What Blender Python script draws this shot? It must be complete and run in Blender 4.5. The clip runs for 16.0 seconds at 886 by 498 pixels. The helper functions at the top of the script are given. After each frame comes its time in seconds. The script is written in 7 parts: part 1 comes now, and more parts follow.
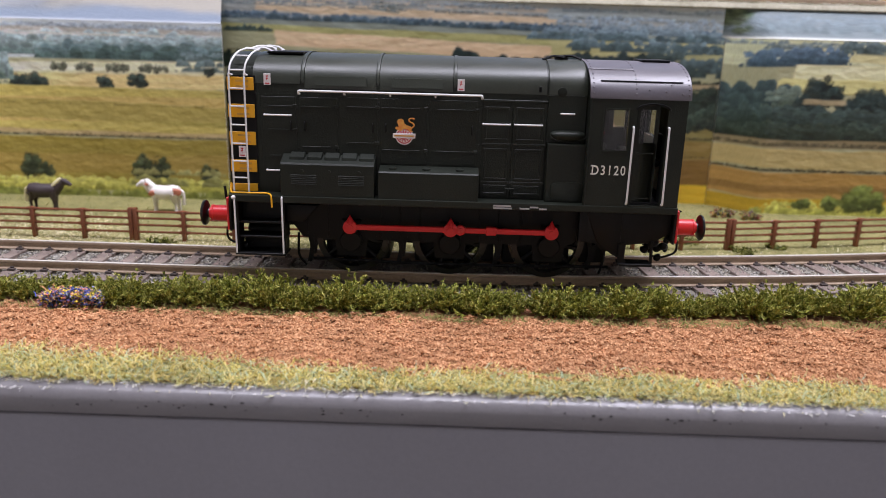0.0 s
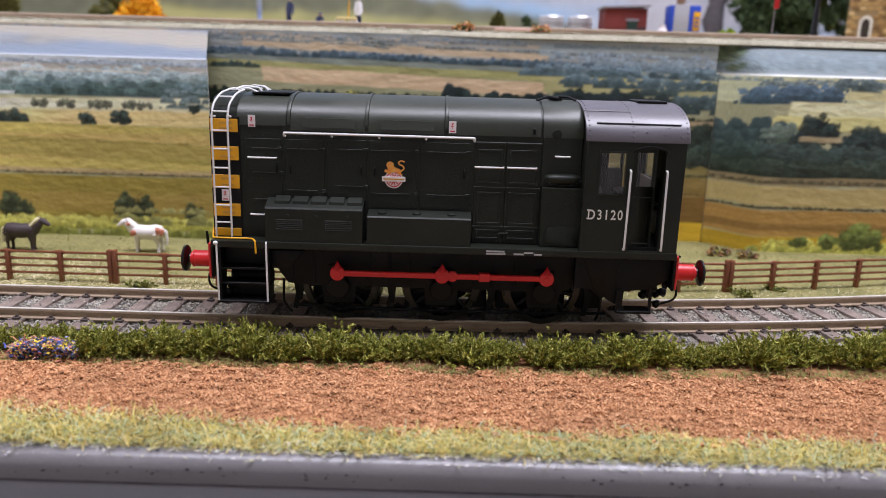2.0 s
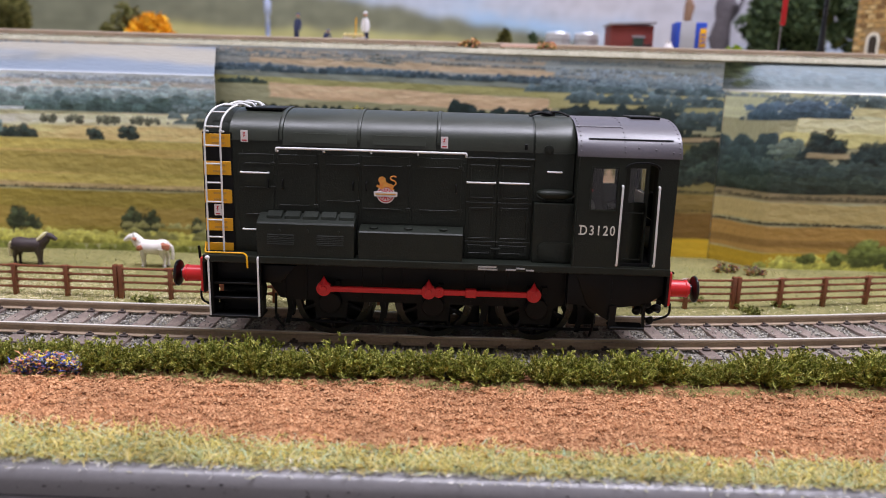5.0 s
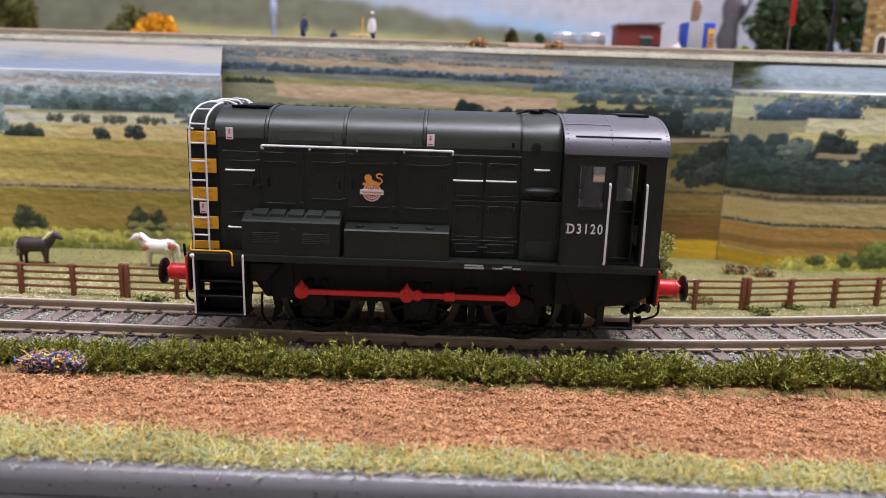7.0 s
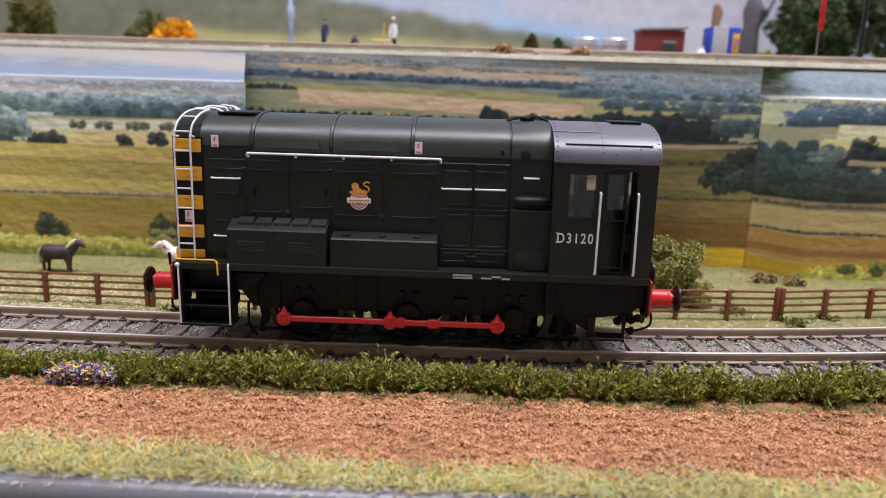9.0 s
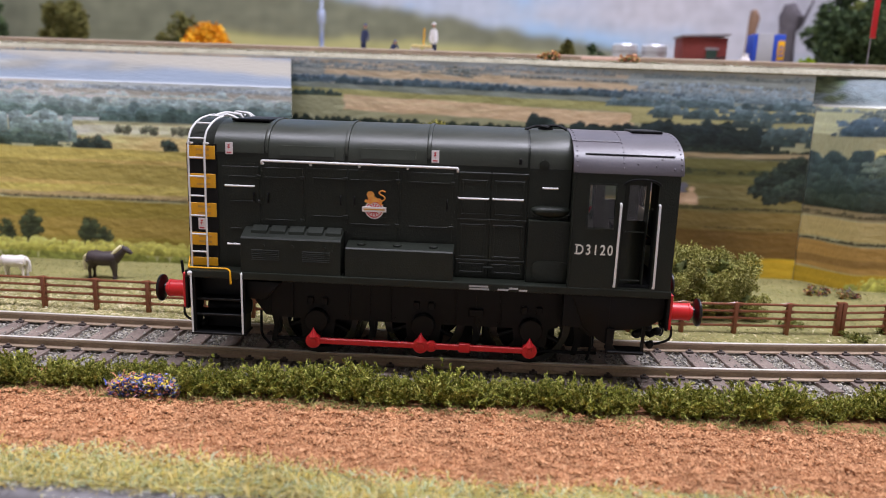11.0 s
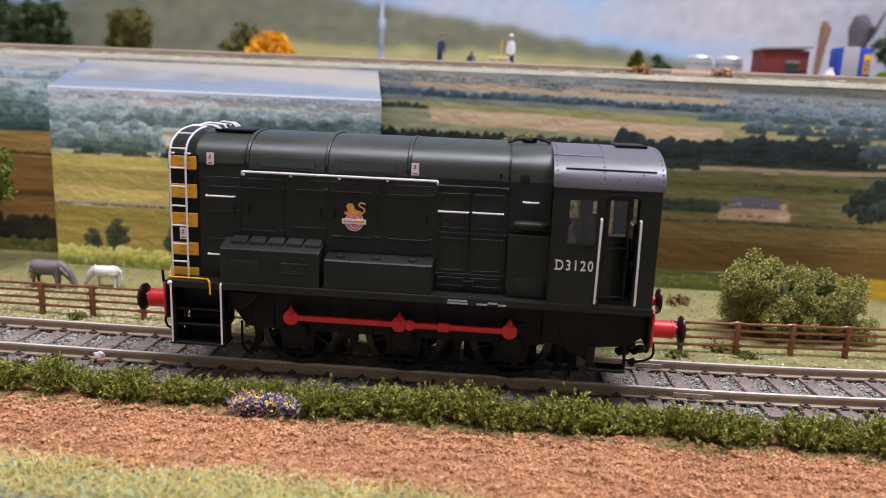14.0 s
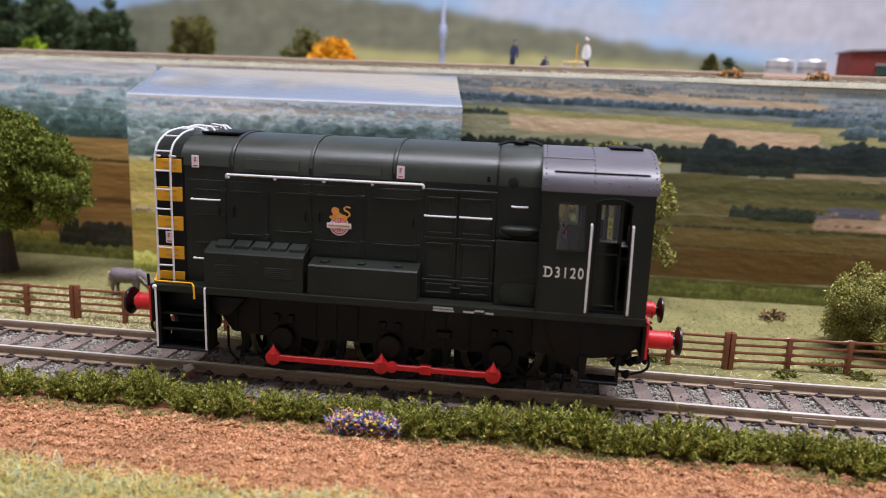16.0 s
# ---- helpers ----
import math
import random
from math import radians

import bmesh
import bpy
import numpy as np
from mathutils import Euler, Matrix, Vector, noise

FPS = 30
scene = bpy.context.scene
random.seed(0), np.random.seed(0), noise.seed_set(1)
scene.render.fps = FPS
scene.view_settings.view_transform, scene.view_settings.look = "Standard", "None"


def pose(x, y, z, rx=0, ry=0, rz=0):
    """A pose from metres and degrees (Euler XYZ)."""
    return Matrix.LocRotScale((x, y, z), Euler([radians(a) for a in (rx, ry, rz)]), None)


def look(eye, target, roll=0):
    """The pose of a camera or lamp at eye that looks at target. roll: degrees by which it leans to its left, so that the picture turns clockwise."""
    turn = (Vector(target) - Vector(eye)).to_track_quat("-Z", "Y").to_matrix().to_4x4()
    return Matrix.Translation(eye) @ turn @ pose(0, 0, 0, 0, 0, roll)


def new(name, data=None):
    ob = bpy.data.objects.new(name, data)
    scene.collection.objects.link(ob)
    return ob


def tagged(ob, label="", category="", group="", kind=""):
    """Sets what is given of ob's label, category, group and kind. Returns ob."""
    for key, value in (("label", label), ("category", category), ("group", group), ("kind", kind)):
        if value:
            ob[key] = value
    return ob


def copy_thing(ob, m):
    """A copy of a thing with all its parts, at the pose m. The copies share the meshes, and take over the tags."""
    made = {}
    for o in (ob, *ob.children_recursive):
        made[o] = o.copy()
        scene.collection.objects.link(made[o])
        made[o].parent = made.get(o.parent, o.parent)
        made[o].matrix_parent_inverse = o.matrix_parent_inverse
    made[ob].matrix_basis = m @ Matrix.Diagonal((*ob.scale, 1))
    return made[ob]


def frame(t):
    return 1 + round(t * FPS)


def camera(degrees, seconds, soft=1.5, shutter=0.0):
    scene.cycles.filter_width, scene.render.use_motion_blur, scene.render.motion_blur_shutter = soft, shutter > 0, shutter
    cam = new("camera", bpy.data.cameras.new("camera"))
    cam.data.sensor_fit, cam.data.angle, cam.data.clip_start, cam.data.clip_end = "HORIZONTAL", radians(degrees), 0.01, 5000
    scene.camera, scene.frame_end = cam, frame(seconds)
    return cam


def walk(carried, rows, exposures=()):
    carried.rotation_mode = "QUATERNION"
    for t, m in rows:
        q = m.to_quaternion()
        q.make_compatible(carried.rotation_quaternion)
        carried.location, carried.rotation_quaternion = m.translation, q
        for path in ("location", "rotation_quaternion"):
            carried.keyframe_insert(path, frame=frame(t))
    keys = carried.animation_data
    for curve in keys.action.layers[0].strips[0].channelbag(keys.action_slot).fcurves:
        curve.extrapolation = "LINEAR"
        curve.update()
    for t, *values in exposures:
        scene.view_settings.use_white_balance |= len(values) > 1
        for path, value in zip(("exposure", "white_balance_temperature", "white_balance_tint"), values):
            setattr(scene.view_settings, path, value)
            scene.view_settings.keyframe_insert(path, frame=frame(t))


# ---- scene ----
K = 0.001  # all lengths below are written in millimetres

cam = camera(62.07, 16.0, soft=0.9)
cam.data.dof.use_dof = True
cam.data.dof.focus_distance = 0.168
cam.data.dof.aperture_fstop = 17.0

PATH = [
    (0, 0.36, -179.64, 55.32, 1.16, -16.05, -1.54),
    (0.5, -0.69, -179.57, 55.29, 1.00, -15.87, -1.70),
    (1, -0.97, -174.69, 55.56, 0.75, -15.13, -1.76),
    (1.5, -0.20, -172.88, 55.50, 0.62, -14.58, -1.76),
    (2, 0.17, -172.33, 57.96, 0.45, -13.98, -1.63),
    (2.5, 1.37, -172.33, 58.33, 0.48, -13.43, -1.50),
    (3, 1.62, -172.56, 57.28, 0.61, -13.23, -1.52),
    (3.5, 1.30, -171.63, 57.39, 0.63, -13.11, -1.51),
    (4, 1.24, -171.92, 58.12, 0.75, -12.95, -1.48),
    (6.5, 0.03, -171.49, 57.04, 1.39, -12.67, -1.86),
    (7, -0.10, -170.83, 56.83, 1.39, -12.58, -1.70),
    (7.5, -1.24, -169.65, 58.03, 1.50, -12.51, -1.61),
    (8, -2.45, -169.52, 57.72, 1.68, -12.44, -1.65),
    (10.5, -14.14, -165.08, 58.31, 2.61, -12.26, -1.79),
    (11, -17.79, -165.03, 58.69, 2.84, -12.19, -1.97),
    (11.5, -20.00, -164.67, 58.07, 2.96, -12.21, -2.10),
    (12, -22.30, -164.30, 59.48, 3.21, -12.23, -2.16),
    (12.5, -25.46, -164.50, 59.78, 3.40, -12.13, -2.19),
    (13, -29.33, -164.53, 60.88, 3.75, -12.07, -2.25),
    (13.5, -35.44, -163.81, 59.89, 4.35, -12.04, -2.28),
    (14, -39.19, -162.84, 60.50, 4.66, -11.88, -2.38),
    (14.5, -43.95, -161.31, 60.50, 5.25, -11.76, -2.40),
    (15, -46.50, -160.09, 60.20, 5.98, -11.65, -2.27),
    (15.5, -49.68, -158.97, 59.83, 6.72, -11.60, -2.17),
    (16, -53.28, -157.31, 59.91, 7.57, -11.54, -2.16),
]
walk(cam, [(t, pose(x * K, y * K, z * K, 90 + p, r, w)) for t, x, y, z, w, p, r in PATH], [(0.0, 0.0), (16.0, 0.0)])

# how far the locomotive has rolled along the straight, by the second
ROLL = [
    (0, -0.02), (0.5, 0.10), (1, 0.03), (1.5, 0.03), (2, 0.05), (2.5, 0.06), (3, -0.25), (3.5, -0.68), (4, -1.09), (6.5, -5.55), (7, -7.50), (7.5, -9.74), (8, -12.24), (10.5, -24.74), (11, -27.77), (11.5, -31.44), (12, -35.64), (12.5, -40.45), (13, -46.04), (13.5, -51.94), (14, -57.81), (14.5, -63.94), (15, -69.88), (15.5, -75.71), (16, -81.75),
]

# ---------------------------------------------------------------- light
world = bpy.data.worlds.new("room")
scene.world = world
world.use_nodes = True
world.node_tree.nodes["Background"].inputs[0].default_value = (0.9, 0.92, 1.0, 1)
world.node_tree.nodes["Background"].inputs[1].default_value = 0.25


def area_lamp(name, eye, target, sx, sy, watts, colour):
    d = bpy.data.lights.new(name, "AREA")
    d.shape, d.size, d.size_y, d.energy, d.color = "RECTANGLE", sx, sy, watts, colour
    o = new(name, d)
    o.matrix_world = look(eye, target)
    return o


area_lamp("ceiling_lamp_front", (0.04, -0.16, 1.30), (0.0, 0.02, 0.0), 1.3, 0.30, 24.0, (1.0, 0.985, 1.16))
area_lamp("ceiling_lamp_back", (0.46, 0.20, 1.32), (0.20, 0.15, 0.0), 0.55, 0.30, 9.6, (1.0, 0.985, 1.16))

# ---------------------------------------------------------------- helpers


def lin(r, g, b):
    return tuple(((c / 255) / 12.92 if c <= 10 else (((c / 255) + 0.055) / 1.055) ** 2.4) for c in (r, g, b))


def mat(name, colour, rough=0.5, metal=0.0, grain=0.0006, amount=0.12, bump=0.0, broad=0.012, spec=0.5, colour2=None):
    """A painted or plastic surface: fine grain and broad patches of tone and gloss, in metres."""
    m = bpy.data.materials.new(name)
    m.use_nodes = True
    nt = m.node_tree
    b = nt.nodes["Principled BSDF"]
    b.inputs["Metallic"].default_value = metal
    b.inputs["Specular IOR Level"].default_value = spec
    co = nt.nodes.new("ShaderNodeTexCoord")
    fine, wide = nt.nodes.new("ShaderNodeTexNoise"), nt.nodes.new("ShaderNodeTexNoise")
    fine.inputs["Scale"].default_value, wide.inputs["Scale"].default_value = 1 / grain, 1 / broad
    fine.inputs["Detail"].default_value, wide.inputs["Detail"].default_value = 4, 3
    add = nt.nodes.new("ShaderNodeMath")
    add.operation = "ADD"
    mr = nt.nodes.new("ShaderNodeMapRange")
    mr.inputs["From Min"].default_value, mr.inputs["From Max"].default_value = 0.65, 1.35
    mix = nt.nodes.new("ShaderNodeMix")
    mix.data_type = "RGBA"
    c2 = colour2 or tuple(min(1, c * (1 + amount)) for c in colour)
    c1 = colour if colour2 else tuple(c * (1 - amount) for c in colour)
    mix.inputs[6].default_value, mix.inputs[7].default_value = (*c1, 1), (*c2, 1)
    rr = nt.nodes.new("ShaderNodeMapRange")
    rr.inputs["From Min"].default_value, rr.inputs["From Max"].default_value = 0.3, 0.7
    rr.inputs["To Min"].default_value, rr.inputs["To Max"].default_value = rough * 0.85, min(1, rough * 1.15)
    L = nt.links.new
    for n in (fine, wide):
        L(co.outputs["Object"], n.inputs["Vector"])
    L(fine.outputs[0], add.inputs[0])
    L(wide.outputs[0], add.inputs[1])
    L(add.outputs[0], mr.inputs["Value"])
    L(mr.outputs[0], mix.inputs[0])
    L(mix.outputs[2], b.inputs["Base Color"])
    L(wide.outputs[0], rr.inputs["Value"])
    L(rr.outputs[0], b.inputs["Roughness"])
    if bump:
        bp = nt.nodes.new("ShaderNodeBump")
        bp.inputs["Strength"].default_value = 0.6
        bp.inputs["Distance"].default_value = bump
        L(fine.outputs[0], bp.inputs["Height"])
        L(bp.outputs[0], b.inputs["Normal"])
    return m


def mixed(name, colours, rough=0.8, by="island", spec=0.3, through_light=0.0):
    """Loose matter: each island (or object) takes one of the colours, with a little tone between."""
    m = bpy.data.materials.new(name)
    m.use_nodes = True
    nt = m.node_tree
    b = nt.nodes["Principled BSDF"]
    b.inputs["Roughness"].default_value = rough
    b.inputs["Specular IOR Level"].default_value = spec
    if by == "island":
        g = nt.nodes.new("ShaderNodeNewGeometry").outputs["Random Per Island"]
    else:
        g = nt.nodes.new("ShaderNodeObjectInfo").outputs["Random"]
    r = nt.nodes.new("ShaderNodeValToRGB")
    e = r.color_ramp.elements
    while len(e) < len(colours):
        e.new(0.5)
    r.color_ramp.interpolation = "CONSTANT"
    for i, c in enumerate(colours):
        e[i].position = i / len(colours)
        e[i].color = (*c, 1)
    nt.links.new(g, r.inputs[0])
    co, n = nt.nodes.new("ShaderNodeTexCoord"), nt.nodes.new("ShaderNodeTexNoise")
    n.inputs["Scale"].default_value = 90
    n.inputs["Detail"].default_value = 3
    nt.links.new(co.outputs["Object"], n.inputs["Vector"])
    mr = nt.nodes.new("ShaderNodeMapRange")
    mr.inputs["To Min"].default_value, mr.inputs["To Max"].default_value = 0.65, 1.35
    nt.links.new(n.outputs[0], mr.inputs["Value"])
    mu = nt.nodes.new("ShaderNodeMix")
    mu.data_type, mu.blend_type = "RGBA", "MULTIPLY"
    mu.inputs[0].default_value = 1
    nt.links.new(r.outputs[0], mu.inputs[6])
    nt.links.new(mr.outputs[0], mu.inputs[7])
    nt.links.new(mu.outputs[2], b.inputs["Base Color"])
    if through_light:
        b.inputs["Subsurface Weight"].default_value = through_light
        b.inputs["Subsurface Radius"].default_value = (0.0006, 0.0006, 0.0003)
    return m


def printed(name, rough=0.38):
    """A glossy photographic print, its picture in the colour attribute."""
    m = bpy.data.materials.new(name)
    m.use_nodes = True
    nt = m.node_tree
    b = nt.nodes["Principled BSDF"]
    a = nt.nodes.new("ShaderNodeAttribute")
    a.attribute_name = "print"
    nt.links.new(a.outputs["Color"], b.inputs["Base Color"])
    n = nt.nodes.new("ShaderNodeTexNoise")
    n.inputs["Scale"].default_value = 25
    mr = nt.nodes.new("ShaderNodeMapRange")
    mr.inputs["To Min"].default_value, mr.inputs["To Max"].default_value = rough * 0.8, rough * 1.2
    nt.links.new(n.outputs[0], mr.inputs["Value"])
    nt.links.new(mr.outputs[0], b.inputs["Roughness"])
    b.inputs["Specular IOR Level"].default_value = 0.4
    bp = nt.nodes.new("ShaderNodeBump")
    bp.inputs["Strength"].default_value, bp.inputs["Distance"].default_value = 0.5, 0.0008
    nt.links.new(n.outputs[0], bp.inputs["Height"])
    nt.links.new(bp.outputs[0], b.inputs["Normal"])
    return m


def clear_glass(name):
    m = bpy.data.materials.new(name)
    m.use_nodes = True
    b = m.node_tree.nodes["Principled BSDF"]
    nt = m.node_tree
    see, shine, mx = nt.nodes.new("ShaderNodeBsdfTransparent"), nt.nodes.new("ShaderNodeBsdfGlossy"), nt.nodes.new("ShaderNodeMixShader")
    shine.inputs["Roughness"].default_value = 0.05
    mx.inputs[0].default_value = 0.045
    nt.links.new(see.outputs[0], mx.inputs[1])
    nt.links.new(shine.outputs[0], mx.inputs[2])
    nt.links.new(mx.outputs[0], nt.nodes["Material Output"].inputs[0])
    nt.nodes.remove(b)
    return m


def finish(name, me, material, parent, label, kind="", angle=35):
    me.polygons.foreach_set("use_smooth", [True] * len(me.polygons))
    me.set_sharp_from_angle(angle=radians(angle))
    me.materials.append(material)
    ob = new(name, me)
    ob.parent = parent
    return tagged(ob, label, kind=kind)


def part(name, bm, material, parent=None, label="", kind="", angle=35):
    """One mesh object from a bmesh in millimetres."""
    bmesh.ops.recalc_face_normals(bm, faces=bm.faces)
    bm.transform(Matrix.Scale(K, 4))
    me = bpy.data.meshes.new(name)
    bm.to_mesh(me)
    bm.free()
    return finish(name, me, material, parent, label, kind, angle)


def sheet(name, verts, faces, material, parent=None, label="", kind="", angle=35):
    me = bpy.data.meshes.new(name)
    v = np.asarray(verts, float) * K
    f = np.asarray(faces)
    me.vertices.add(len(v))
    me.vertices.foreach_set("co", v.ravel())
    n = f.shape[1]
    me.loops.add(f.size)
    me.loops.foreach_set("vertex_index", f.ravel().astype(np.int32))
    me.polygons.add(len(f))
    me.polygons.foreach_set("loop_start", np.arange(0, f.size, n, dtype=np.int32))
    me.update(calc_edges=True)
    return finish(name, me, material, parent, label, kind, angle)


def thing(name, label, category, at=(0, 0, 0), group="", kind=""):
    o = new(name)
    o.empty_display_size = 0.005
    o.location = [c * K for c in at]
    return tagged(o, label, category, group, kind)


def box(bm, x0, x1, y0, y1, z0, z1, bevel=0.0, seg=2):
    vs = [bm.verts.new(p) for p in ((x0, y0, z0), (x1, y0, z0), (x1, y1, z0), (x0, y1, z0), (x0, y0, z1), (x1, y0, z1), (x1, y1, z1), (x0, y1, z1))]
    fs = [bm.faces.new([vs[i] for i in q]) for q in ((0, 3, 2, 1), (4, 5, 6, 7), (0, 1, 5, 4), (1, 2, 6, 5), (2, 3, 7, 6), (3, 0, 4, 7))]
    if bevel:
        bmesh.ops.bevel(bm, geom=list({e for f in fs for e in f.edges}), offset=bevel, segments=seg, affect="EDGES", profile=0.5)
    return bm


def boxed(*a, **k):
    return box(bmesh.new(), *a, **k)


def prism(bm, prof, axis, lo, hi, bevel=0.0):
    """A polygon swept along an axis: for x the profile is (y, z), for y (x, z), for z (x, y)."""
    put = {"x": lambda a, b, c: (c, a, b), "y": lambda a, b, c: (a, c, b), "z": lambda a, b, c: (a, b, c)}[axis]
    A = [bm.verts.new(put(a, b, lo)) for a, b in prof]
    B = [bm.verts.new(put(a, b, hi)) for a, b in prof]
    n = len(prof)
    fs = [bm.faces.new(A), bm.faces.new(B[::-1])]
    fs += [bm.faces.new((A[i], B[i], B[(i + 1) % n], A[(i + 1) % n])) for i in range(n)]
    if bevel:
        bmesh.ops.bevel(bm, geom=list({e for f in fs[:2] for e in f.edges}), offset=bevel, segments=2, affect="EDGES", profile=0.5)
    return bm


def tube(bm, pts, r, seg=8, closed_ends=True):
    """A round bar along points; r may be one radius or one per point (or pairs for ovals)."""
    pts = [Vector(p) for p in pts]
    rs = r if isinstance(r, (list, tuple)) else [r] * len(pts)
    rings, up = [], None
    for i, p in enumerate(pts):
        d = (pts[min(i + 1, len(pts) - 1)] - pts[max(i - 1, 0)]).normalized()
        if up is None:
            up = Vector((0, 0, 1)) if abs(d.z) < 0.9 else Vector((0, 1, 0))
        side = d.cross(up).normalized()
        up = side.cross(d).normalized()
        ra, rb = rs[i] if isinstance(rs[i], (list, tuple)) else (rs[i], rs[i])
        rings.append([bm.verts.new(p + side * (ra * math.cos(a)) + up * (rb * math.sin(a))) for a in (2 * math.pi * k / seg for k in range(seg))])
    for A, B in zip(rings, rings[1:]):
        for k in range(seg):
            bm.faces.new((A[k], A[(k + 1) % seg], B[(k + 1) % seg], B[k]))
    if closed_ends:
        bm.faces.new(rings[0][::-1])
        bm.faces.new(rings[-1])
    return bm


def bent(pts, r=1.0, n=5):
    """Round the corners of a polyline."""
    pts = [Vector(p) for p in pts]
    out = [pts[0]]
    for a, b, c in zip(pts, pts[1:], pts[2:]):
        u, v = (a - b), (c - b)
        k = min(r, u.length * 0.45, v.length * 0.45)
        p, q = b + u.normalized() * k, b + v.normalized() * k
        out += [p * (1 - t) ** 2 + b * 2 * t * (1 - t) + q * t * t for t in (i / n for i in range(n + 1))]
    return out + [pts[-1]]


def lathe(bm, prof, origin, axis, seg=32):
    """Turn (radius, along) pairs about an axis."""
    o = Vector(origin)
    put = {"x": lambda r, h, a: (h, r * math.cos(a), r * math.sin(a)), "y": lambda r, h, a: (r * math.cos(a), h, r * math.sin(a)), "z": lambda r, h, a: (r * math.cos(a), r * math.sin(a), h)}[axis]
    rings = []
    for r, h in prof:
        if r < 1e-6:
            rings.append([bm.verts.new(o + Vector(put(0, h, 0)))])
        else:
            rings.append([bm.verts.new(o + Vector(put(r, h, 2 * math.pi * k / seg))) for k in range(seg)])
    for A, B in zip(rings, rings[1:]):
        for k in range(seg):
            q = [A[k % len(A)], A[(k + 1) % len(A)], B[(k + 1) % len(B)], B[k % len(B)]]
            q = [v for i, v in enumerate(q) if v not in q[:i]]
            if len(q) > 2:
                bm.faces.new(q)
    return bm


def blob(bm, c, r, rough=0.15, sub=2, seed=0):
    """A lumpy ball with radii r about c."""
    res = bmesh.ops.create_icosphere(bm, subdivisions=sub, radius=1.0)
    for v in res["verts"]:
        n = 1 + rough * noise.noise(v.co * 1.9 + Vector((seed * 7.1, seed * 3.3, 0)))
        v.co = Vector((v.co.x * r[0] * n + c[0], v.co.y * r[1] * n + c[1], v.co.z * r[2] * n + c[2]))
    return bm


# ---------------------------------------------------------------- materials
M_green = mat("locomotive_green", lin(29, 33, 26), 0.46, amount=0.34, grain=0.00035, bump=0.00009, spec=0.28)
# the bonnet's own green made paler: light on the roof put into the colour
M_litgreen = mat("lit_green", lin(42, 47, 37), 0.42, amount=0.26, grain=0.00035, bump=0.00004, spec=0.6)
M_cabroof = mat("cab_roof_grey", lin(88, 84, 90), 0.40, amount=0.14, grain=0.0005, spec=0.75)
M_black = mat("frame_black", lin(11, 11, 12), 0.5, amount=0.25, grain=0.0005, bump=0.00003, spec=0.22)
M_gloss = mat("gloss_black", lin(15, 15, 16), 0.30, amount=0.15, spec=0.5)
M_white = mat("rail_white", lin(222, 222, 220), 0.45, amount=0.06)
M_red = mat("signal_red", lin(206, 34, 38), 0.38, amount=0.08)
M_yellow = mat("warning_yellow", lin(232, 170, 22), 0.45, amount=0.05)
M_label = mat("label_white", lin(232, 226, 226), 0.5, amount=0.03)
M_lightning = mat("label_red", lin(200, 50, 60), 0.5, amount=0.03)
M_letter = mat("lettering_cream", lin(226, 224, 214), 0.5, amount=0.03)
M_lion = mat("crest_orange", lin(226, 128, 52), 0.5, amount=0.15, grain=0.0005, broad=0.0016, colour2=lin(240, 186, 88))
M_ochre = mat("crest_ochre", lin(200, 150, 60), 0.5, amount=0.1)
M_dim = mat("builder_plate", lin(170, 172, 172), 0.5, amount=0.1)
M_desk = mat("control_desk", lin(112, 108, 106), 0.6, amount=0.2)
M_glass = clear_glass("cab_glass")
# pale and only part metal: the worn railhead's reflection is put into its colour
M_steel = mat("rail_steel", lin(228, 222, 212), 0.34, metal=0.35, amount=0.12, grain=0.0008, broad=0.03)
M_railside = mat("rail_side", lin(170, 150, 128), 0.34, metal=0.2, amount=0.2, grain=0.0006, broad=0.02)
M_sleeper = mat("sleeper_brown", lin(96, 82, 74), 0.75, amount=0.3, grain=0.0005, bump=0.00016, broad=0.005, colour2=lin(150, 135, 124))
M_chair = mat("chair_brown", lin(66, 56, 52), 0.6, amount=0.25)
M_fence = mat("fence_brown", lin(126, 76, 52), 0.24, amount=0.18, grain=0.0006)
M_trim = mat("edge_grey", lin(118, 115, 116), 0.32, amount=0.1, grain=0.0005, bump=0.00003, broad=0.02)
M_fascia = mat("fascia_grey", lin(110, 108, 111), 0.55, amount=0.06, grain=0.0008, bump=0.00003, broad=0.03)
M_board = mat("board_edge", lin(132, 128, 106), 0.9, amount=0.15, grain=0.0008, bump=0.0004, broad=0.006, colour2=lin(178, 172, 152))
M_earth = mat("scatter_base", lin(160, 110, 74), 0.95, amount=0.3, grain=0.0008, bump=0.0003)
M_turf = mat("turf_base", lin(104, 102, 56), 0.95, amount=0.2, grain=0.0012, bump=0.0003, colour2=lin(150, 142, 92))
M_ballastbed = mat("ballast_bed", lin(136, 130, 118), 0.95, amount=0.3, grain=0.0008, bump=0.0003)
M_card = mat("card", lin(200, 200, 196), 0.7, amount=0.05)
M_print = printed("landscape_print")
M_sky = printed("sky_print", 0.6)
M_scatter = mixed("brown_fibres", [lin(182, 132, 92), lin(202, 152, 110), lin(150, 103, 69), lin(210, 162, 120), lin(190, 139, 98), lin(168, 119, 81)], 0.9)
M_grass = mixed("verge_grass", [lin(196, 178, 92), lin(160, 154, 80), lin(214, 196, 124), lin(162, 164, 104), lin(190, 162, 84), lin(168, 184, 150), lin(212, 196, 136)], 0.85)
M_meadow = mixed("meadow_grass", [lin(132, 130, 70), lin(108, 112, 54), lin(160, 152, 96), lin(122, 120, 62), lin(146, 134, 78), lin(94, 100, 50)], 0.9)
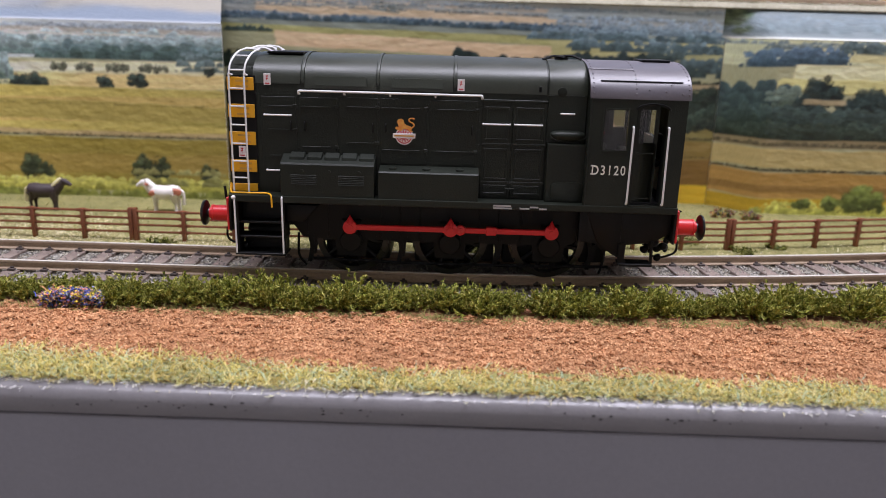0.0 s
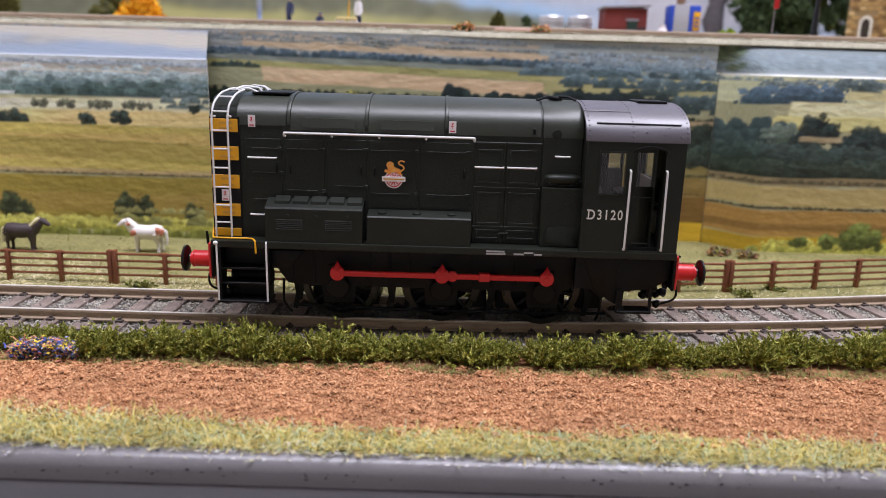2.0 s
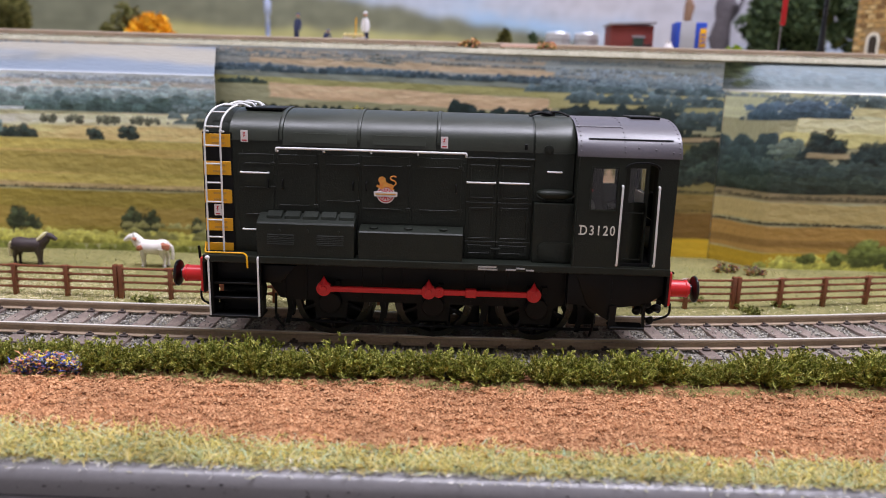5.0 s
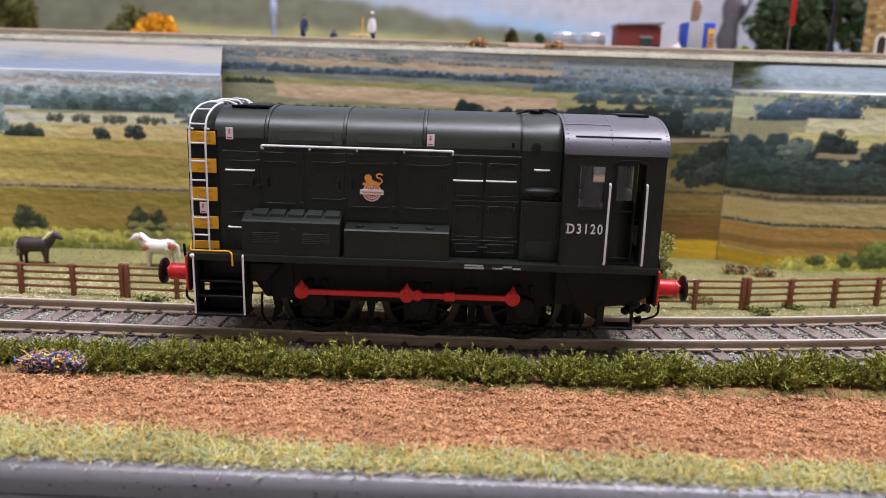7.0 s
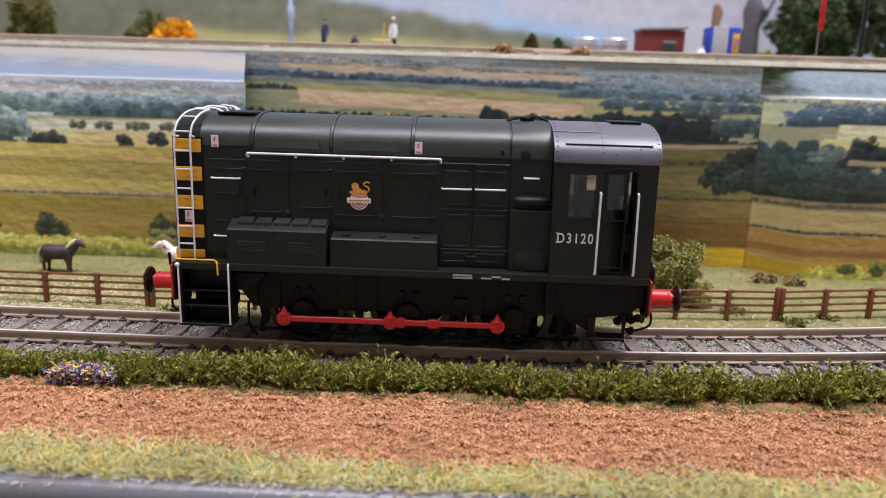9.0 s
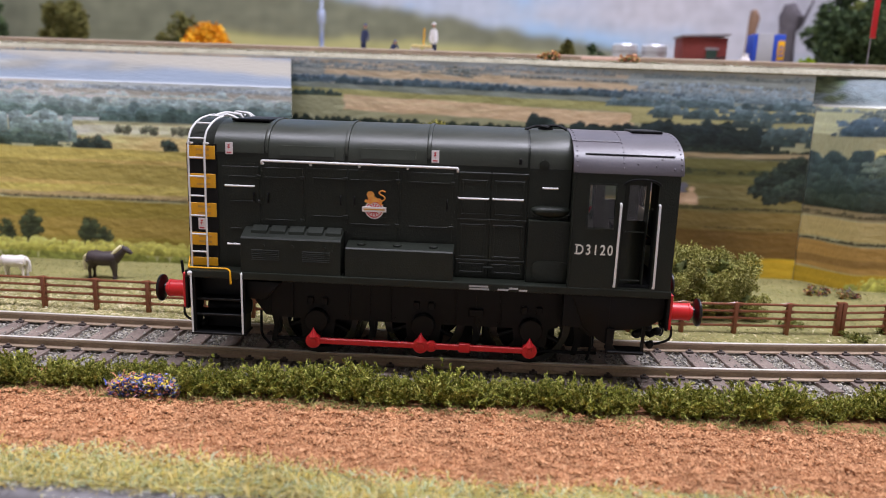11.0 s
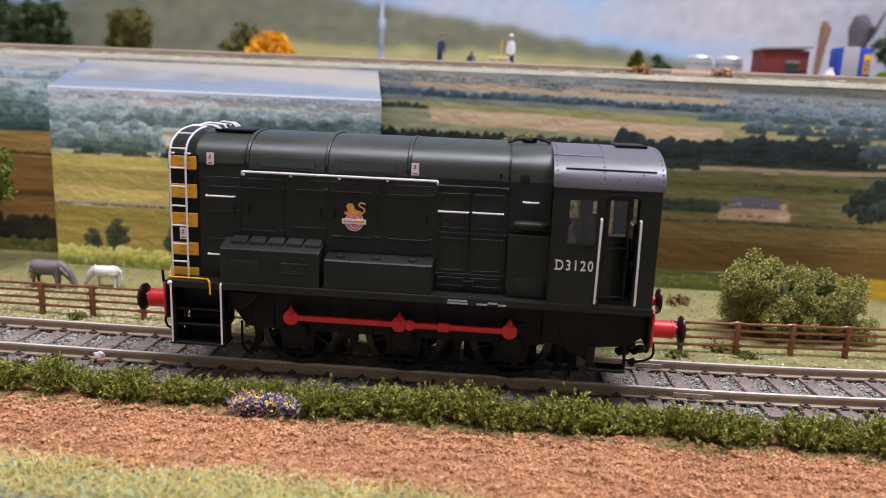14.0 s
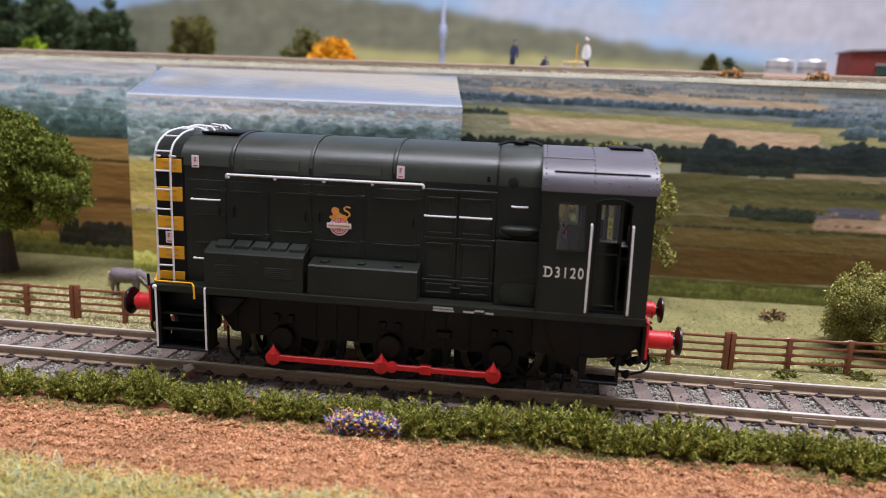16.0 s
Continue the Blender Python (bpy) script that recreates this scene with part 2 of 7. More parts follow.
M_ballast = mixed("ballast_stones", [lin(168, 164, 154), lin(128, 124, 118), lin(182, 178, 168), lin(150, 145, 134), lin(106, 102, 98), lin(176, 168, 150), lin(140, 136, 128)], 0.85)
M_hedge = mixed("hedge_foliage", [lin(144, 146, 58), lin(174, 172, 82), lin(108, 116, 44), lin(196, 190, 110), lin(154, 156, 66), lin(124, 132, 50), lin(84, 94, 36)], 0.85, through_light=0.0)
M_bush = mixed("pale_foliage", [lin(168, 164, 92), lin(142, 140, 70), lin(196, 190, 124), lin(154, 152, 82), lin(118, 120, 56)], 0.9)
M_tree = mixed("tree_foliage", [lin(124, 134, 52), lin(98, 110, 40), lin(146, 152, 68), lin(78, 90, 32), lin(114, 124, 46)], 0.9)
M_heart = mat("crown_heart", lin(84, 90, 40), 0.95, amount=0.4, grain=0.0012, bump=0.0006)
M_bark = mat("bark", lin(74, 66, 58), 0.9, amount=0.3, grain=0.001, bump=0.0004)
M_flower = mixed("flower_fibres", [lin(76, 86, 154), lin(224, 194, 70), lin(70, 78, 104), lin(192, 124, 108), lin(226, 200, 84), lin(90, 102, 168), lin(198, 150, 136), lin(52, 60, 70), lin(198, 140, 100), lin(100, 104, 68), lin(72, 80, 142), lin(150, 158, 190)], 0.8)

# ---------------------------------------------------------------- the room round the layout
# never in view: added, and kept small so its surfaces bounce fill light
M_wall = mat("room_wall", lin(206, 202, 196), 0.9, amount=0.05, grain=0.02, broad=0.5)
M_floor = mat("room_floor", lin(120, 112, 104), 0.8, amount=0.1, grain=0.02, broad=0.4)
for nm, b in (("wall_north", (-1400, 1400, 900, 960, -900, 1400)), ("wall_south", (-1400, 1400, -1660, -1600, -900, 1400)), ("wall_west", (-1400, -1340, -1600, 900, -900, 1400)), ("wall_east", (1340, 1400, -1600, 900, -900, 1400))):
    tagged(part(nm, boxed(*b), M_wall), "plain unseen wall round the layout, added to bounce light", "wall", kind="structure")
tagged(part("floor", boxed(-1400, 1400, -1660, 960, -950, -900), M_floor), "plain unseen floor round the layout, added to bounce light", "floor", kind="structure")
tagged(part("ceiling", boxed(-1400, 1400, -1660, 960, 1400, 1450), M_wall), "plain unseen ceiling over the layout, added to bounce light", "ceiling", kind="structure")

X0, X1 = -420.0, 330.0  # the length of layout that is built


def bend(x):
    """How far the line has swung away from the straight at x."""
    return 0.0 if x < -10 else (x + 10) ** 2 / (2 * 650.0)


def slope(x):
    return 0.0 if x < -10 else (x + 10) / 650.0


def ground_z(x, y):
    """Height of the scenic surface."""
    yy = y - bend(x)
    n = noise.noise(Vector((x * 0.05, y * 0.05, 0.3))) * 0.35
    if yy < -18:
        return -4.6 + n
    if yy < 16:
        return -3.6 + n * 0.3
    return -2.9 + min(1.0, (yy - 16) / 30) * 1.1 + n


rng = np.random.default_rng(5)


def ground_strip(name, y0, y1, material, label, step=2.0, follow=False):
    xs = np.arange(X0, X1 + 0.1, 3.0)
    ys = np.linspace(y0, y1, max(2, int((y1 - y0) / step) + 1))
    V = [(x, y + (bend(x) if follow else 0), ground_z(x, y + (bend(x) if follow else 0))) for x in xs for y in ys]
    n = len(ys)
    F = [(i * n + j, (i + 1) * n + j, (i + 1) * n + j + 1, i * n + j + 1) for i in range(len(xs) - 1) for j in range(n - 1)]
    o = sheet(name, V, F, material, kind="structure", angle=80)
    return tagged(o, label, "ground", kind="structure")


ground_strip("ground", -61.8, 92.0, M_earth, "brown textured scatter over the baseboard")


def lift(o, dz):
    o.location.z = dz * K
    return o


lift(ground_strip("ground_ballast", -17.5, 15.0, M_ballastbed, "grey ballast bed under the track", follow=True), 0.35)
lift(ground_strip("ground_meadow", 14.0, 86.0, M_turf, "pale dry grass behind the track", follow=True), 0.5)
tagged(lift(ground_strip("ground_verge", -62.0, -54.0, M_turf, "yellow-green grass verge along the board's edge"), 0.3))

# the baseboard's grey front: a rounded cap above a fascia, with an open seam between them
cap = [(-59.0, -9.6), (-59.0, -5.3), (-60.6, -4.75), (-62.4, -4.7), (-63.8, -5.1), (-64.7, -6.0), (-65.0, -7.2), (-65.0, -9.6)]
tagged(part("trim", prism(bmesh.new(), cap, "x", X0, X1), M_trim), "grey plastic edging with a rounded top", "edging", kind="structure")
bm = bmesh.new()
# the seam opens and closes along its length
seam = [(-64.4, -9.7), (-65.0, -9.72), (-65.1, -9.95), (-65.1, -900.0), (-60.0, -900.0), (-60.0, -9.75)]
prism(bm, seam, "x", X0, X1)
tagged(part("fascia", bm, M_fascia), "plain grey painted front of the baseboard", "fascia", kind="structure")
tagged(part("baseboard", boxed(X0, X1, -60.0, 330.0, -900.0, -9.0), M_card), "baseboard under the scenery", "baseboard", kind="structure")
M_seam = mat("seam_dark", lin(40, 36, 38), 0.9, amount=0.3)
bm = bmesh.new()
for i in range(60):
    a = X0 + i * 12.5
    h = 0.07 + 0.2 * max(0, noise.noise(Vector((i * 0.37, 2.0, 0))) + 0.35)
    if noise.noise(Vector((i * 0.61, 9.0, 0))) > -0.42:
        tube(bm, [(a + 12.6 * k / 5, -65.0 - 0.02, -9.7 + 0.09 * noise.noise(Vector((a + k * 2.5, 0, 4)))) for k in range(6)], [(0.12, h * (0.7 + 0.5 * noise.noise(Vector((a, k, 1))))) for k in range(6)], 6)
tagged(part("trim_seam", bm, M_seam), "dark ragged gap below the grey edging", "seam", kind="structure")
bm = bmesh.new()
for i in range(90):
    x = rng.uniform(-170, 140)
    z = -7.4 + rng.normal() * 0.5
    s = rng.uniform(0.08, 0.28)
    blob(bm, (x, -65.0, z), (s * 1.6, 0.05, s * 0.7), 0.4, 1, i)
part("trim_chips", bm, M_seam, kind="stuff", label="small dark chips and scuffs in the edging")

# ---------------------------------------------------------------- track
track = thing("track", "single track of brown sleepers and dull steel rails in ballast", "railway track", kind="structure")
RAIL = [(-0.40, 0.0), (0.40, 0.0), (0.46, -0.12), (0.46, -0.55), (0.16, -0.85), (0.16, -1.75), (0.95, -2.05), (0.95, -2.3), (-0.95, -2.3), (-0.95, -2.05), (-0.16, -1.75), (-0.16, -0.85), (-0.46, -0.55), (-0.46, -0.12)]
RX = list(np.arange(X0, -10, 30.0)) + list(np.arange(-10, X1, 7.0)) + [X1]


def rail(off, prof):
    bm = bmesh.new()
    rings = []
    for x in RX:
        s = slope(x)
        rings.append([bm.verts.new((x - s * (off + a), bend(x) + off + a, b)) for a, b in prof])
    n = len(prof)
    for A, B in zip(rings, rings[1:]):
        for k in range(n):
            bm.faces.new((A[k], B[k], B[(k + 1) % n], A[(k + 1) % n]))
    bm.faces.new(rings[0])
    bm.faces.new(rings[-1][::-1])
    return bm


for off in (-8.7, 8.7):
    r = part("rail", rail(off, RAIL), M_railside, track, "brown-sided steel rail")
    part("railhead", rail(off, [(-0.42, 0.03), (-0.38, 0.05), (0.38, 0.05), (0.42, 0.03), (0.42, -0.10), (-0.42, -0.10)]), M_steel, r, "worn running surface, its bright reflection painted in")


def sleeper_mesh():
    bm = boxed(-1.75, 1.75, -15.2, 15.2, -3.9, -2.3, 0.12, 1)
    return bm


first = part("sleeper", sleeper_mesh(), M_sleeper, track)
bm = bmesh.new()
for off in (-8.7, 8.7):
    for sd in (-1, 1):
        box(bm, -0.9, 0.9, off + sd * 1.35 - 0.55, off + sd * 1.35 + 0.55, -2.3, -1.75, 0.12, 1)
        box(bm, -0.35, 0.35, off + sd * 1.0 - 0.3, off + sd * 1.0 + 0.3, -1.9, -1.35, 0.1, 1)
chair = part("chairs", bm, M_chair, first, "moulded rail chairs")
px = [x for x in np.arange(-91.2 - 8.0 * 40, X1, 8.0) if X0 < x < X1]
for i, x in enumerate(px):
    m = Matrix.Translation((x * K, bend(x) * K, 0)) @ Matrix.Rotation(slope(x) + rng.normal() * 0.008, 4, "Z")
    if i == 0:
        first.matrix_basis = m
    else:
        copy_thing(first, m)
# fishplates at the rail joints
for off, x in ((-8.7, 5.2), (8.7, -2.0), (-8.7, -228.0)):
    for sd in (-1, 1):
        part("fishplate", boxed(x - 4.2, x + 4.2, bend(x) + off + sd * 0.5 - 0.18, bend(x) + off + sd * 0.5 + 0.18, -1.8, -0.7, 0.08, 1), M_railside, track, "small steel fishplate")

# ballast: loose stones between and beside the sleepers
OCT = np.array([(1, 0, 0), (-1, 0, 0), (0, 1, 0), (0, -1, 0), (0, 0, 1), (0, 0, -1)], float)
OCTF = np.array([(0, 2, 4), (2, 1, 4), (1, 3, 4), (3, 0, 4), (2, 0, 5), (1, 2, 5), (3, 1, 5), (0, 3, 5)])


def scatter(n, centres, radii, seed, squash=0.8, jag=0.35, along=None, slim=0.4):
    g = np.random.default_rng(seed)
    v = OCT[None] * (1 + jag * g.uniform(-1, 1, (n, 6, 1)))
    v = v * radii[:, None, None]
    a = g.normal(size=(n, 3, 3))
    q, _ = np.linalg.qr(a)
    if along is None:
        v = v @ q
        v[:, :, 2] *= squash
    else:
        # slim leaves: the long axis lies along the given directions
        d = along / np.linalg.norm(along, axis=1)[:, None]
        s = np.cross(d, g.normal(size=(n, 3)))
        s /= np.linalg.norm(s, axis=1)[:, None]
        w = np.cross(d, s)
        v = v[:, :, 0:1] * d[:, None] + slim * (v[:, :, 1:2] * s[:, None] + v[:, :, 2:3] * w[:, None])
    v = v + centres[:, None, :]
    f = OCTF[None] + (np.arange(n) * 6)[:, None, None]
    return v.reshape(-1, 3), f.reshape(-1, 3)


VB = np.vectorize(bend)
n = 74000
bx = rng.uniform(-280, 190, n)
by = np.where(rng.random(n) < 0.75, rng.uniform(-15.5, 13.8, n), rng.uniform(-17.5, 18.5, n))
ph = np.abs((bx + 91.2 + 4) % 8.0 - 4)
inside = (ph < 1.9) & (np.abs(by) < 15.3)
keep = ~inside | (rng.random(n) < np.where(ph > 1.2, 0.16, 0.05))
bx, by, ins = bx[keep], by[keep], inside[keep]
bz = np.where(ins, -2.15, -3.2 + rng.uniform(-0.4, 0.45, len(bx)))
bz = np.where(np.abs(by) > 15.3, -3.4 + rng.uniform(-0.2, 0.3, len(bx)), bz)
V, F = scatter(len(bx), np.c_[bx, by + VB(bx), bz], rng.uniform(0.2, 0.46, len(bx)) * np.where(ins, 0.7, 1), 3)
tagged(sheet("ballast", V, F, M_ballast, angle=20), "loose grey granite ballast between the sleepers", "ballast", kind="stuff")


def fibres(n, xy, base, length, width, tilt, seed, droop=0.5):
    """Short curved blades: n roots, each a strip of two quads."""
    g = np.random.default_rng(seed)
    a = g.uniform(0, 2 * np.pi, n)
    el = np.clip(g.normal(tilt[0], tilt[1], n), 0.03, 1.5)
    ln = g.uniform(*length, n)
    wd = g.uniform(*width, n)
    root = np.c_[xy, base]
    d1 = np.c_[np.cos(a) * np.cos(el), np.sin(a) * np.cos(el), np.sin(el)]
    el2 = el - droop * g.uniform(0.2, 1.2, n)
    a2 = a + g.normal(0, 0.5, n)
    d2 = np.c_[np.cos(a2) * np.cos(el2), np.sin(a2) * np.cos(el2), np.sin(el2)]
    mid = root + d1 * (ln * 0.55)[:, None]
    tip = mid + d2 * (ln * 0.45)[:, None]
    tip[:, 2] = np.maximum(tip[:, 2], base + 0.03)
    sd = np.c_[-np.sin(a), np.cos(a), g.uniform(-0.5, 0.5, n)] * (wd / 2)[:, None]
    v = np.stack([root - sd, root + sd, mid - sd, mid + sd, tip - sd * 0.5, tip + sd * 0.5], 1)
    f = np.array([(0, 1, 3, 2), (2, 3, 5, 4)])[None] + (np.arange(n) * 6)[:, None, None]
    return v.reshape(-1, 3), f.reshape(-1, 4)


GZ = np.vectorize(ground_z)
# the brown strip
n = 170000
xs, ys = rng.uniform(-215, 160, n), rng.uniform(-57.5, -26.0, n)
edge = np.interp(xs, [-250, -140, -110, -68, -20, 190], [-49.0, -49.8, -52.0, -51.0, -56.0, -55.8]) + 0.9 * np.sin(xs * 0.21) + rng.normal(0, 1.6, n)
k = (ys > edge) & (ys < -26.5 + 1.5 * np.sin(xs * 0.3) + rng.normal(0, 0.6, n))
xs, ys = xs[k], ys[k]
lump = np.array([noise.noise(Vector((x * 0.35, y * 0.5, 7))) for x, y in zip(xs, ys)])
base = GZ(xs, ys) + 0.08 + 0.75 * np.maximum(-0.25, lump)
V, F = fibres(len(xs), np.c_[xs, ys], base, (0.35, 0.9), (0.08, 0.18), (0.3, 0.3), 11, 0.5)
cl = rng.permutation(len(xs))[:48000]
VC, FC = scatter(len(cl), np.c_[xs, ys, base + 0.18][cl], rng.uniform(0.14, 0.4, len(cl)) * (1 + np.maximum(0, lump[cl])), 18, 0.8, 0.45)
tagged(sheet("brown_crumbs", VC, FC, M_scatter, angle=30), "brown crumbs of earth among the scatter", "scatter", kind="stuff")
tagged(sheet("brown_scatter", V, F, M_scatter, angle=180), "brown fibrous scatter like ploughed earth", "scatter", kind="stuff")
# the grass verge with blades leaning over the edge
n = 56000
xs, ys = rng.uniform(-215, 160, n), rng.uniform(-63.0, -46.0, n)
edge = np.interp(xs, [-250, -140, -110, -68, -20, 190], [-49.0, -49.8, -52.0, -51.0, -56.0, -55.8]) + 0.9 * np.sin(xs * 0.21) - 0.3 + rng.normal(0, 1.8, n)
k = ys < edge
thin = rng.random(n) < np.clip(1.15 - 0.22 * np.maximum(0, -60 - ys), 0.2, 1)
k &= thin
xs, ys = xs[k], ys[k]
V, F = fibres(len(xs), np.c_[xs, ys], GZ(xs, ys) + 0.2, (1.2, 3.0), (0.09, 0.17), (0.42, 0.3), 12, 0.6)
tagged(sheet("verge_grass", V, F, M_grass, angle=180), "yellow and green static grass along the edge", "grass", kind="stuff")
# pale crust and stray blades on the edging itself
n = 7000
xs, ys = rng.uniform(-250, 190, n), -61.0 - np.abs(rng.normal(0, 1.3, n))
ys = np.maximum(ys, -64.2)
V, F = fibres(n, np.c_[xs, ys], np.where(ys > -63, -4.75, -5.3), (0.4, 2.0), (0.08, 0.2), (0.1, 0.3), 17, 0.5)
M_crust = mixed("edge_crust", [lin(226, 222, 212), lin(206, 204, 190), lin(214, 206, 160), lin(190, 188, 150), lin(236, 234, 230)], 0.5)
tagged(sheet("edge_crust", V, F, M_crust, angle=180), "pale dried glue and stray fibres along the edging", "crust", kind="stuff")
# stray green among the brown by the hedge foot
n = 5000
xs, ys = rng.uniform(-215, 160, n), rng.normal(-27.6, 1.3, n)
V, F = fibres(n, np.c_[xs, ys + np.maximum(0, VB(xs) - 1) * 0.5], np.full(n, -4.4), (1.0, 2.2), (0.1, 0.2), (0.4, 0.3), 13, 0.5)
tagged(sheet("hedge_foot_grass", V, F, M_meadow, angle=180), "short grass at the foot of the hedge", "grass", kind="stuff")
# the meadow behind the line
n = 90000
xs, ys = rng.uniform(-300, 220, n), rng.uniform(15.0, 88.0, n)
k = rng.random(n) < np.clip(1.4 - (ys - 15) / 90, 0.3, 1)
xs, ys = xs[k], ys[k]
V, F = fibres(len(xs), np.c_[xs, ys + VB(xs)], np.array([ground_z(x, y + bend(x)) for x, y in zip(xs, ys)]) + 0.4, (0.6, 1.5), (0.1, 0.22), (0.18, 0.25), 14, 0.4)
tagged(sheet("meadow_grass", V, F, M_meadow, angle=180), "pale short grass of the meadow", "grass", kind="stuff")

# straw-pale grass and grit between the line and the fence, and up the left of the meadow
n = 52000
xs, ys = rng.uniform(-280, 160, n), rng.uniform(15.5, 46.0, n)
k = rng.random(n) < np.clip(1.2 - (ys - 20) / np.where(xs < -95, 26, 9), 0, 1) * np.interp(xs, [-110, -50, 0], [1.0, 0.5, 0.12])
xs, ys = xs[k], ys[k]
V, F = fibres(len(xs), np.c_[xs, ys + VB(xs)], np.array([ground_z(x, y + bend(x)) for x, y in zip(xs, ys)]) + 0.5, (0.6, 1.5), (0.1, 0.24), (0.18, 0.25), 19, 0.4)
M_straw = mixed("straw_grass", [lin(214, 202, 158), lin(196, 184, 134), lin(226, 216, 180), lin(180, 172, 116), lin(206, 192, 150)], 0.9)
tagged(sheet("straw_grass", V, F, M_straw, angle=180), "pale dry grass and grit beside the fence", "grass", kind="stuff")

# ---------------------------------------------------------------- printed landscape panels


def vnoise(x, z, seed):
    g = np.random.default_rng(seed).random((64, 64))
    xi, zi = np.floor(x).astype(int), np.floor(z).astype(int)
    fx, fz = x - xi, z - zi
    fx, fz = fx * fx * (3 - 2 * fx), fz * fz * (3 - 2 * fz)
    a, b = g[xi % 64, zi % 64], g[(xi + 1) % 64, zi % 64]
    c, d = g[xi % 64, (zi + 1) % 64], g[(xi + 1) % 64, (zi + 1) % 64]
    return (a * (1 - fx) + b * fx) * (1 - fz) + (c * (1 - fx) + d * fx) * fz


def fbm(x, z, seed):
    return vnoise(x, z, seed) * 0.5 + vnoise(x * 2.1, z * 2.1, seed + 1) * 0.3 + vnoise(x * 4.3, z * 4.3, seed + 2) * 0.2


class Canvas:
    def __init__(self, u0, u1, z0, z1, step, base, seed):
        self.u, self.z = np.arange(u0, u1 + step / 2, step), np.arange(z0, z1 + step / 2, step)
        self.U, self.Z = np.meshgrid(self.u, self.z, indexing="ij")
        self.c = np.zeros((*self.U.shape, 3)) + np.array(lin(*base))
        self.g = np.random.default_rng(seed)
        self.seed = seed

    def field(self, z0, z1, colour, tilt=0.0, u0=-1e9, u1=1e9, soft=0.5, streak=0.16, alpha=1.0, wave=0.6):
        """A band of land between two heights; tilt is rise per millimetre along it."""
        s = int(self.g.integers(9999))
        w = (fbm(self.U * 0.06, self.Z * 0 + 3.3, s) - 0.5) * 2 * wave
        zz = self.Z - tilt * self.U - w
        m = np.clip((zz - z0) / soft, 0, 1) * np.clip((z1 - zz) / soft, 0, 1)
        e = (fbm(self.U * 0, self.Z * 0.5, s + 5) - 0.5) * 3
        m = m * np.clip((self.U - u0 - e) / 1.0, 0, 1) * np.clip((u1 - self.U - e) / 1.0, 0, 1) * alpha
        t = 1 + streak * (fbm(self.U * 0.05, zz * 0.9, s + 7) - 0.5) * 2 + streak * 0.5 * (fbm(self.U * 0.7, zz * 1.6, s + 9) - 0.5) * 2
        col = np.array(lin(*colour)) * t[..., None]
        self.c += (col - self.c) * m[..., None]

    def clump(self, u, z, ru, rz, colour, alpha=1.0, light=0.5):
        """One tree or bush: a ragged leafy mass, paler where its tufts catch the light."""
        i0, i1 = np.searchsorted(self.u, (u - ru * 1.4, u + ru * 1.4))
        j0, j1 = np.searchsorted(self.z, (z - rz * 1.4, z + rz * 1.4))
        if i1 <= i0 or j1 <= j0:
            return
        U, Z = self.U[i0:i1, j0:j1], self.Z[i0:i1, j0:j1]
        s = int(self.g.integers(9999))
        r = np.hypot((U - u) / ru, (Z - z) / rz) + (fbm(U * 0.55, Z * 0.55, s) - 0.5) * 0.7 + (vnoise(U * 1.5, Z * 1.5, s + 1) - 0.5) * 0.35
        m = np.clip((1 - r) * 3.0, 0, 1) * alpha
        tuft = fbm(U * 0.75, Z * 0.9, s + 3)
        t = 0.62 + light * np.clip((Z - z) / rz, -0.7, 1) * 0.55 + 1.1 * np.clip(tuft - 0.38, -0.2, 1)
        col = np.array(lin(*colour)) * np.clip(t, 0.3, 2.2)[..., None]
        col = col + np.clip(tuft - 0.5, 0, 1)[..., None] * np.array((0.09, 0.09, 0.04)) * light
        self.c[i0:i1, j0:j1] += (col - self.c[i0:i1, j0:j1]) * m[..., None]

    def row(self, u0, u1, z, h, colour, n, tilt=0.0, spread=0.3, wide=1.2, alpha=1.0):
        for k in range(n):
            u = self.g.uniform(u0, u1)
            r = h * self.g.uniform(0.4, 1.3)
            t = self.g.uniform(0.75, 1.3)
            self.clump(u, z + tilt * u + self.g.normal() * h * spread, r * wide, r, tuple(c * t for c in colour), alpha)

    def woods(self, z0, z1, far, near, size, rows, u0=-1e9, u1=1e9, tilt=0.0, gap=0.0, alpha=1.0, ragged=0.5, lit=0.75):
        """Woodland in overlapping ranks of crowns, paler at the back; gap thins it out."""
        u0, u1 = max(u0, self.u[0] - 9), min(u1, self.u[-1] + 9)
        zz = self.Z - tilt * self.U
        for k in range(rows):
            f = (k + 0.5) / rows
            top = z1 + (z0 - z1) * f * (1 - 0.2 / rows)
            s = int(self.g.integers(9999))
            c = np.arange(u0, u1, size * 0.85)
            c = c + self.g.uniform(-0.4, 0.4, len(c)) * size
            r = size * self.g.uniform(0.45, 1.15, len(c)) * (0.7 + 0.5 * f)
            if u0 > self.u[0]:
                r = r * np.clip((c - u0) / (2.5 * size), 0.0, 1) ** 0.5
            if u1 < self.u[-1]:
                r = r * np.clip((u1 - c) / (2.5 * size), 0.0, 1) ** 0.5
            if gap:
                r = r * (fbm(c * 0.09, c * 0 + k * 1.7, s) > gap)
            tint = self.g.uniform(0.75, 1.25, len(c))
            d = r[None] ** 2 - (self.u[:, None] - c[None]) ** 2
            P = np.where(d > 0, np.sqrt(np.maximum(d, 0)) * 1.05 + self.g.uniform(-0.25, 0.25, len(c))[None] * size, -99.0)
            best = P.argmax(1)
            prof = P.max(1)[:, None] + top - size * 0.5
            prof = prof + (vnoise(self.U * 1.3 / size, self.Z * 1.3 / size, s + 1) - 0.5) * size * ragged + (vnoise(self.U * 2.6, self.Z * 2.6, s + 2) - 0.5) * 0.4 * ragged
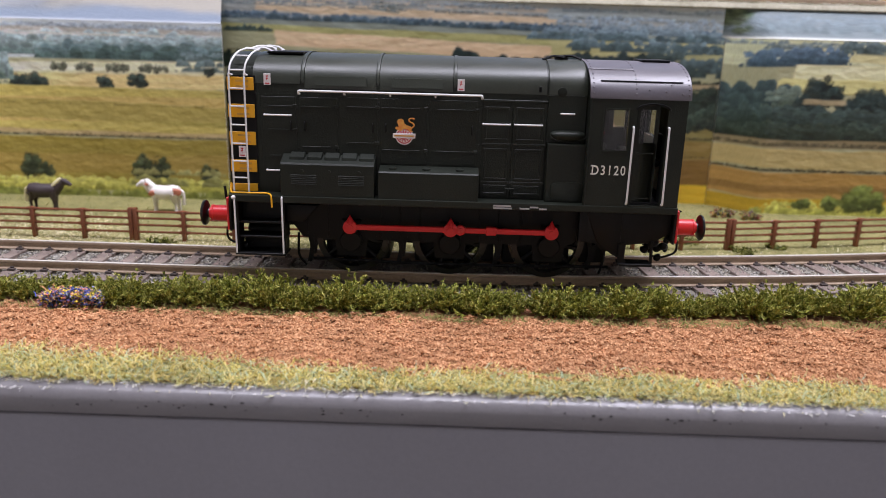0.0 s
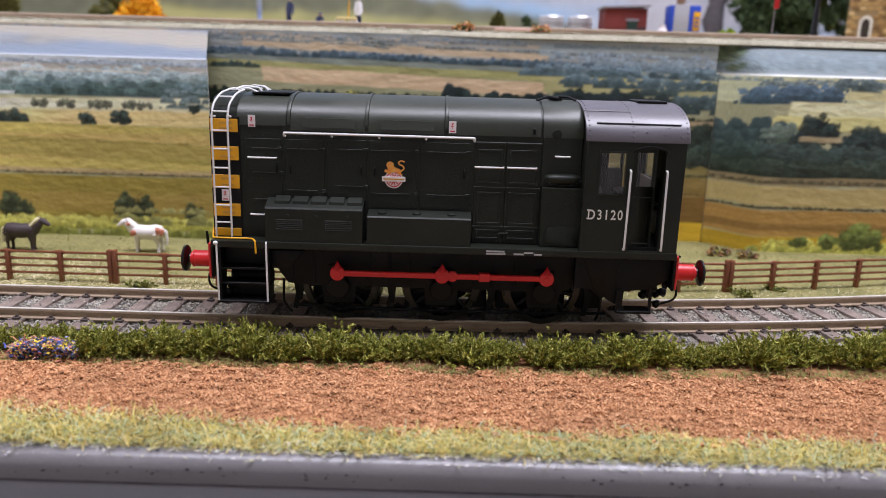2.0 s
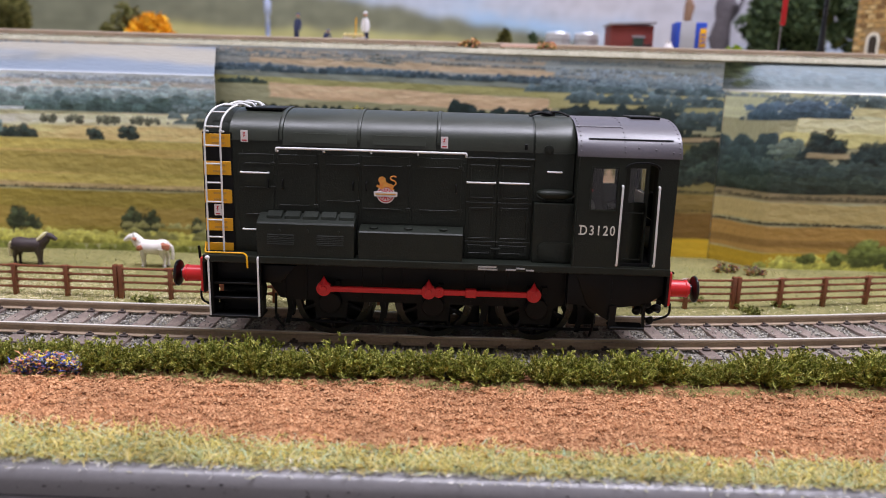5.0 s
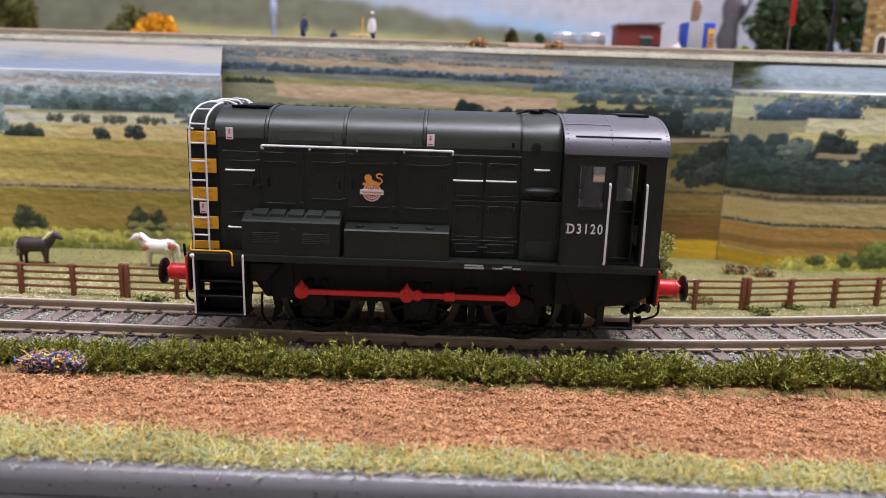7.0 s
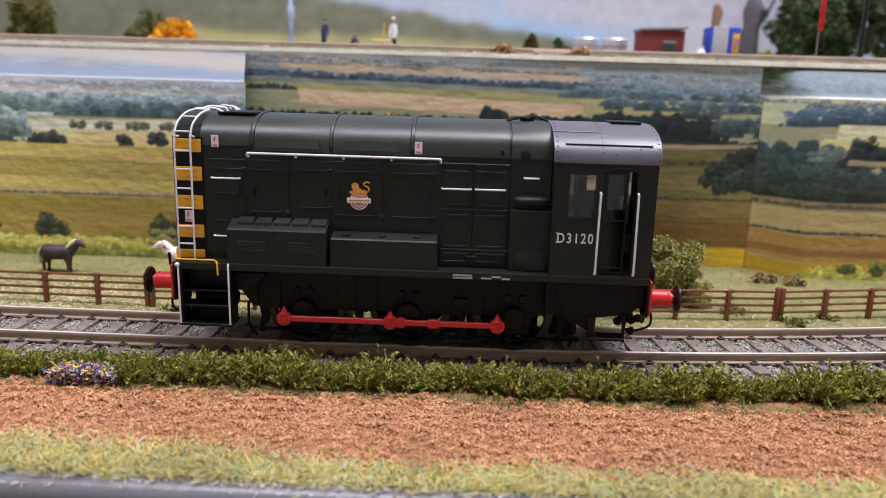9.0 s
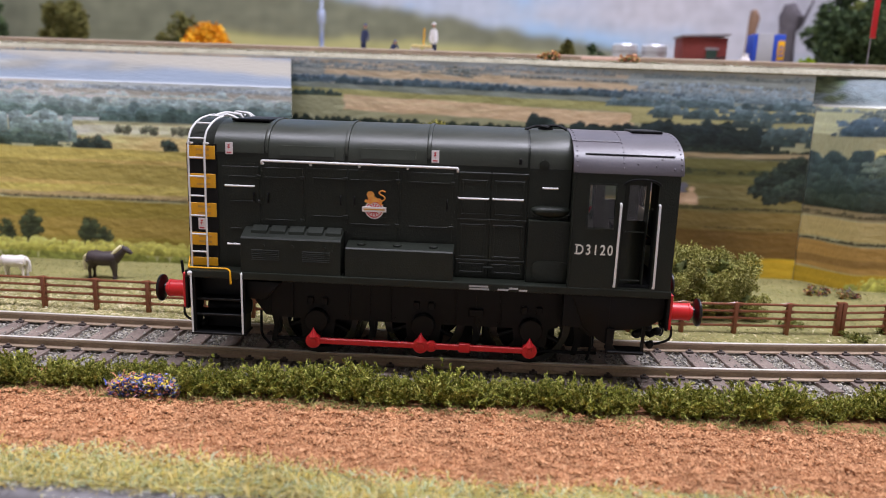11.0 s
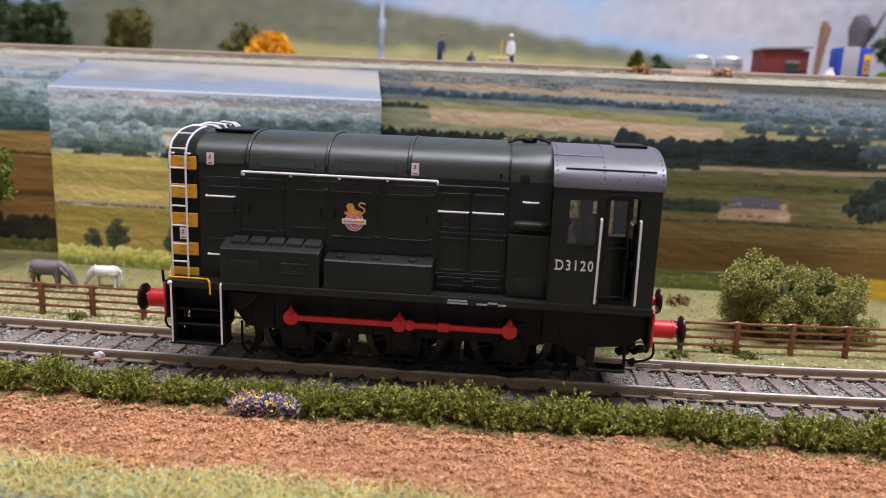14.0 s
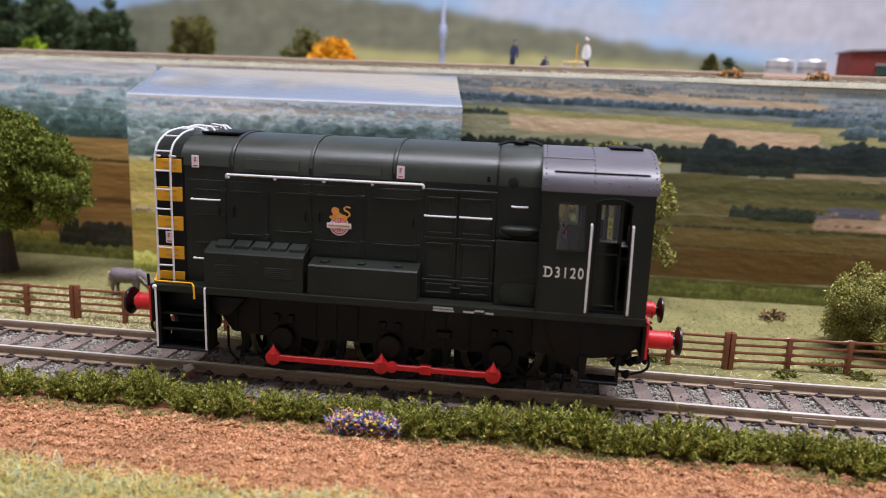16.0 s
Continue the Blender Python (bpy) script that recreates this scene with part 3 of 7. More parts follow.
            d = prof - zz
            foot = z0 if not gap else top - size * 0.75
            m = np.clip(d / 0.45, 0, 1) * np.clip((zz - foot) / 0.6 + 0.5, 0, 1) * alpha
            tuft = fbm(self.U * 1.5 / size ** 0.5, self.Z * 1.7 / size ** 0.5, s + 3)
            t = tint[best][:, None] * (0.62 + lit * np.exp(-np.clip(d, 0, 99) / (size * 0.75))) * (0.55 + 0.9 * tuft)
            col = (np.array(lin(*far)) * (1 - f) + np.array(lin(*near)) * f) * t[..., None]
            self.c += (col - self.c) * m[..., None]

    def tree(self, u, z, ru, rz, colour):
        """A single tree: a dark mass under paler tufts."""
        self.clump(u, z, ru * 1.05, rz, tuple(c * 0.8 for c in colour), light=0.3)
        for k in range(int(10 + ru * 3)):
            a, q = self.g.uniform(0, 6.283), self.g.uniform(0.2, 0.95) ** 0.5
            t = 0.85 + 0.3 * self.g.random() + 0.25 * math.sin(a)
            self.clump(u + ru * q * math.cos(a), z + rz * q * math.sin(a), ru * 0.34, ru * 0.3, tuple(c * t for c in colour), alpha=0.9)

    def blur(self, n):
        for _ in range(n):
            p = np.pad(self.c, ((1, 1), (1, 1), (0, 0)), mode="edge")
            self.c = (p[1:-1, 1:-1] * 2 + p[:-2, 1:-1] + p[2:, 1:-1] + p[1:-1, :-2] + p[1:-1, 2:]) / 6

    def hang(self, name, place, material, parent, label=""):
        """Lay the picture on a surface: place(U, Z) gives x, y, z."""
        a, b = self.U.shape
        P = np.stack([np.broadcast_to(q, self.U.shape) for q in place(self.U, self.Z)], -1).reshape(-1, 3)
        i, j = np.meshgrid(np.arange(a - 1), np.arange(b - 1), indexing="ij")
        q = (i * b + j).ravel()
        F = np.c_[q, q + b, q + b + 1, q + 1]
        o = sheet(name, P, F, material, parent, label, angle=180)
        at = o.data.color_attributes.new("print", "FLOAT_COLOR", "POINT")
        at.data.foreach_set("color", np.c_[np.clip(self.c.reshape(-1, 3) * 1.4, 0, 0.9), np.ones(a * b)].astype(np.float32).ravel())
        return o


# middle panel: the wall of the upper level, papered with a view over farmland
mid = Canvas(-262, 93, -6, 68, 0.4, (150, 150, 120), 21)
mid.field(56, 70, (142, 146, 144), streak=0.2)
mid.field(64.6, 66.6, (176, 162, 142), tilt=-0.014, streak=0.1, alpha=0.8, u1=40)
mid.field(60.8, 64.2, (186, 168, 142), tilt=-0.02, u0=-70, u1=34, streak=0.1)
mid.field(61.5, 65.6, (146, 156, 158), tilt=0.01, u0=30, streak=0.25)
mid.woods(65.2, 67.2, (122, 138, 152), (98, 114, 122), 0.8, 3, tilt=-0.004, gap=0.44, alpha=0.75)
mid.woods(63.4, 64.6, (108, 122, 130), (92, 104, 106), 0.7, 2, tilt=-0.016, gap=0.4, alpha=0.85)
mid.woods(58.8, 61.4, (84, 102, 118), (52, 68, 74), 1.5, 3, tilt=-0.016, gap=0.36, lit=0.9)
mid.woods(58.0, 64.0, (138, 154, 168), (100, 118, 128), 1.3, 5, u0=34, gap=0.42, alpha=0.85)
mid.woods(60.5, 64.4, (112, 122, 120), (92, 104, 104), 0.8, 3, u0=-30, u1=-20, tilt=-0.1, gap=0.2)
mid.field(56.4, 58.9, (122, 130, 122), tilt=-0.014, streak=0.12)
mid.field(53.8, 57.0, (154, 152, 102), tilt=-0.018, streak=0.12)
mid.woods(55.6, 57.8, (66, 82, 80), (52, 66, 58), 1.3, 2, u0=-82, u1=-64)
mid.field(49.0, 54.4, (204, 178, 146), tilt=-0.03, u0=-64, u1=34, streak=0.07)
mid.field(50, 55.5, (166, 162, 116), u0=32, u1=95, streak=0.14)
mid.woods(56.0, 59.6, (104, 122, 134), (62, 80, 84), 1.8, 3, u0=24, gap=0.38, lit=1.0)
mid.woods(52.6, 56.2, (94, 112, 120), (54, 70, 72), 2.0, 3, u0=38, gap=0.42, lit=1.0)
mid.woods(50.0, 53.4, (78, 94, 98), (56, 70, 68), 1.6, 3, u0=56, gap=0.36)
mid.woods(42.5, 48.4, (40, 52, 46), (30, 40, 32), 1.7, 5, u0=-90, u1=12, tilt=-0.012)
mid.woods(39.8, 50.4, (40, 52, 52), (24, 33, 28), 4.2, 5, u0=-8, u1=84, lit=0.8, ragged=0.9)
mid.woods(44.0, 51.8, (38, 50, 54), (28, 38, 36), 3.4, 2, u0=28, u1=78, gap=0.42)
mid.woods(39.6, 43.0, (44, 54, 46), (36, 44, 32), 1.6, 3, u0=0, u1=110, gap=0.4)
mid.field(38.6, 40.6, (158, 142, 112), tilt=0.012, u0=26, streak=0.1)
mid.field(30, 39.4, (96, 94, 56), streak=0.18)
mid.field(33, 36, (82, 82, 48), streak=0.16)
mid.field(26, 31, (106, 98, 62), streak=0.14)
mid.woods(34.2, 36.2, (62, 70, 50), (50, 56, 36), 1.0, 2, u0=40, u1=82, gap=0.5)
mid.woods(26.0, 30.4, (56, 66, 52), (42, 50, 36), 2.0, 3, u0=8, u1=36)
mid.field(20, 26.3, (98, 90, 54), streak=0.18)
mid.woods(22.2, 23.2, (66, 62, 44), (56, 52, 34), 0.6, 2, gap=0.42)
mid.field(14, 21.6, (104, 88, 50), streak=0.18)
mid.woods(15.6, 16.4, (66, 58, 38), (58, 50, 30), 0.5, 1, gap=0.35)
mid.field(5, 15.2, (92, 70, 36), streak=0.2)
mid.field(-8, 5.4, (82, 82, 44), streak=0.25)
mid.woods(-6, 5.2, (100, 106, 54), (88, 94, 44), 1.6, 4, u0=-20, u1=70)
mid.field(-2, 5.8, (160, 132, 40), u0=74, streak=0.12)
mid.field(-8, -1, (116, 112, 56), u0=60, streak=0.25)
# the farmhouse of the picture: rubble walls, a slate roof with dormers, a gable and small windows
mid.woods(25.6, 30.0, (52, 62, 46), (38, 46, 32), 1.7, 3, u0=14, u1=38)
mid.field(23.2, 28.0, (170, 142, 118), u0=34.5, u1=57.5, streak=0.1, wave=0.05)
mid.field(23.2, 29.8, (186, 158, 132), u0=53.2, u1=57.2, streak=0.08, wave=0.05)
mid.field(27.2, 31.2, (92, 92, 104), u0=38.0, u1=53.6, streak=0.12, wave=0.05)
mid.field(26.6, 28.4, (112, 106, 108), u0=34.6, u1=38.4, streak=0.1, wave=0.05)
for u in (40.2, 49.0):
    mid.clump(u, 28.6, 1.3, 0.9, (140, 128, 120))
    mid.field(27.4, 28.4, (60, 52, 50), u0=u - 0.9, u1=u + 0.9, streak=0.02, wave=0.02)
for u in (36.0, 41.4, 44.6, 48.2, 51.4):
    mid.field(24.4, 25.6, (74, 62, 58), u0=u - 0.9, u1=u + 0.9, streak=0.02, wave=0.02)
mid.woods(22.6, 23.8, (80, 80, 48), (64, 64, 38), 0.6, 2, u0=30, u1=62, gap=0.3)
# its far left, beyond the left panel: woods, a brown field, a dim hedge
mid.field(30, 46, (160, 128, 76), u1=-184, streak=0.18)
mid.field(4, 33, (138, 104, 58), u1=-184, streak=0.22)
mid.woods(29.6, 31.2, (66, 58, 40), (56, 48, 30), 0.7, 2, u1=-184, tilt=-0.02, gap=0.35)
mid.field(44, 68, (176, 184, 192), u1=-184, streak=0.12)
mid.woods(60, 66.5, (150, 164, 174), (106, 122, 128), 2.2, 4, u1=-184, gap=0.36, alpha=0.8, lit=1.0)
mid.field(57.5, 61.5, (206, 196, 172), u1=-200, tilt=-0.03, streak=0.1, alpha=0.8)
mid.woods(48, 60, (116, 132, 138), (64, 82, 76), 3.4, 5, u1=-184, gap=0.26, lit=1.1)
mid.woods(42, 51, (78, 98, 98), (46, 62, 54), 3.6, 3, u1=-184, lit=1.1)
mid.field(18.5, 21.0, (96, 70, 40), u1=-184, streak=0.15)
mid.woods(3, 8, (150, 140, 66), (128, 122, 54), 2.4, 3, u1=-184)
mid.woods(3, 14, (52, 48, 36), (40, 40, 30), 4.0, 4, u0=-224, u1=-190)
mid.woods(-6, 4.5, (104, 106, 54), (88, 92, 44), 2.0, 4, u1=-184)
for u, z, r in ((77, 29, 2.6), (81, 32, 4.0), (86, 34, 4.6), (91, 36, 5.0), (82, 27.6, 3.2), (87.5, 28.6, 3.8), (92, 30, 4.4)):
    mid.tree(u, z, r * 1.1, r * 0.9, (40, 52, 46))
mid.field(45.5, 52, (150, 150, 112), u0=79, streak=0.14)
mid.woods(44.5, 51, (84, 102, 108), (46, 60, 56), 2.4, 4, u0=76, gap=0.3)
# far left painted brighter, standing in for stronger light at that end
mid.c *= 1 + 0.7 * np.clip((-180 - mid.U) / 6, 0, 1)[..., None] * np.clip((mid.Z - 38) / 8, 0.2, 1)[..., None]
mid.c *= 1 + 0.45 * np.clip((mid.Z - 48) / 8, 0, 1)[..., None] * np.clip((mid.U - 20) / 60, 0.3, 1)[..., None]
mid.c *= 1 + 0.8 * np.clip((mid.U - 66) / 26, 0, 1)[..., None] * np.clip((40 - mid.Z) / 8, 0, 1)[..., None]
panel_mid = thing("backdrop_1", "wall papered with a printed farmland landscape", "backdrop", kind="structure")
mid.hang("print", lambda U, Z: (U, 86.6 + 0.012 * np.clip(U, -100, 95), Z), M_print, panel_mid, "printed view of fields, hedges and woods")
part("card", prism(bmesh.new(), [(-301, 86.7), (-100, 86.7), (94, 88.4), (94, 90.0), (-301, 90.0)], "z", -6, 67.4), M_card, panel_mid)

# left panel: a separate print standing forward, its top folded back towards the wall
lp = Canvas(-187, -77.5, -2, 57.6, 0.4, (150, 150, 120), 31)
lp.field(45, 60, (172, 180, 184), streak=0.12)
lp.woods(54.4, 57.0, (140, 152, 164), (120, 134, 146), 1.0, 3, gap=0.3, alpha=0.8)
lp.field(53.4, 55.4, (172, 164, 150), streak=0.08, u0=-160, alpha=0.6)
lp.woods(46.4, 54.6, (138, 152, 158), (62, 80, 76), 3.0, 5, lit=1.5)
lp.woods(46.2, 50.6, (88, 106, 110), (56, 74, 70), 2.8, 3, u0=-140, lit=1.2, gap=0.3)
lp.field(52.6, 53.6, (206, 196, 176), streak=0.08, u0=-150, u1=-96, alpha=0.6)
lp.field(40.4, 47.0, (206, 198, 166), tilt=0.02, streak=0.1, u0=-160)
lp.field(41.5, 44, (170, 168, 138), tilt=0.02, streak=0.1, u0=-150, alpha=0.5)
lp.field(36.8, 42.0, (196, 176, 124), tilt=0.01, streak=0.1, u0=-150)
for u, r in ((-134, 1.5), (-131.4, 1.7), (-125.5, 1.6), (-122.6, 1.8), (-115.6, 1.5), (-113.2, 1.8), (-110.6, 1.6), (-104.6, 1.4), (-102.4, 1.7), (-99.6, 1.5), (-97, 1.3)):
    lp.tree(u, 42.6, r, r * 0.9, (104, 108, 92))
lp.field(38.6, 39.1, (120, 106, 74), tilt=0.008, streak=0.1, u0=-118, wave=0.2)
lp.woods(42, 49, (98, 114, 118), (80, 94, 92), 1.8, 4, u0=-94, u1=-70, gap=0.4)
for u, z, r in ((-117.5, 37.6, 2.6), (-106.4, 38.6, 2.9), (-141, 37.2, 3.4), (-146, 37.0, 3.2), (-117, 35.8, 1.6), (-82, 42.0, 1.7)):
    lp.tree(u, z, r * 1.1, r * 0.85, (46, 58, 54))
lp.woods(38, 48, (116, 132, 136), (64, 79, 68), 3.2, 4, u0=-200, u1=-148, lit=1.15)
lp.woods(35.8, 41, (66, 82, 78), (50, 62, 52), 2.2, 3, u0=-182, u1=-150, gap=0.4)
lp.field(20.6, 36.4, (166, 152, 86), streak=0.2)
lp.field(27, 35.6, (172, 148, 94), tilt=0.02, streak=0.14, alpha=0.7)
lp.field(22, 29, (132, 122, 62), tilt=-0.02, streak=0.2, alpha=0.7)
lp.woods(30.2, 31.0, (100, 92, 56), (92, 84, 50), 0.5, 1, gap=0.48, alpha=0.6)
lp.field(19.6, 21.8, (160, 142, 104), streak=0.1)
lp.woods(19.6, 20.6, (76, 70, 52), (62, 56, 38), 0.6, 2, gap=0.25)
lp.field(2, 19.4, (128, 114, 54), streak=0.2)
lp.field(8, 15, (142, 120, 66), tilt=0.01, streak=0.16, alpha=0.6)
for u, z, r in ((-146, 10.0, 3.6), (-141, 7.5, 3.0), (-107, 9.4, 3.8), (-101, 9.8, 3.4), (-166, 10.5, 4.0), (-174, 8.6, 3.2), (-84, 7.6, 3.4)):
    lp.tree(u, z - 1.5, r * 0.95, r * 1.5, (52, 60, 42))
lp.woods(1, 6.0, (176, 172, 96), (142, 140, 68), 1.8, 4)
lp.woods(3, 9.5, (128, 126, 84), (112, 112, 66), 2.0, 3, u0=-112, u1=-78, gap=0.45)
lp.woods(-4, 2.0, (112, 116, 58), (92, 98, 46), 1.6, 3)
# print brightened overall and more leftwards, where stronger light is painted in
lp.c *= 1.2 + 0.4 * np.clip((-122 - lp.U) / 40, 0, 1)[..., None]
panel_left = thing("backdrop_2", "forward panel with a printed landscape and a folded-back top", "backdrop", kind="structure")
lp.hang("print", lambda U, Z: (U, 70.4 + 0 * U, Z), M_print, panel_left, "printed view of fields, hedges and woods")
part("card", boxed(-186.9, -77.6, 70.5, 71.5, -4, 57.5), M_card, panel_left)
# the folded top, a strip of pale printed sky and hill
fl = Canvas(-187, -77.5, 0, 18, 0.5, (138, 142, 142), 33)
fl.field(-2, 20, (104, 114, 126), streak=0.12)
fl.field(9, 22, (72, 90, 114), streak=0.2, tilt=-0.03, soft=5, alpha=0.8)
fl.field(-2, 11.5, (134, 130, 120), streak=0.06, tilt=-0.085, wave=1.5, soft=3)
fl.row(-176, -120, 9, 2.6, (130, 127, 118), 26, spread=0.7, wide=3.0, alpha=0.3)
fl.blur(10)
fl.field(-1, 0.8, (166, 170, 174), streak=0.06, wave=0.1)
fl.blur(2)
fl.hang("flap", lambda U, W: (-187 + (U + 187) * (1 - 0.036 * W / 18) + np.clip(-181 - U, 0, 6) * W / 18 * 0.9, 70.4 + W / 18 * 15.6, 57.6 + W / 18 * 9.8), M_sky, panel_left, "glossy folded-back top of the print")

# right panel: the paper bends forward out of the wall in a soft corner and runs on
rp = Canvas(93, 215, -6, 57.8, 0.4, (150, 150, 120), 41)
rp.field(49, 60, (184, 188, 156), streak=0.12)
rp.field(50.5, 55, (186, 182, 138), u0=118, streak=0.1)
rp.woods(54.6, 57.4, (124, 138, 140), (104, 118, 116), 1.2, 3, gap=0.4)
rp.woods(44.4, 49.8, (92, 114, 134), (52, 70, 80), 2.4, 5, u0=98, u1=131, tilt=0.05, gap=0.22)
rp.woods(56.6, 60.6, (96, 112, 116), (74, 90, 90), 1.5, 4, u0=126, u1=143, tilt=-0.02, gap=0.2)
rp.field(44.6, 50, (212, 206, 160), u0=112, streak=0.08)
rp.field(40, 45.4, (188, 184, 128), u0=108, streak=0.14)
rp.woods(28, 45, (60, 76, 78), (34, 46, 42), 3.4, 5, u0=86, u1=117, lit=1.0)
rp.woods(34, 42.5, (92, 106, 98), (46, 58, 46), 2.6, 4, u0=104, u1=124, gap=0.36, lit=1.1)
for u, z, r in ((123, 41.4, 5.0), (127, 39.6, 3.6), (139, 36.4, 6.0), (147, 36.4, 5.0), (132, 35, 3.4), (118, 36, 3.6)):
    rp.tree(u, z, r * 1.1, r * 0.9, (38, 52, 52))
rp.field(36.4, 38.6, (164, 150, 118), u0=117, u1=132, streak=0.1, alpha=0.8)
rp.woods(35, 46, (66, 82, 82), (44, 58, 52), 3.4, 5, u0=150, u1=230)
rp.field(25, 34, (54, 64, 58), streak=0.2)
rp.woods(25.4, 37, (54, 68, 66), (30, 41, 34), 3.6, 5, gap=0.2, lit=1.0)
rp.woods(24.6, 31, (50, 62, 54), (32, 40, 32), 2.6, 3, lit=1.0)
rp.field(21.5, 24.9, (124, 112, 84), streak=0.16)
rp.woods(22.6, 24.2, (88, 82, 64), (72, 66, 48), 0.8, 2, gap=0.35)
rp.field(14.4, 21.6, (160, 144, 98), streak=0.14)
rp.woods(13.8, 15.0, (66, 60, 44), (52, 46, 32), 0.7, 2, gap=0.2)
rp.field(4, 13.6, (150, 118, 66), streak=0.18)
rp.field(6, 9, (112, 86, 48), streak=0.18, alpha=0.7)
rp.field(-6, 4.6, (162, 134, 42), streak=0.18)
rp.woods(-6, 2, (136, 138, 72), (116, 120, 56), 1.8, 4, u0=104)
rp.woods(-3, 4.2, (168, 164, 86), (128, 130, 60), 2.2, 4, u0=108, gap=0.25, lit=1.1)
for u, z, r in ((122, 2.4, 2.6), (132, 3.0, 3.0), (141.5, 4.6, 5.2), (147, 3.6, 4.0)):
    rp.tree(u, z, r * 1.1, r * 0.85, (96, 106, 56))


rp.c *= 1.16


def right_place(U, Z):
    s = np.clip((U - 93) / 15.0, 0, 1)
    e = s * s * (3 - 2 * s)
    return U, 87.7 - 12.6 * e, Z


panel_right = thing("backdrop_3", "printed farmland panel bending forward from the wall", "backdrop", kind="structure")
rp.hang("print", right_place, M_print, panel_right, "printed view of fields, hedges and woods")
fr = Canvas(90, 215, 0, 15.6, 0.5, (118, 126, 126), 43)
fr.field(-2, 20, (98, 108, 110), streak=0.12)
fr.woods(3, 13, (100, 114, 122), (78, 92, 94), 1.6, 6, gap=0.36, alpha=0.7)
fr.row(90, 100, 11, 3.2, (70, 88, 66), 14, spread=1.0)
fr.field(-1, 0.9, (206, 208, 198), streak=0.04, wave=0.1)
fr.row(90, 97, 9, 2.6, (84, 96, 70), 14, spread=1.0)
fr.blur(2)
fr.hang("flap", lambda U, W: (U, 87.7 - 12.6 * (np.clip((U - 93) / 15.0, 0, 1) ** 2 * (3 - 2 * np.clip((U - 93) / 15.0, 0, 1))) * (1 - W / 15.6), 57.8 + W / 15.6 * 9.6), M_sky, panel_right, "glossy folded-back top of the print")

# ---------------------------------------------------------------- the upper level
tagged(part("upper_board", prism(bmesh.new(), [(86.9, 67.3), (86.5, 67.7), (87.6, 69.0), (90.5, 69.8), (330, 69.8), (330, 67.3)], "x", X0, X1), M_board), "pale edge of the upper level's board", "board", kind="structure")
n = 26000
xs, ys = rng.uniform(-330, 260, n), rng.uniform(89.2, 96.0, n)
V, F = fibres(n, np.c_[xs, ys], np.full(n, 69.75), (0.4, 1.3), (0.15, 0.4), (0.1, 0.3), 15, 0.9)
M_fringe = mixed("pale_fringe", [lin(200, 196, 176), lin(184, 184, 152), lin(210, 206, 190), lin(168, 170, 134), lin(194, 186, 166)], 0.9)
tagged(sheet("upper_grass", V, F, M_fringe, angle=180), "pale fuzzy grass along the upper board's edge", "grass", kind="stuff")
upper_track = thing("upper_track", "brown track along the upper level's edge", "railway track", kind="structure")
M_rust = mat("upper_rail", lin(196, 178, 160), 0.5, amount=0.2, metal=0.1)
for y in (97.0, 113.5):
    part("rail", prism(bmesh.new(), [(y + a, b + 71.9) for a, b in RAIL], "x", X0, X1), M_rust, upper_track)
us = part("sleeper", boxed(-1.75, 1.75, 91.5, 119.0, 69.0, 69.9), M_sleeper, upper_track)
for i in range(92):
    if i:
        copy_thing(us, Matrix.Translation(((X0 + 4 + i * 8) * K, 0, 0)))
us.location.x = (X0 + 4) * K

sky = Canvas(-520, 420, 60, 330, 2.0, (150, 180, 214), 51)
sky.field(60, 400, (158, 188, 220), streak=0.04)
for k in range(220):
    u, z = sky.g.uniform(-100, 420), sky.g.uniform(95, 320)
    sky.clump(u, z, sky.g.uniform(14, 46), sky.g.uniform(6, 20), (216, 216, 226), alpha=0.45, light=0.1)
for k in range(160):
    sky.clump(sky.g.uniform(40, 420), sky.g.uniform(80, 200), sky.g.uniform(18, 46), sky.g.uniform(8, 20), (214, 212, 222), alpha=0.5, light=0.05)
top = np.interp(sky.U, [-520, -330, -300, -230, -150, -34, 30, 56, 110, 420], [112, 108, 114, 124, 118, 102, 92, 88, 78, 72]) + (fbm(sky.U * 0.08, sky.Z * 0, 77) - 0.5) * 5
hill = np.clip((top - sky.Z) / 2, 0, 1)[..., None]
tone = (0.75 + 0.55 * fbm(sky.U * 0.12, sky.Z * 0.3, 78))[..., None]
mott = (0.55 + 0.9 * fbm(sky.U * 0.3, sky.Z * 0.6, 81))[..., None]
sky.c += (np.array(lin(116, 118, 98)) * tone * mott - sky.c) * hill
low = np.clip((np.interp(sky.U, [-520, -230, -180, -60, 30, 90], [60, 62, 90, 88, 82, 60]) + (fbm(sky.U * 0.05, sky.Z * 0, 79) - 0.5) * 5 - sky.Z) / 2, 0, 1)[..., None]
sky.c += (np.array(lin(176, 172, 118)) * (0.6 + 0.8 * fbm(sky.U * 0.06, sky.Z * 0.35, 80))[..., None] - sky.c) * low
sky.c *= 0.82
sky.blur(2)
panel_sky = thing("backdrop_4", "tall printed backdrop of hills, sky and soft clouds", "backdrop", kind="structure")
sky.hang("print", lambda U, Z: (U, 300 + 0 * U, Z), M_sky, panel_sky, "printed hills below a blue sky with clouds")
part("card", boxed(-520, 420, 300.5, 303, 60, 330), M_card, panel_sky)

# ---------------------------------------------------------------- the shunting locomotive
loco = thing("locomotive", "dark green model diesel shunter with red side rods, rolling on track", "locomotive")
YH = -12.3  # side of the bonnet
YC = -16.8  # side of the cab
AXLES = (-23.5, -0.2, 23.1)
CRANK, AXLE_Z = 3.9, 8.6


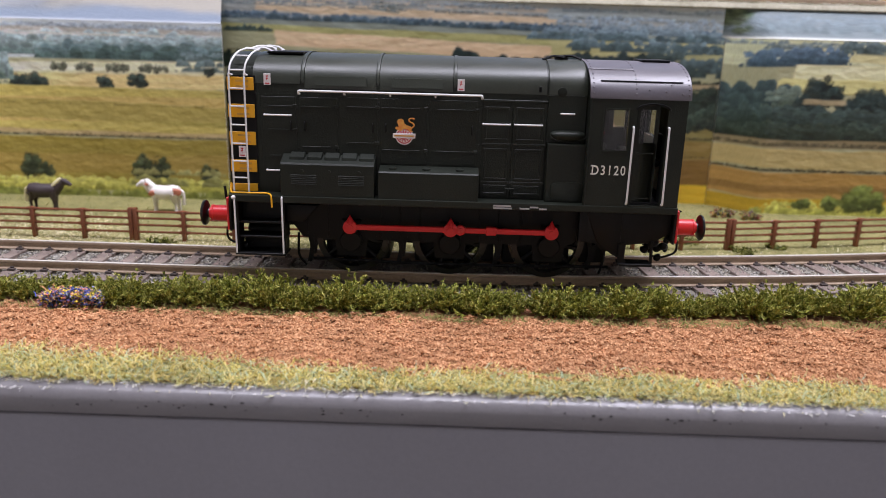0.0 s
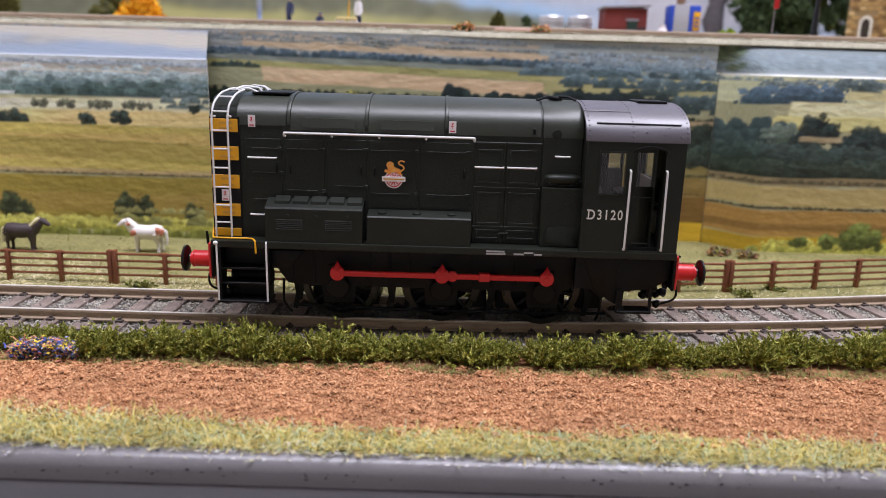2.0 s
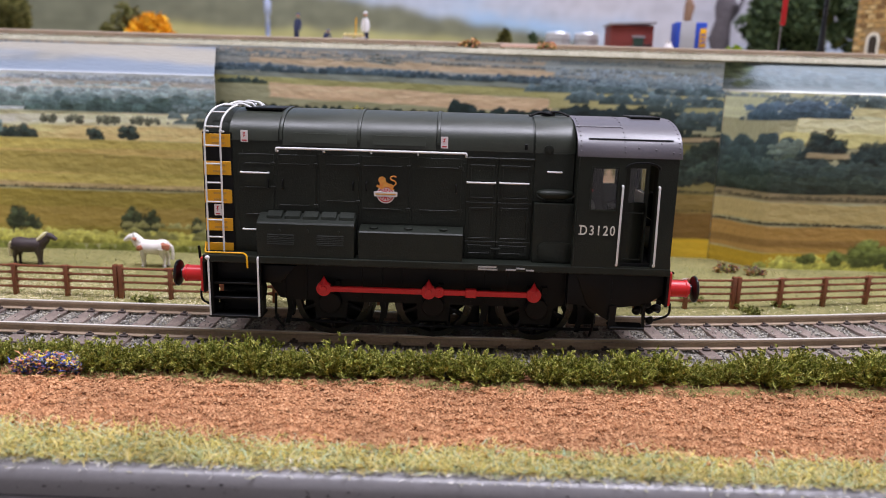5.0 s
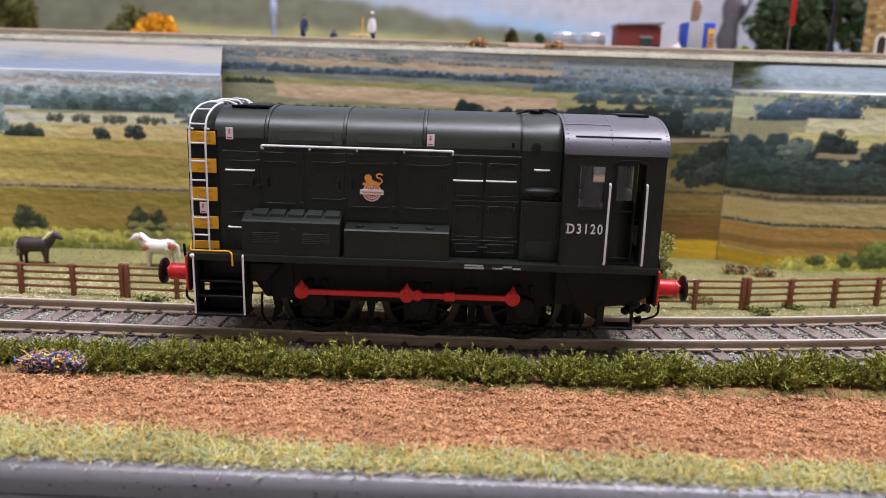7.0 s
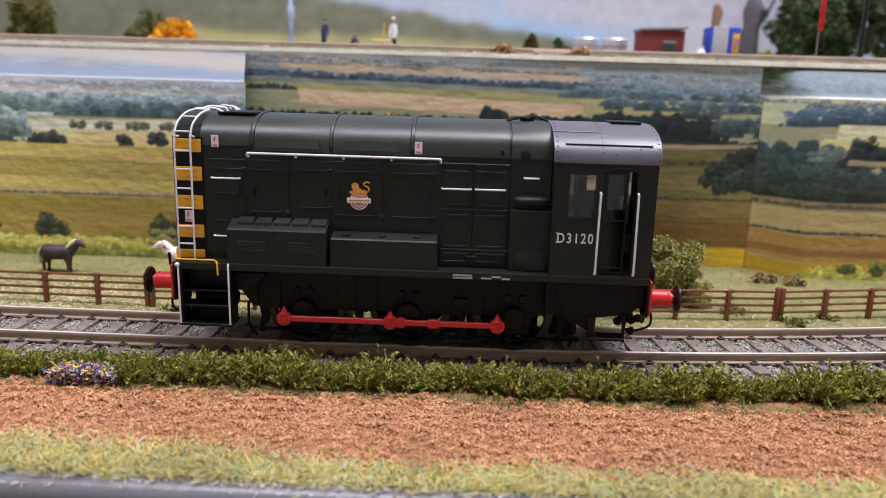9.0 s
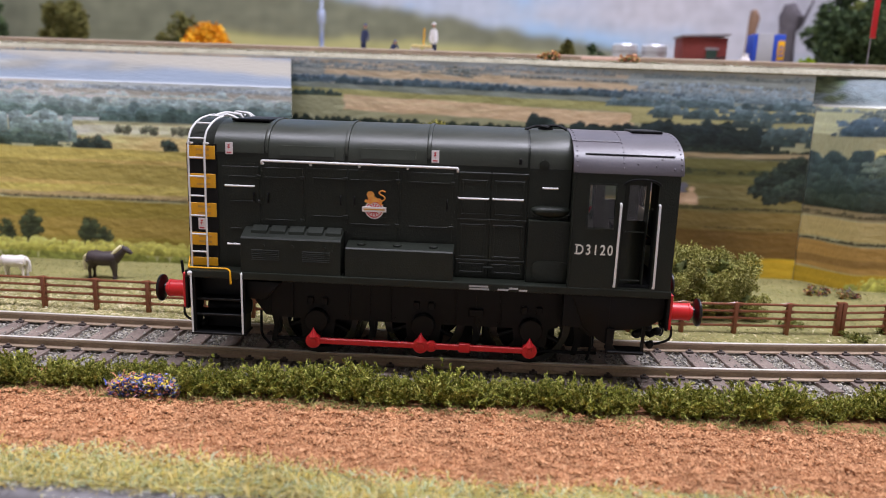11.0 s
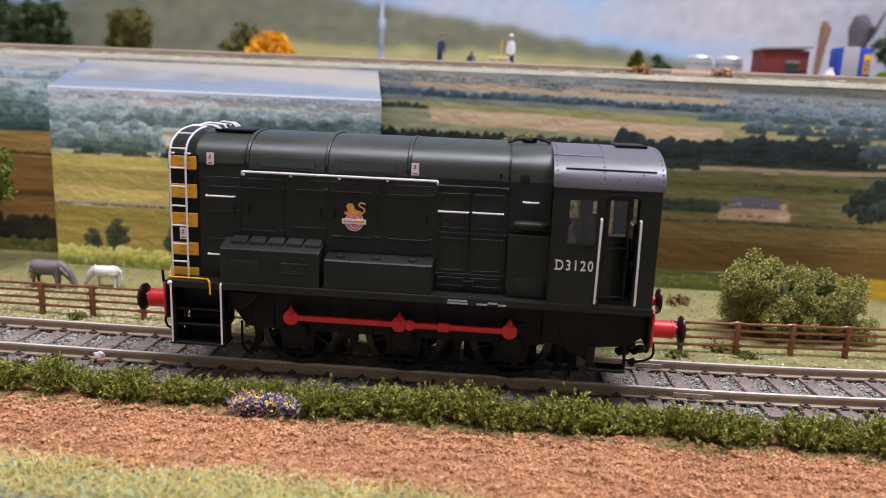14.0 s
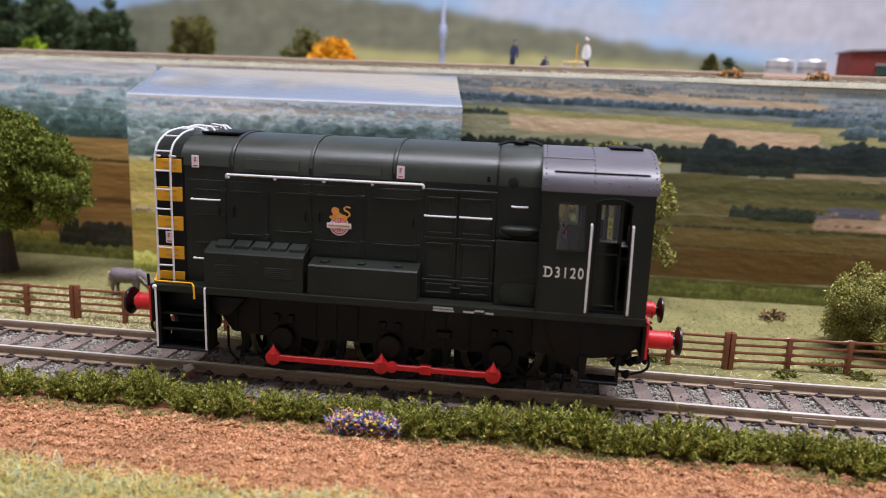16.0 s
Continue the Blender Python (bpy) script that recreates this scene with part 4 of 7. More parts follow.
def arch(half, z_eave, z_top, n=10, power=2.4):
    """Half-round roof outline from one eave to the other."""
    out = []
    for k in range(2 * n + 1):
        a = math.pi * k / (2 * n)
        c, s = math.cos(a), math.sin(a)
        out.append((-half * abs(c) ** (2 / power) * (1 if c >= 0 else -1), z_eave + (z_top - z_eave) * abs(s) ** (2 / power)))
    return out


# bonnet: sides, and a roof that rolls over at the shoulders
hood = [(12.3, 19.7)] + [(-a, b) for a, b in arch(12.3, 44.6, 50.9, 9, 2.35)] + [(-12.3, 19.7)]
bm = prism(bmesh.new(), hood, "x", -51.2, 29.6, 0.55)
part("bonnet", bm, M_green, loco, "dark green bonnet side and roof", angle=40)
# raised roof panels with pale-edged straps; light from above is painted as paler green
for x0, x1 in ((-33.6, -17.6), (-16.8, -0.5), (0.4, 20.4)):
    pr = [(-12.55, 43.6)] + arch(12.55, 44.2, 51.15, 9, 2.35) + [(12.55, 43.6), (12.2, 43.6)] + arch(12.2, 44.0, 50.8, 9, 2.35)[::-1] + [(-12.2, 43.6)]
    part("roof_panel", prism(bmesh.new(), pr, "x", x0, x1), M_litgreen, loco, angle=40)
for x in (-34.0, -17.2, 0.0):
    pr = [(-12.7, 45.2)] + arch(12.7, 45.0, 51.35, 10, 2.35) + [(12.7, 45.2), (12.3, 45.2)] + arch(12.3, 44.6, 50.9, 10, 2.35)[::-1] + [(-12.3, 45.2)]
    part("roof_strap", prism(bmesh.new(), pr, "x", x - 0.35, x + 0.35, 0.1), M_litgreen, loco, angle=40)
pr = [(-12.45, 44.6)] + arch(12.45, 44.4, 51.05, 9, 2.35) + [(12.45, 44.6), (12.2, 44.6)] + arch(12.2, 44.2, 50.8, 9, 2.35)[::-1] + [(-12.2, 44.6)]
part("roof_panel", prism(bmesh.new(), pr, "x", -45.2, -34.6), M_litgreen, loco, angle=40)
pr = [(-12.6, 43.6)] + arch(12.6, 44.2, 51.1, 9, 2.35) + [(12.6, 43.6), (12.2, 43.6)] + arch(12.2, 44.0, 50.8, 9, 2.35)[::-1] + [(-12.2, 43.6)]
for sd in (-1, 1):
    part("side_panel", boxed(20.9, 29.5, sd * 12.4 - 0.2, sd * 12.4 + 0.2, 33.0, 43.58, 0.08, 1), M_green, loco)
part("roof_panel", prism(bmesh.new(), pr, "x", 20.9, 29.5, 0.08), M_litgreen, loco, angle=40)
# long slots under the shoulders, in the same lightened green
for x0, x1 in ((-31.1, -19.7), (-14.1, -2.7)):
    for sd in (-1, 1):
        part("lifting_slot", prism(bmesh.new(), [(sd * 12.3, 44.3), (sd * 13.05, 44.3), (sd * 12.55, 46.3), (sd * 12.1, 46.3)], "x", x0, x1), M_litgreen, loco)
part("roof_hatch", boxed(-43.2, -34.9, -6.5, 6.5, 50.7, 51.25, 0.2), M_black, loco, "flat black roof grille")
bm = bmesh.new()
tube(bm, bent([(20, -4, 51.0), (22.5, -3, 51.9), (25, -3, 51.5)], 1), 0.3, 6)
lathe(bm, [(0, 0), (1.6, 0), (1.6, 0.9), (1.0, 1.2), (0, 1.2)], (24.6, -1.0, 50.8), "z", 16)
tube(bm, bent([(25, -2, 51.9), (27, -2, 52.0), (29, -3, 51.2)], 1), 0.3, 6)
part("exhaust_pipe", bm, M_black, loco)

# doors of the bonnet: thin raised leaves with hinge straps and handles
DOORS = ((-43.6, -35.7, 25.2, 41.6), (-34.9, -26.4, 27.4, 41.6), (-25.8, -17.2, 28.6, 41.8), (-16.6, -6.2, 27.2, 41.8), (-5.5, 5.2, 27.2, 41.8))
for sd in (1, -1):
    for i, (x0, x1, z0, z1) in enumerate(DOORS):
        d = part("door", boxed(x0, x1, sd * 12.3 - 0.17, sd * 12.3 + 0.17, z0, z1, 0.06, 1), M_green, loco)
        for z in (z0 + 3.1, z1 - 2.1, z0 + 0.55 * (z1 - z0)):
            if i and z == z0 + 0.55 * (z1 - z0):
                continue
            xa, xb = (x0 + 0.4, x1 - 1.6) if i % 2 else (x0 + 1.6, x1 - 0.3)
            part("hinge_strap", boxed(xa, xb, sd * 12.52 - 0.13, sd * 12.52 + 0.13, z - 0.13, z + 0.13, 0.05, 1), M_green, d)
            part("hinge_knuckle", boxed(x1 - 0.6 if i % 2 else x1 - 0.7, x1 + 0.35, sd * 12.54 - 0.15, sd * 12.54 + 0.15, z - 0.42, z + 0.42, 0.08, 1), M_green, d)
        hx = x1 - 1.1 if i % 2 == 0 else x0 + 1.2
        part("door_handle", tube(bmesh.new(), bent([(hx, sd * 12.4, 36.2), (hx, sd * 13.1, 36.0), (hx, sd * 13.1, 34.4), (hx, sd * 12.4, 34.2)], 0.3), 0.17, 6), M_black, d)
    # rivet rows along the panel joints
    bm = bmesh.new()
    for x in (-35.3, -26.1, -17.0, -5.9, 5.7):
        for k in range(8):
            blob(bm, (x, sd * 12.36, 28.5 + k * 1.75), (0.14, 0.1, 0.14), 0, 1)
    for k in range(34):
        blob(bm, (-44 + k * 1.48, sd * 12.36, 42.15), (0.12, 0.1, 0.12), 0, 1)
    part("rivets", bm, M_green, loco, kind="stuff")
    # tall cupboard doors with pressed panels
    for x0, x1 in ((6.3, 13.0), (13.2, 20.7)):
        d = part("cupboard_door", boxed(x0, x1, sd * 12.35 - 0.25, sd * 12.35 + 0.25, 19.9, 42.3, 0.1, 1), M_green, loco)
        for z0, z1 in ((33.2, 40.7), (24.2, 31.4), (20.8, 23.0)):
            bm = bmesh.new()
            for a in ((x0 + 0.7, x1 - 0.7, z0, z0 + 0.45), (x0 + 0.7, x1 - 0.7, z1 - 0.45, z1), (x0 + 0.7, x0 + 1.1, z0 + 0.45, z1 - 0.45), (x1 - 1.1, x1 - 0.7, z0 + 0.45, z1 - 0.45)):
                box(bm, a[0], a[1], sd * 12.68 - 0.12, sd * 12.68 + 0.12, a[2], a[3], 0.05, 1)
            part("panel_moulding", bm, M_green, d)
            part("panel_recess", boxed(x0 + 1.2, x1 - 1.2, sd * 12.6 - 0.05, sd * 12.6 + 0.03, z0 + 0.5, z1 - 0.5), M_green, d)
        for z in (42.0, 32.3, 23.6):
            part("hinge_strap", boxed(x0, x1 + 0.15, sd * 12.66 - 0.12, sd * 12.66 + 0.12, z - 0.25, z + 0.25, 0.06, 1), M_green, d)
    part("latch", tube(bmesh.new(), [(12.2, sd * 12.9, 22.2), (14.2, sd * 12.9, 22.2)], 0.3, 6), M_green, loco)
    # battery boxes on the running plate
    y0, y1 = (-16.5, -12.0) if sd < 0 else (12.0, 16.5)
    pa = [(-16.5, 19.7), (-16.5, 27.0), (-16.2, 27.4), (-12.0, 29.0), (-12.0, 19.7)]
    pb = [(-16.5, 19.7), (-16.5, 25.7), (-16.2, 26.0), (-12.0, 26.9), (-12.0, 19.7)]
    fl_ = lambda p: p if sd < 0 else [(-a, b) for a, b in p]
    ba = part("battery_box", prism(bmesh.new(), fl_(pa), "x", -38.8, -17.6, 0.15), M_green, loco, angle=20)
    bb = part("sandbox", prism(bmesh.new(), fl_(pb), "x", -16.7, 5.9, 0.15), M_green, loco, angle=20)
    for k in range(5):
        x = -37.0 + k * 3.95
        pl = [(-15.0, 27.9), (-14.85, 28.5), (-12.9, 29.35), (-12.5, 29.3), (-12.5, 28.6)]
        part("box_lid", prism(bmesh.new(), fl_(pl), "x", x, x + 3.4, 0.22), M_green, ba, angle=20)
    for x0, x1 in ((-36.4, -30.6), (-25.7, -19.9)):
        bm = bmesh.new()
        for k in range(6):
            z = 22.6 + k * 0.4
            prism(bm, [(sd * 16.48, z), (sd * 16.62, z - 0.02), (sd * 16.48, z + 0.2)], "x", x0, x1)
        part("louvre", bm, M_green, ba)
    for x in (-33.8, -27.7, -21.0):
        part("catch", lathe(bmesh.new(), [(0, -0.3), (0.35, -0.3), (0.35, 0.3), (0, 0.3)], (x, sd * 16.6, 25.6), "y", 10), M_green, ba)
    for x in (-13.6, -6.0, 1.6):
        part("filler_cap", lathe(bmesh.new(), [(0, 0), (0.95, 0), (0.95, 0.35), (0.6, 0.55), (0, 0.55)], (x, sd * 14.4, 26.25), "z", 16), M_green, bb)
    # equipment case below the cab front, with its studded bulge and oval plate
    ec = part("equipment_case", boxed(21.1, 29.9, min(sd * 12.2, sd * 14.3), max(sd * 12.2, sd * 14.3), 19.7, 33.0, 0.2), M_green, loco, angle=20)
    bm = bmesh.new()
    res = bmesh.ops.create_uvsphere(bm, u_segments=24, v_segments=12, radius=1.0)
    for v in res["verts"]:
        x, y, z = v.co
        e = 0.55
        v.co = Vector((25.6 + 4.1 * math.copysign(abs(x) ** e, x), sd * 12.4 + 1.9 * y, 34.9 + (1.0 if z > 0 else 1.6) * z))
    bu = part("bulge", bm, M_green, ec)
    bm = bmesh.new()
    for k in range(18):
        a = math.pi * (1.02 + 0.96 * k / 17)
        blob(bm, (25.6 + 4.0 * math.cos(a), sd * 13.9, 34.85 + 1.35 * math.sin(a)), (0.2, 0.25, 0.2), 0, 1)
    part("studs", bm, M_green, bu, kind="stuff")
    pr = [(26.2 + 3.9 * math.copysign(abs(math.cos(a)) ** 0.5, math.cos(a)), 22.4 + 2.1 * math.copysign(abs(math.sin(a)) ** 0.5, math.sin(a))) for a in (2 * math.pi * k / 40 for k in range(40))]
    part("oval_plate", prism(bmesh.new(), pr, "y", min(sd * 14.2, sd * 14.6), max(sd * 14.2, sd * 14.6), 0.12), M_green, ec)
    part("round_cover", lathe(bmesh.new(), [(0, sd * 12.3), (1.05, sd * 12.3), (1.05, sd * 12.75), (0.7, sd * 12.85), (0, sd * 12.85)], (23.8, 0, 44.3), "y", 20), M_green, loco)
    part("lamp_bracket", boxed(18.6, 19.2, sd * 12.9 - 0.3, sd * 12.9 + 0.3, 44.2, 45.4, 0.1, 1), M_black, loco)
    # white handrails
    y = sd * 13.6
    hr = part("handrail", tube(bmesh.new(), bent([(-34.8, sd * 12.4, 42.3), (-34.8, y, 42.4), (-34.8, y, 43.05), (6.1, y, 43.05), (6.1, y, 42.4), (6.1, sd * 12.4, 42.3)], 0.5), 0.25, 8), M_white, loco, "long white bonnet handrail")
    for x in (-24.6, -14.4, -4.3):
        part("handrail_stud", tube(bmesh.new(), [(x, sd * 12.4, 42.4), (x, y, 42.5), (x, y, 43.0)], 0.21, 6), M_white, hr)
    for x0, x1, z in ((-42.8, -36.8, 37.55), (-42.6, -39.6, 25.0), (6.5, 12.6, 36.85), (13.6, 19.8, 36.9), (23.8, 26.8, 39.6)):
        part("grab_rail", tube(bmesh.new(), bent([(x0, sd * 12.4, z), (x0, sd * 13.3, z), (x1, sd * 13.3, z), (x1, sd * 12.4, z)], 0.3), 0.2, 8), M_white, loco, "short white grab rail")
    # yellow bars of the warning stripes, on the black nose side
    for z0, z1 in ((42.8, 45.6), (36.7, 39.7), (30.5, 33.5), (24.3, 27.1), (19.8, 21.6)):
        ys = part("warning_stripe", boxed(-51.0, -45.0, sd * 12.42 - 0.14, sd * 12.42 + 0.14, z0, z1, 0.06, 1), M_yellow, loco, "yellow warning stripe")
        for z in (z1 - 0.8, z0 + 0.8):
            if z1 - z0 > 2:
                part("stripe_marks", boxed(-49.0, -46.2, sd * 12.57 - 0.03, sd * 12.57 + 0.03, z - 0.22, z + 0.22), M_ochre, ys)
    part("nose_side", boxed(-51.1, -44.6, sd * 12.35 - 0.08, sd * 12.35 + 0.08, 19.8, 46.0), M_black, loco)
    # electric warning flashes
    for x, z in ((-41.9, 45.3), (1.3, 45.2), (-48.2, 29.0)):
        o = 0.33 if z > 40 else 0.3
        fp = part("warning_flash", boxed(x - 0.78, x + 0.78, sd * (12.3 + o) - 0.05, sd * (12.3 + o) + 0.05, z - 1.25, z + 1.25, 0.03, 1), M_label, loco, "small white enamel warning flash")
        zz = [(x + 0.25, z + 0.9), (x - 0.3, z + 0.75), (x + 0.3, z + 0.1), (x - 0.1, z + 0.1), (x + 0.05, z - 0.5), (x - 0.35, z + 0.35), (x + 0.02, z + 0.3)]
        part("lightning_mark", prism(bmesh.new(), zz, "y", min(sd * (12.38 + o), sd * (12.3 + o)), max(sd * (12.38 + o), sd * (12.3 + o))), M_lightning, fp)
        part("text_bar", boxed(x - 0.5, x + 0.5, sd * (12.36 + o) - 0.03, sd * (12.36 + o) + 0.03, z - 1.0, z - 0.75), M_lightning, fp)
    # ladder up the nose side and over the shoulder
    for x in (-50.1, -46.7):
        part("ladder_stile", tube(bmesh.new(), bent([(x, sd * 14.0, 19.9), (x, sd * 14.0, 45.5), (x + 0.1, sd * 13.0, 48.6), (x + 1.0, sd * 10.0, 51.0), (x + 2.6, sd * 5.5, 51.9), (x + 3.4, sd * 3.0, 51.3)], 2.0), 0.22, 8), M_white, loco, "white ladder upright")
        part("ladder_bracket", tube(bmesh.new(), [(x, sd * 14.0, 46.3), (x + 0.2, sd * 12.0, 46.0)], 0.26, 6), M_white, loco)
    for y, z, dx in ((14.0, 23.2, 0), (14.0, 27.0, 0), (14.0, 31.0, 0), (14.0, 35.2, 0), (14.0, 39.3, 0), (14.0, 43.2, 0), (13.6, 47.2, 0.05), (11.0, 50.2, 0.7), (7.0, 51.6, 2.0)):
        part("ladder_rung", tube(bmesh.new(), [(-50.1 + dx, sd * y, z), (-46.7 + dx, sd * y, z)], 0.2, 6), M_white, loco)
    bm = tube(bmesh.new(), bent([(-47.0, sd * 6, 51.6), (-45.5, sd * 4, 52.3), (-42.5, sd * 3, 52.0), (-41.8, sd * 3, 51.0)], 0.8), 0.3, 6)
    tube(bm, bent([(-46, sd * 7, 51.4), (-44, sd * 7, 52.1), (-42, sd * 6, 51.1)], 0.8), 0.3, 6)
    part("roof_rail", bm, M_white, loco)
    # yellow guard rail on the front step
    part("guard_rail", tube(bmesh.new(), bent([(-51.3, sd * 12.0, 21.6), (-51.2, sd * 13.0, 20.3), (-50.4, sd * 15.4, 20.0), (-42.0, sd * 15.6, 20.05), (-40.8, sd * 17.3, 20.0), (-40.7, sd * 17.35, 17.2)], 0.5), 0.2, 8), M_yellow, loco, "yellow guard rail")

# running plate
part("running_plate", boxed(-50.6, 51.0, -17.0, 17.0, 18.2, 19.75, 0.18), M_green, loco, "dark green running plate", angle=20)
for x0, x1, z in ((9.4, 13.4, 19.1), (9.4, 13.6, 18.55), (15.4, 17.6, 18.6), (17.7, 19.6, 18.95), (19.8, 21.5, 18.6)):
    part("plate_lettering", boxed(x0, x1, -17.06, -16.95, z - 0.18, z + 0.18), M_dim, loco, "tiny illegible white lettering")

# crest: a rampant shape over a ringed wheel and a plain bar
crest = part("crest", lathe(bmesh.new(), [(0, -12.70), (2.0, -12.70), (2.0, -12.5), (0, -12.5)], (-11.2, 0, 33.6), "y", 28), M_label, loco, "orange, white and red crest transfer")
for r0, r1 in ((1.5, 1.72), (0.5, 0.72)):
    part("ring", lathe(bmesh.new(), [(r0, -12.76), (r1, -12.76), (r1, -12.66), (r0, -12.66), (r0, -12.76)], (-11.2, 0, 33.6), "y", 28), M_lightning, crest)
for k in range(12):
    a = k * math.pi / 6 + 0.2
    part("spoke", tube(bmesh.new(), [(-11.2 + 0.45 * math.cos(a), -12.70, 33.6 + 0.45 * math.sin(a)), (-11.2 + 1.35 * math.cos(a), -12.70, 33.6 + 1.35 * math.sin(a))], 0.13, 4), M_lightning, crest)
part("title_bar", boxed(-13.75, -8.65, -12.88, -12.7, 33.1, 34.2, 0.04, 1), M_label, crest)
part("title_lettering", boxed(-13.4, -9.0, -12.92, -12.86, 33.5, 33.8), M_ochre, crest, "tiny illegible dark lettering")
lion = [(-12.8, 35.0), (-13.3, 35.3), (-13.1, 35.7), (-12.5, 35.6), (-12.6, 36.2), (-12.9, 36.7), (-12.6, 37.3), (-11.9, 37.5), (-11.3, 37.1), (-11.2, 36.4), (-10.6, 36.0), (-9.9, 35.9), (-9.5, 35.4), (-9.6, 34.9), (-9.2, 34.6), (-10.0, 34.6), (-10.5, 35.2), (-11.4, 35.2), (-12.0, 34.7)]
part("lion_shape", prism(bmesh.new(), lion, "y", -12.78, -12.66), M_lion, crest)
part("lion_tail", tube(bmesh.new(), bent([(-9.6, -12.72, 35.4), (-8.9, -12.72, 36.0), (-9.3, -12.72, 36.6), (-10.0, -12.72, 36.8), (-10.3, -12.72, 37.3), (-9.6, -12.72, 37.7), (-8.9, -12.72, 37.4)], 0.35), 0.17, 6), M_lion, crest)

# cab: four walls with real openings
def wall_y(y0, y1, xs, zs, holes):
    """A wall between y0 and y1 over a grid of cells, leaving out the holes."""
    bm = bmesh.new()
    for x0, x1 in zip(xs, xs[1:]):
        for z0, z1 in zip(zs, zs[1:]):
            cx, cz = (x0 + x1) / 2, (z0 + z1) / 2
            if not any(a < cx < b and c < cz < d for a, b, c, d in holes):
                box(bm, x0, x1, y0, y1, z0, z1)
    bmesh.ops.remove_doubles(bm, verts=bm.verts, dist=0.001)
    return bm


for sd in (-1, 1):
    y0, y1 = sorted((sd * 16.8, sd * 16.0))
    cs = part("cab_side", wall_y(y0, y1, (29.9, 32.8, 38.2, 39.9, 46.6, 50.7), (19.7, 20.0, 32.3, 41.2, 42.2, 43.8), ((32.8, 38.2, 32.3, 41.2), (39.9, 46.6, 20.0, 42.2))), M_green, loco, "dark green cab side")
    part("window_frame", wall_y(sd * 16.95 - 0.1, sd * 16.95 + 0.1, (32.5, 32.85, 38.15, 38.5), (32.0, 32.35, 41.15, 41.5), ((32.85, 38.15, 32.35, 41.15),)), M_green, cs)
    part("window_pane", boxed(32.8, 38.2, sd * 16.4 - 0.08, sd * 16.4 + 0.08, 32.3, 41.2), M_glass, cs, "clear cab window").visible_shadow = False
    dr = part("cab_door", wall_y(sd * 14.9 - 0.3, sd * 14.9 + 0.3, (40.2, 41.0, 44.4, 45.2), (20.0, 33.9, 41.2, 42.1), ((41.0, 44.4, 33.9, 41.2),)), M_green, loco, "recessed dark green cab door")
    part("window_pane", boxed(41.0, 44.4, sd * 14.9 - 0.08, sd * 14.9 + 0.08, 33.9, 41.2), M_glass, dr).visible_shadow = False
    for z in (31.6, 21.4):
        part("door_moulding", boxed(40.8, 44.6, sd * 15.25 - 0.1, sd * 15.25 + 0.1, z - 0.15, z + 0.15, 0.05, 1), M_green, dr)
    part("door_jamb", boxed(39.9, 40.2, min(sd * 14.6, sd * 16.0), max(sd * 14.6, sd * 16.0), 20.0, 42.2), M_black, cs)
    part("door_jamb", boxed(46.6, 46.9, min(sd * 13.6, sd * 16.0), max(sd * 13.6, sd * 16.0), 20.0, 42.2), M_black, cs)
    # arched head of the doorway
    hd = [(46.6, 42.2)] + [(43.25 + 3.35 * math.cos(math.pi * k / 12), 41.2 + 0.99 * math.sin(math.pi * k / 12)) for k in range(13)] + [(39.9, 42.2)]
    part("door_head", prism(bmesh.new(), hd, "y", y0, y1), M_green, cs)
    arc = [(43.25 + 3.6 * math.cos(math.pi * k / 16), sd * 16.9, 41.3 + 1.3 * math.sin(math.pi * k / 16)) for k in range(17)]
    part("drip_strip", tube(bmesh.new(), arc, 0.2, 6), M_black, cs)
    for x0, x1 in ((39.2, 39.1), (46.9, 47.1)):
        part("cab_handrail", tube(bmesh.new(), bent([(x0, sd * 16.7, 37.6), (x0, sd * 17.5, 37.6), (x1, sd * 17.5, 20.4), (x1, sd * 16.7, 20.4)], 0.4), 0.24, 8), M_white, loco, "upright white cab handrail")
    part("cab_beading", tube(bmesh.new(), [(29.7, sd * 16.85, 19.8), (29.7, sd * 16.85, 43.6)], 0.22, 6), M_green, cs)
    part("cab_corner", boxed(50.1, 50.7, sd * 16.4 - 0.4, sd * 16.4 + 0.4, 19.7, 43.8, 0.3), M_green, cs)
end = [(-16.8, 19.7), (16.8, 19.7)] + [(-a, b) for a, b in arch(16.6, 43.4, 50.7, 10, 2.15)]
bm = bmesh.new()
for x0, x1 in ((29.7, 30.3),):
    prism(bm, end, "x", x0, x1)
part("cab_front", bm, M_green, loco)
bm = bmesh.new()
for a in ((-16.0, 16.0, 19.7, 33.0), (-16.0, 16.0, 41.0, 46.0), (-16.0, -13.2, 33.0, 41.0), (-4.6, 4.6, 33.0, 41.0), (13.2, 16.0, 33.0, 41.0)):
    box(bm, 50.1, 50.7, a[0], a[1], a[2], a[3])
cr = part("cab_rear", bm, M_green, loco)
for y0, y1 in ((-13.2, -4.6), (4.6, 13.2)):
    part("window_pane", boxed(50.3, 50.45, y0, y1, 33.0, 41.0), M_glass, cr).visible_shadow = False
# grey cab roof with rivets, a rib and a hatch
pr = [(-17.0, 43.5)] + arch(17.0, 43.8, 51.2, 14, 2.15) + [(17.0, 43.5), (16.5, 43.5)] + arch(16.5, 43.6, 50.8, 14, 2.15)[::-1] + [(-16.5, 43.5)]
cab_roof = part("cab_roof", prism(bmesh.new(), pr, "x", 29.3, 51.2, 0.12), M_cabroof, loco, "smooth grey cab roof", angle=50)
OUT = arch(17.0, 43.8, 51.2, 200, 2.15)


def on_roof(z):
    """The y of the near roof side at height z."""
    return min((p for p in OUT if p[0] < 0), key=lambda p: abs(p[1] - z))[0]


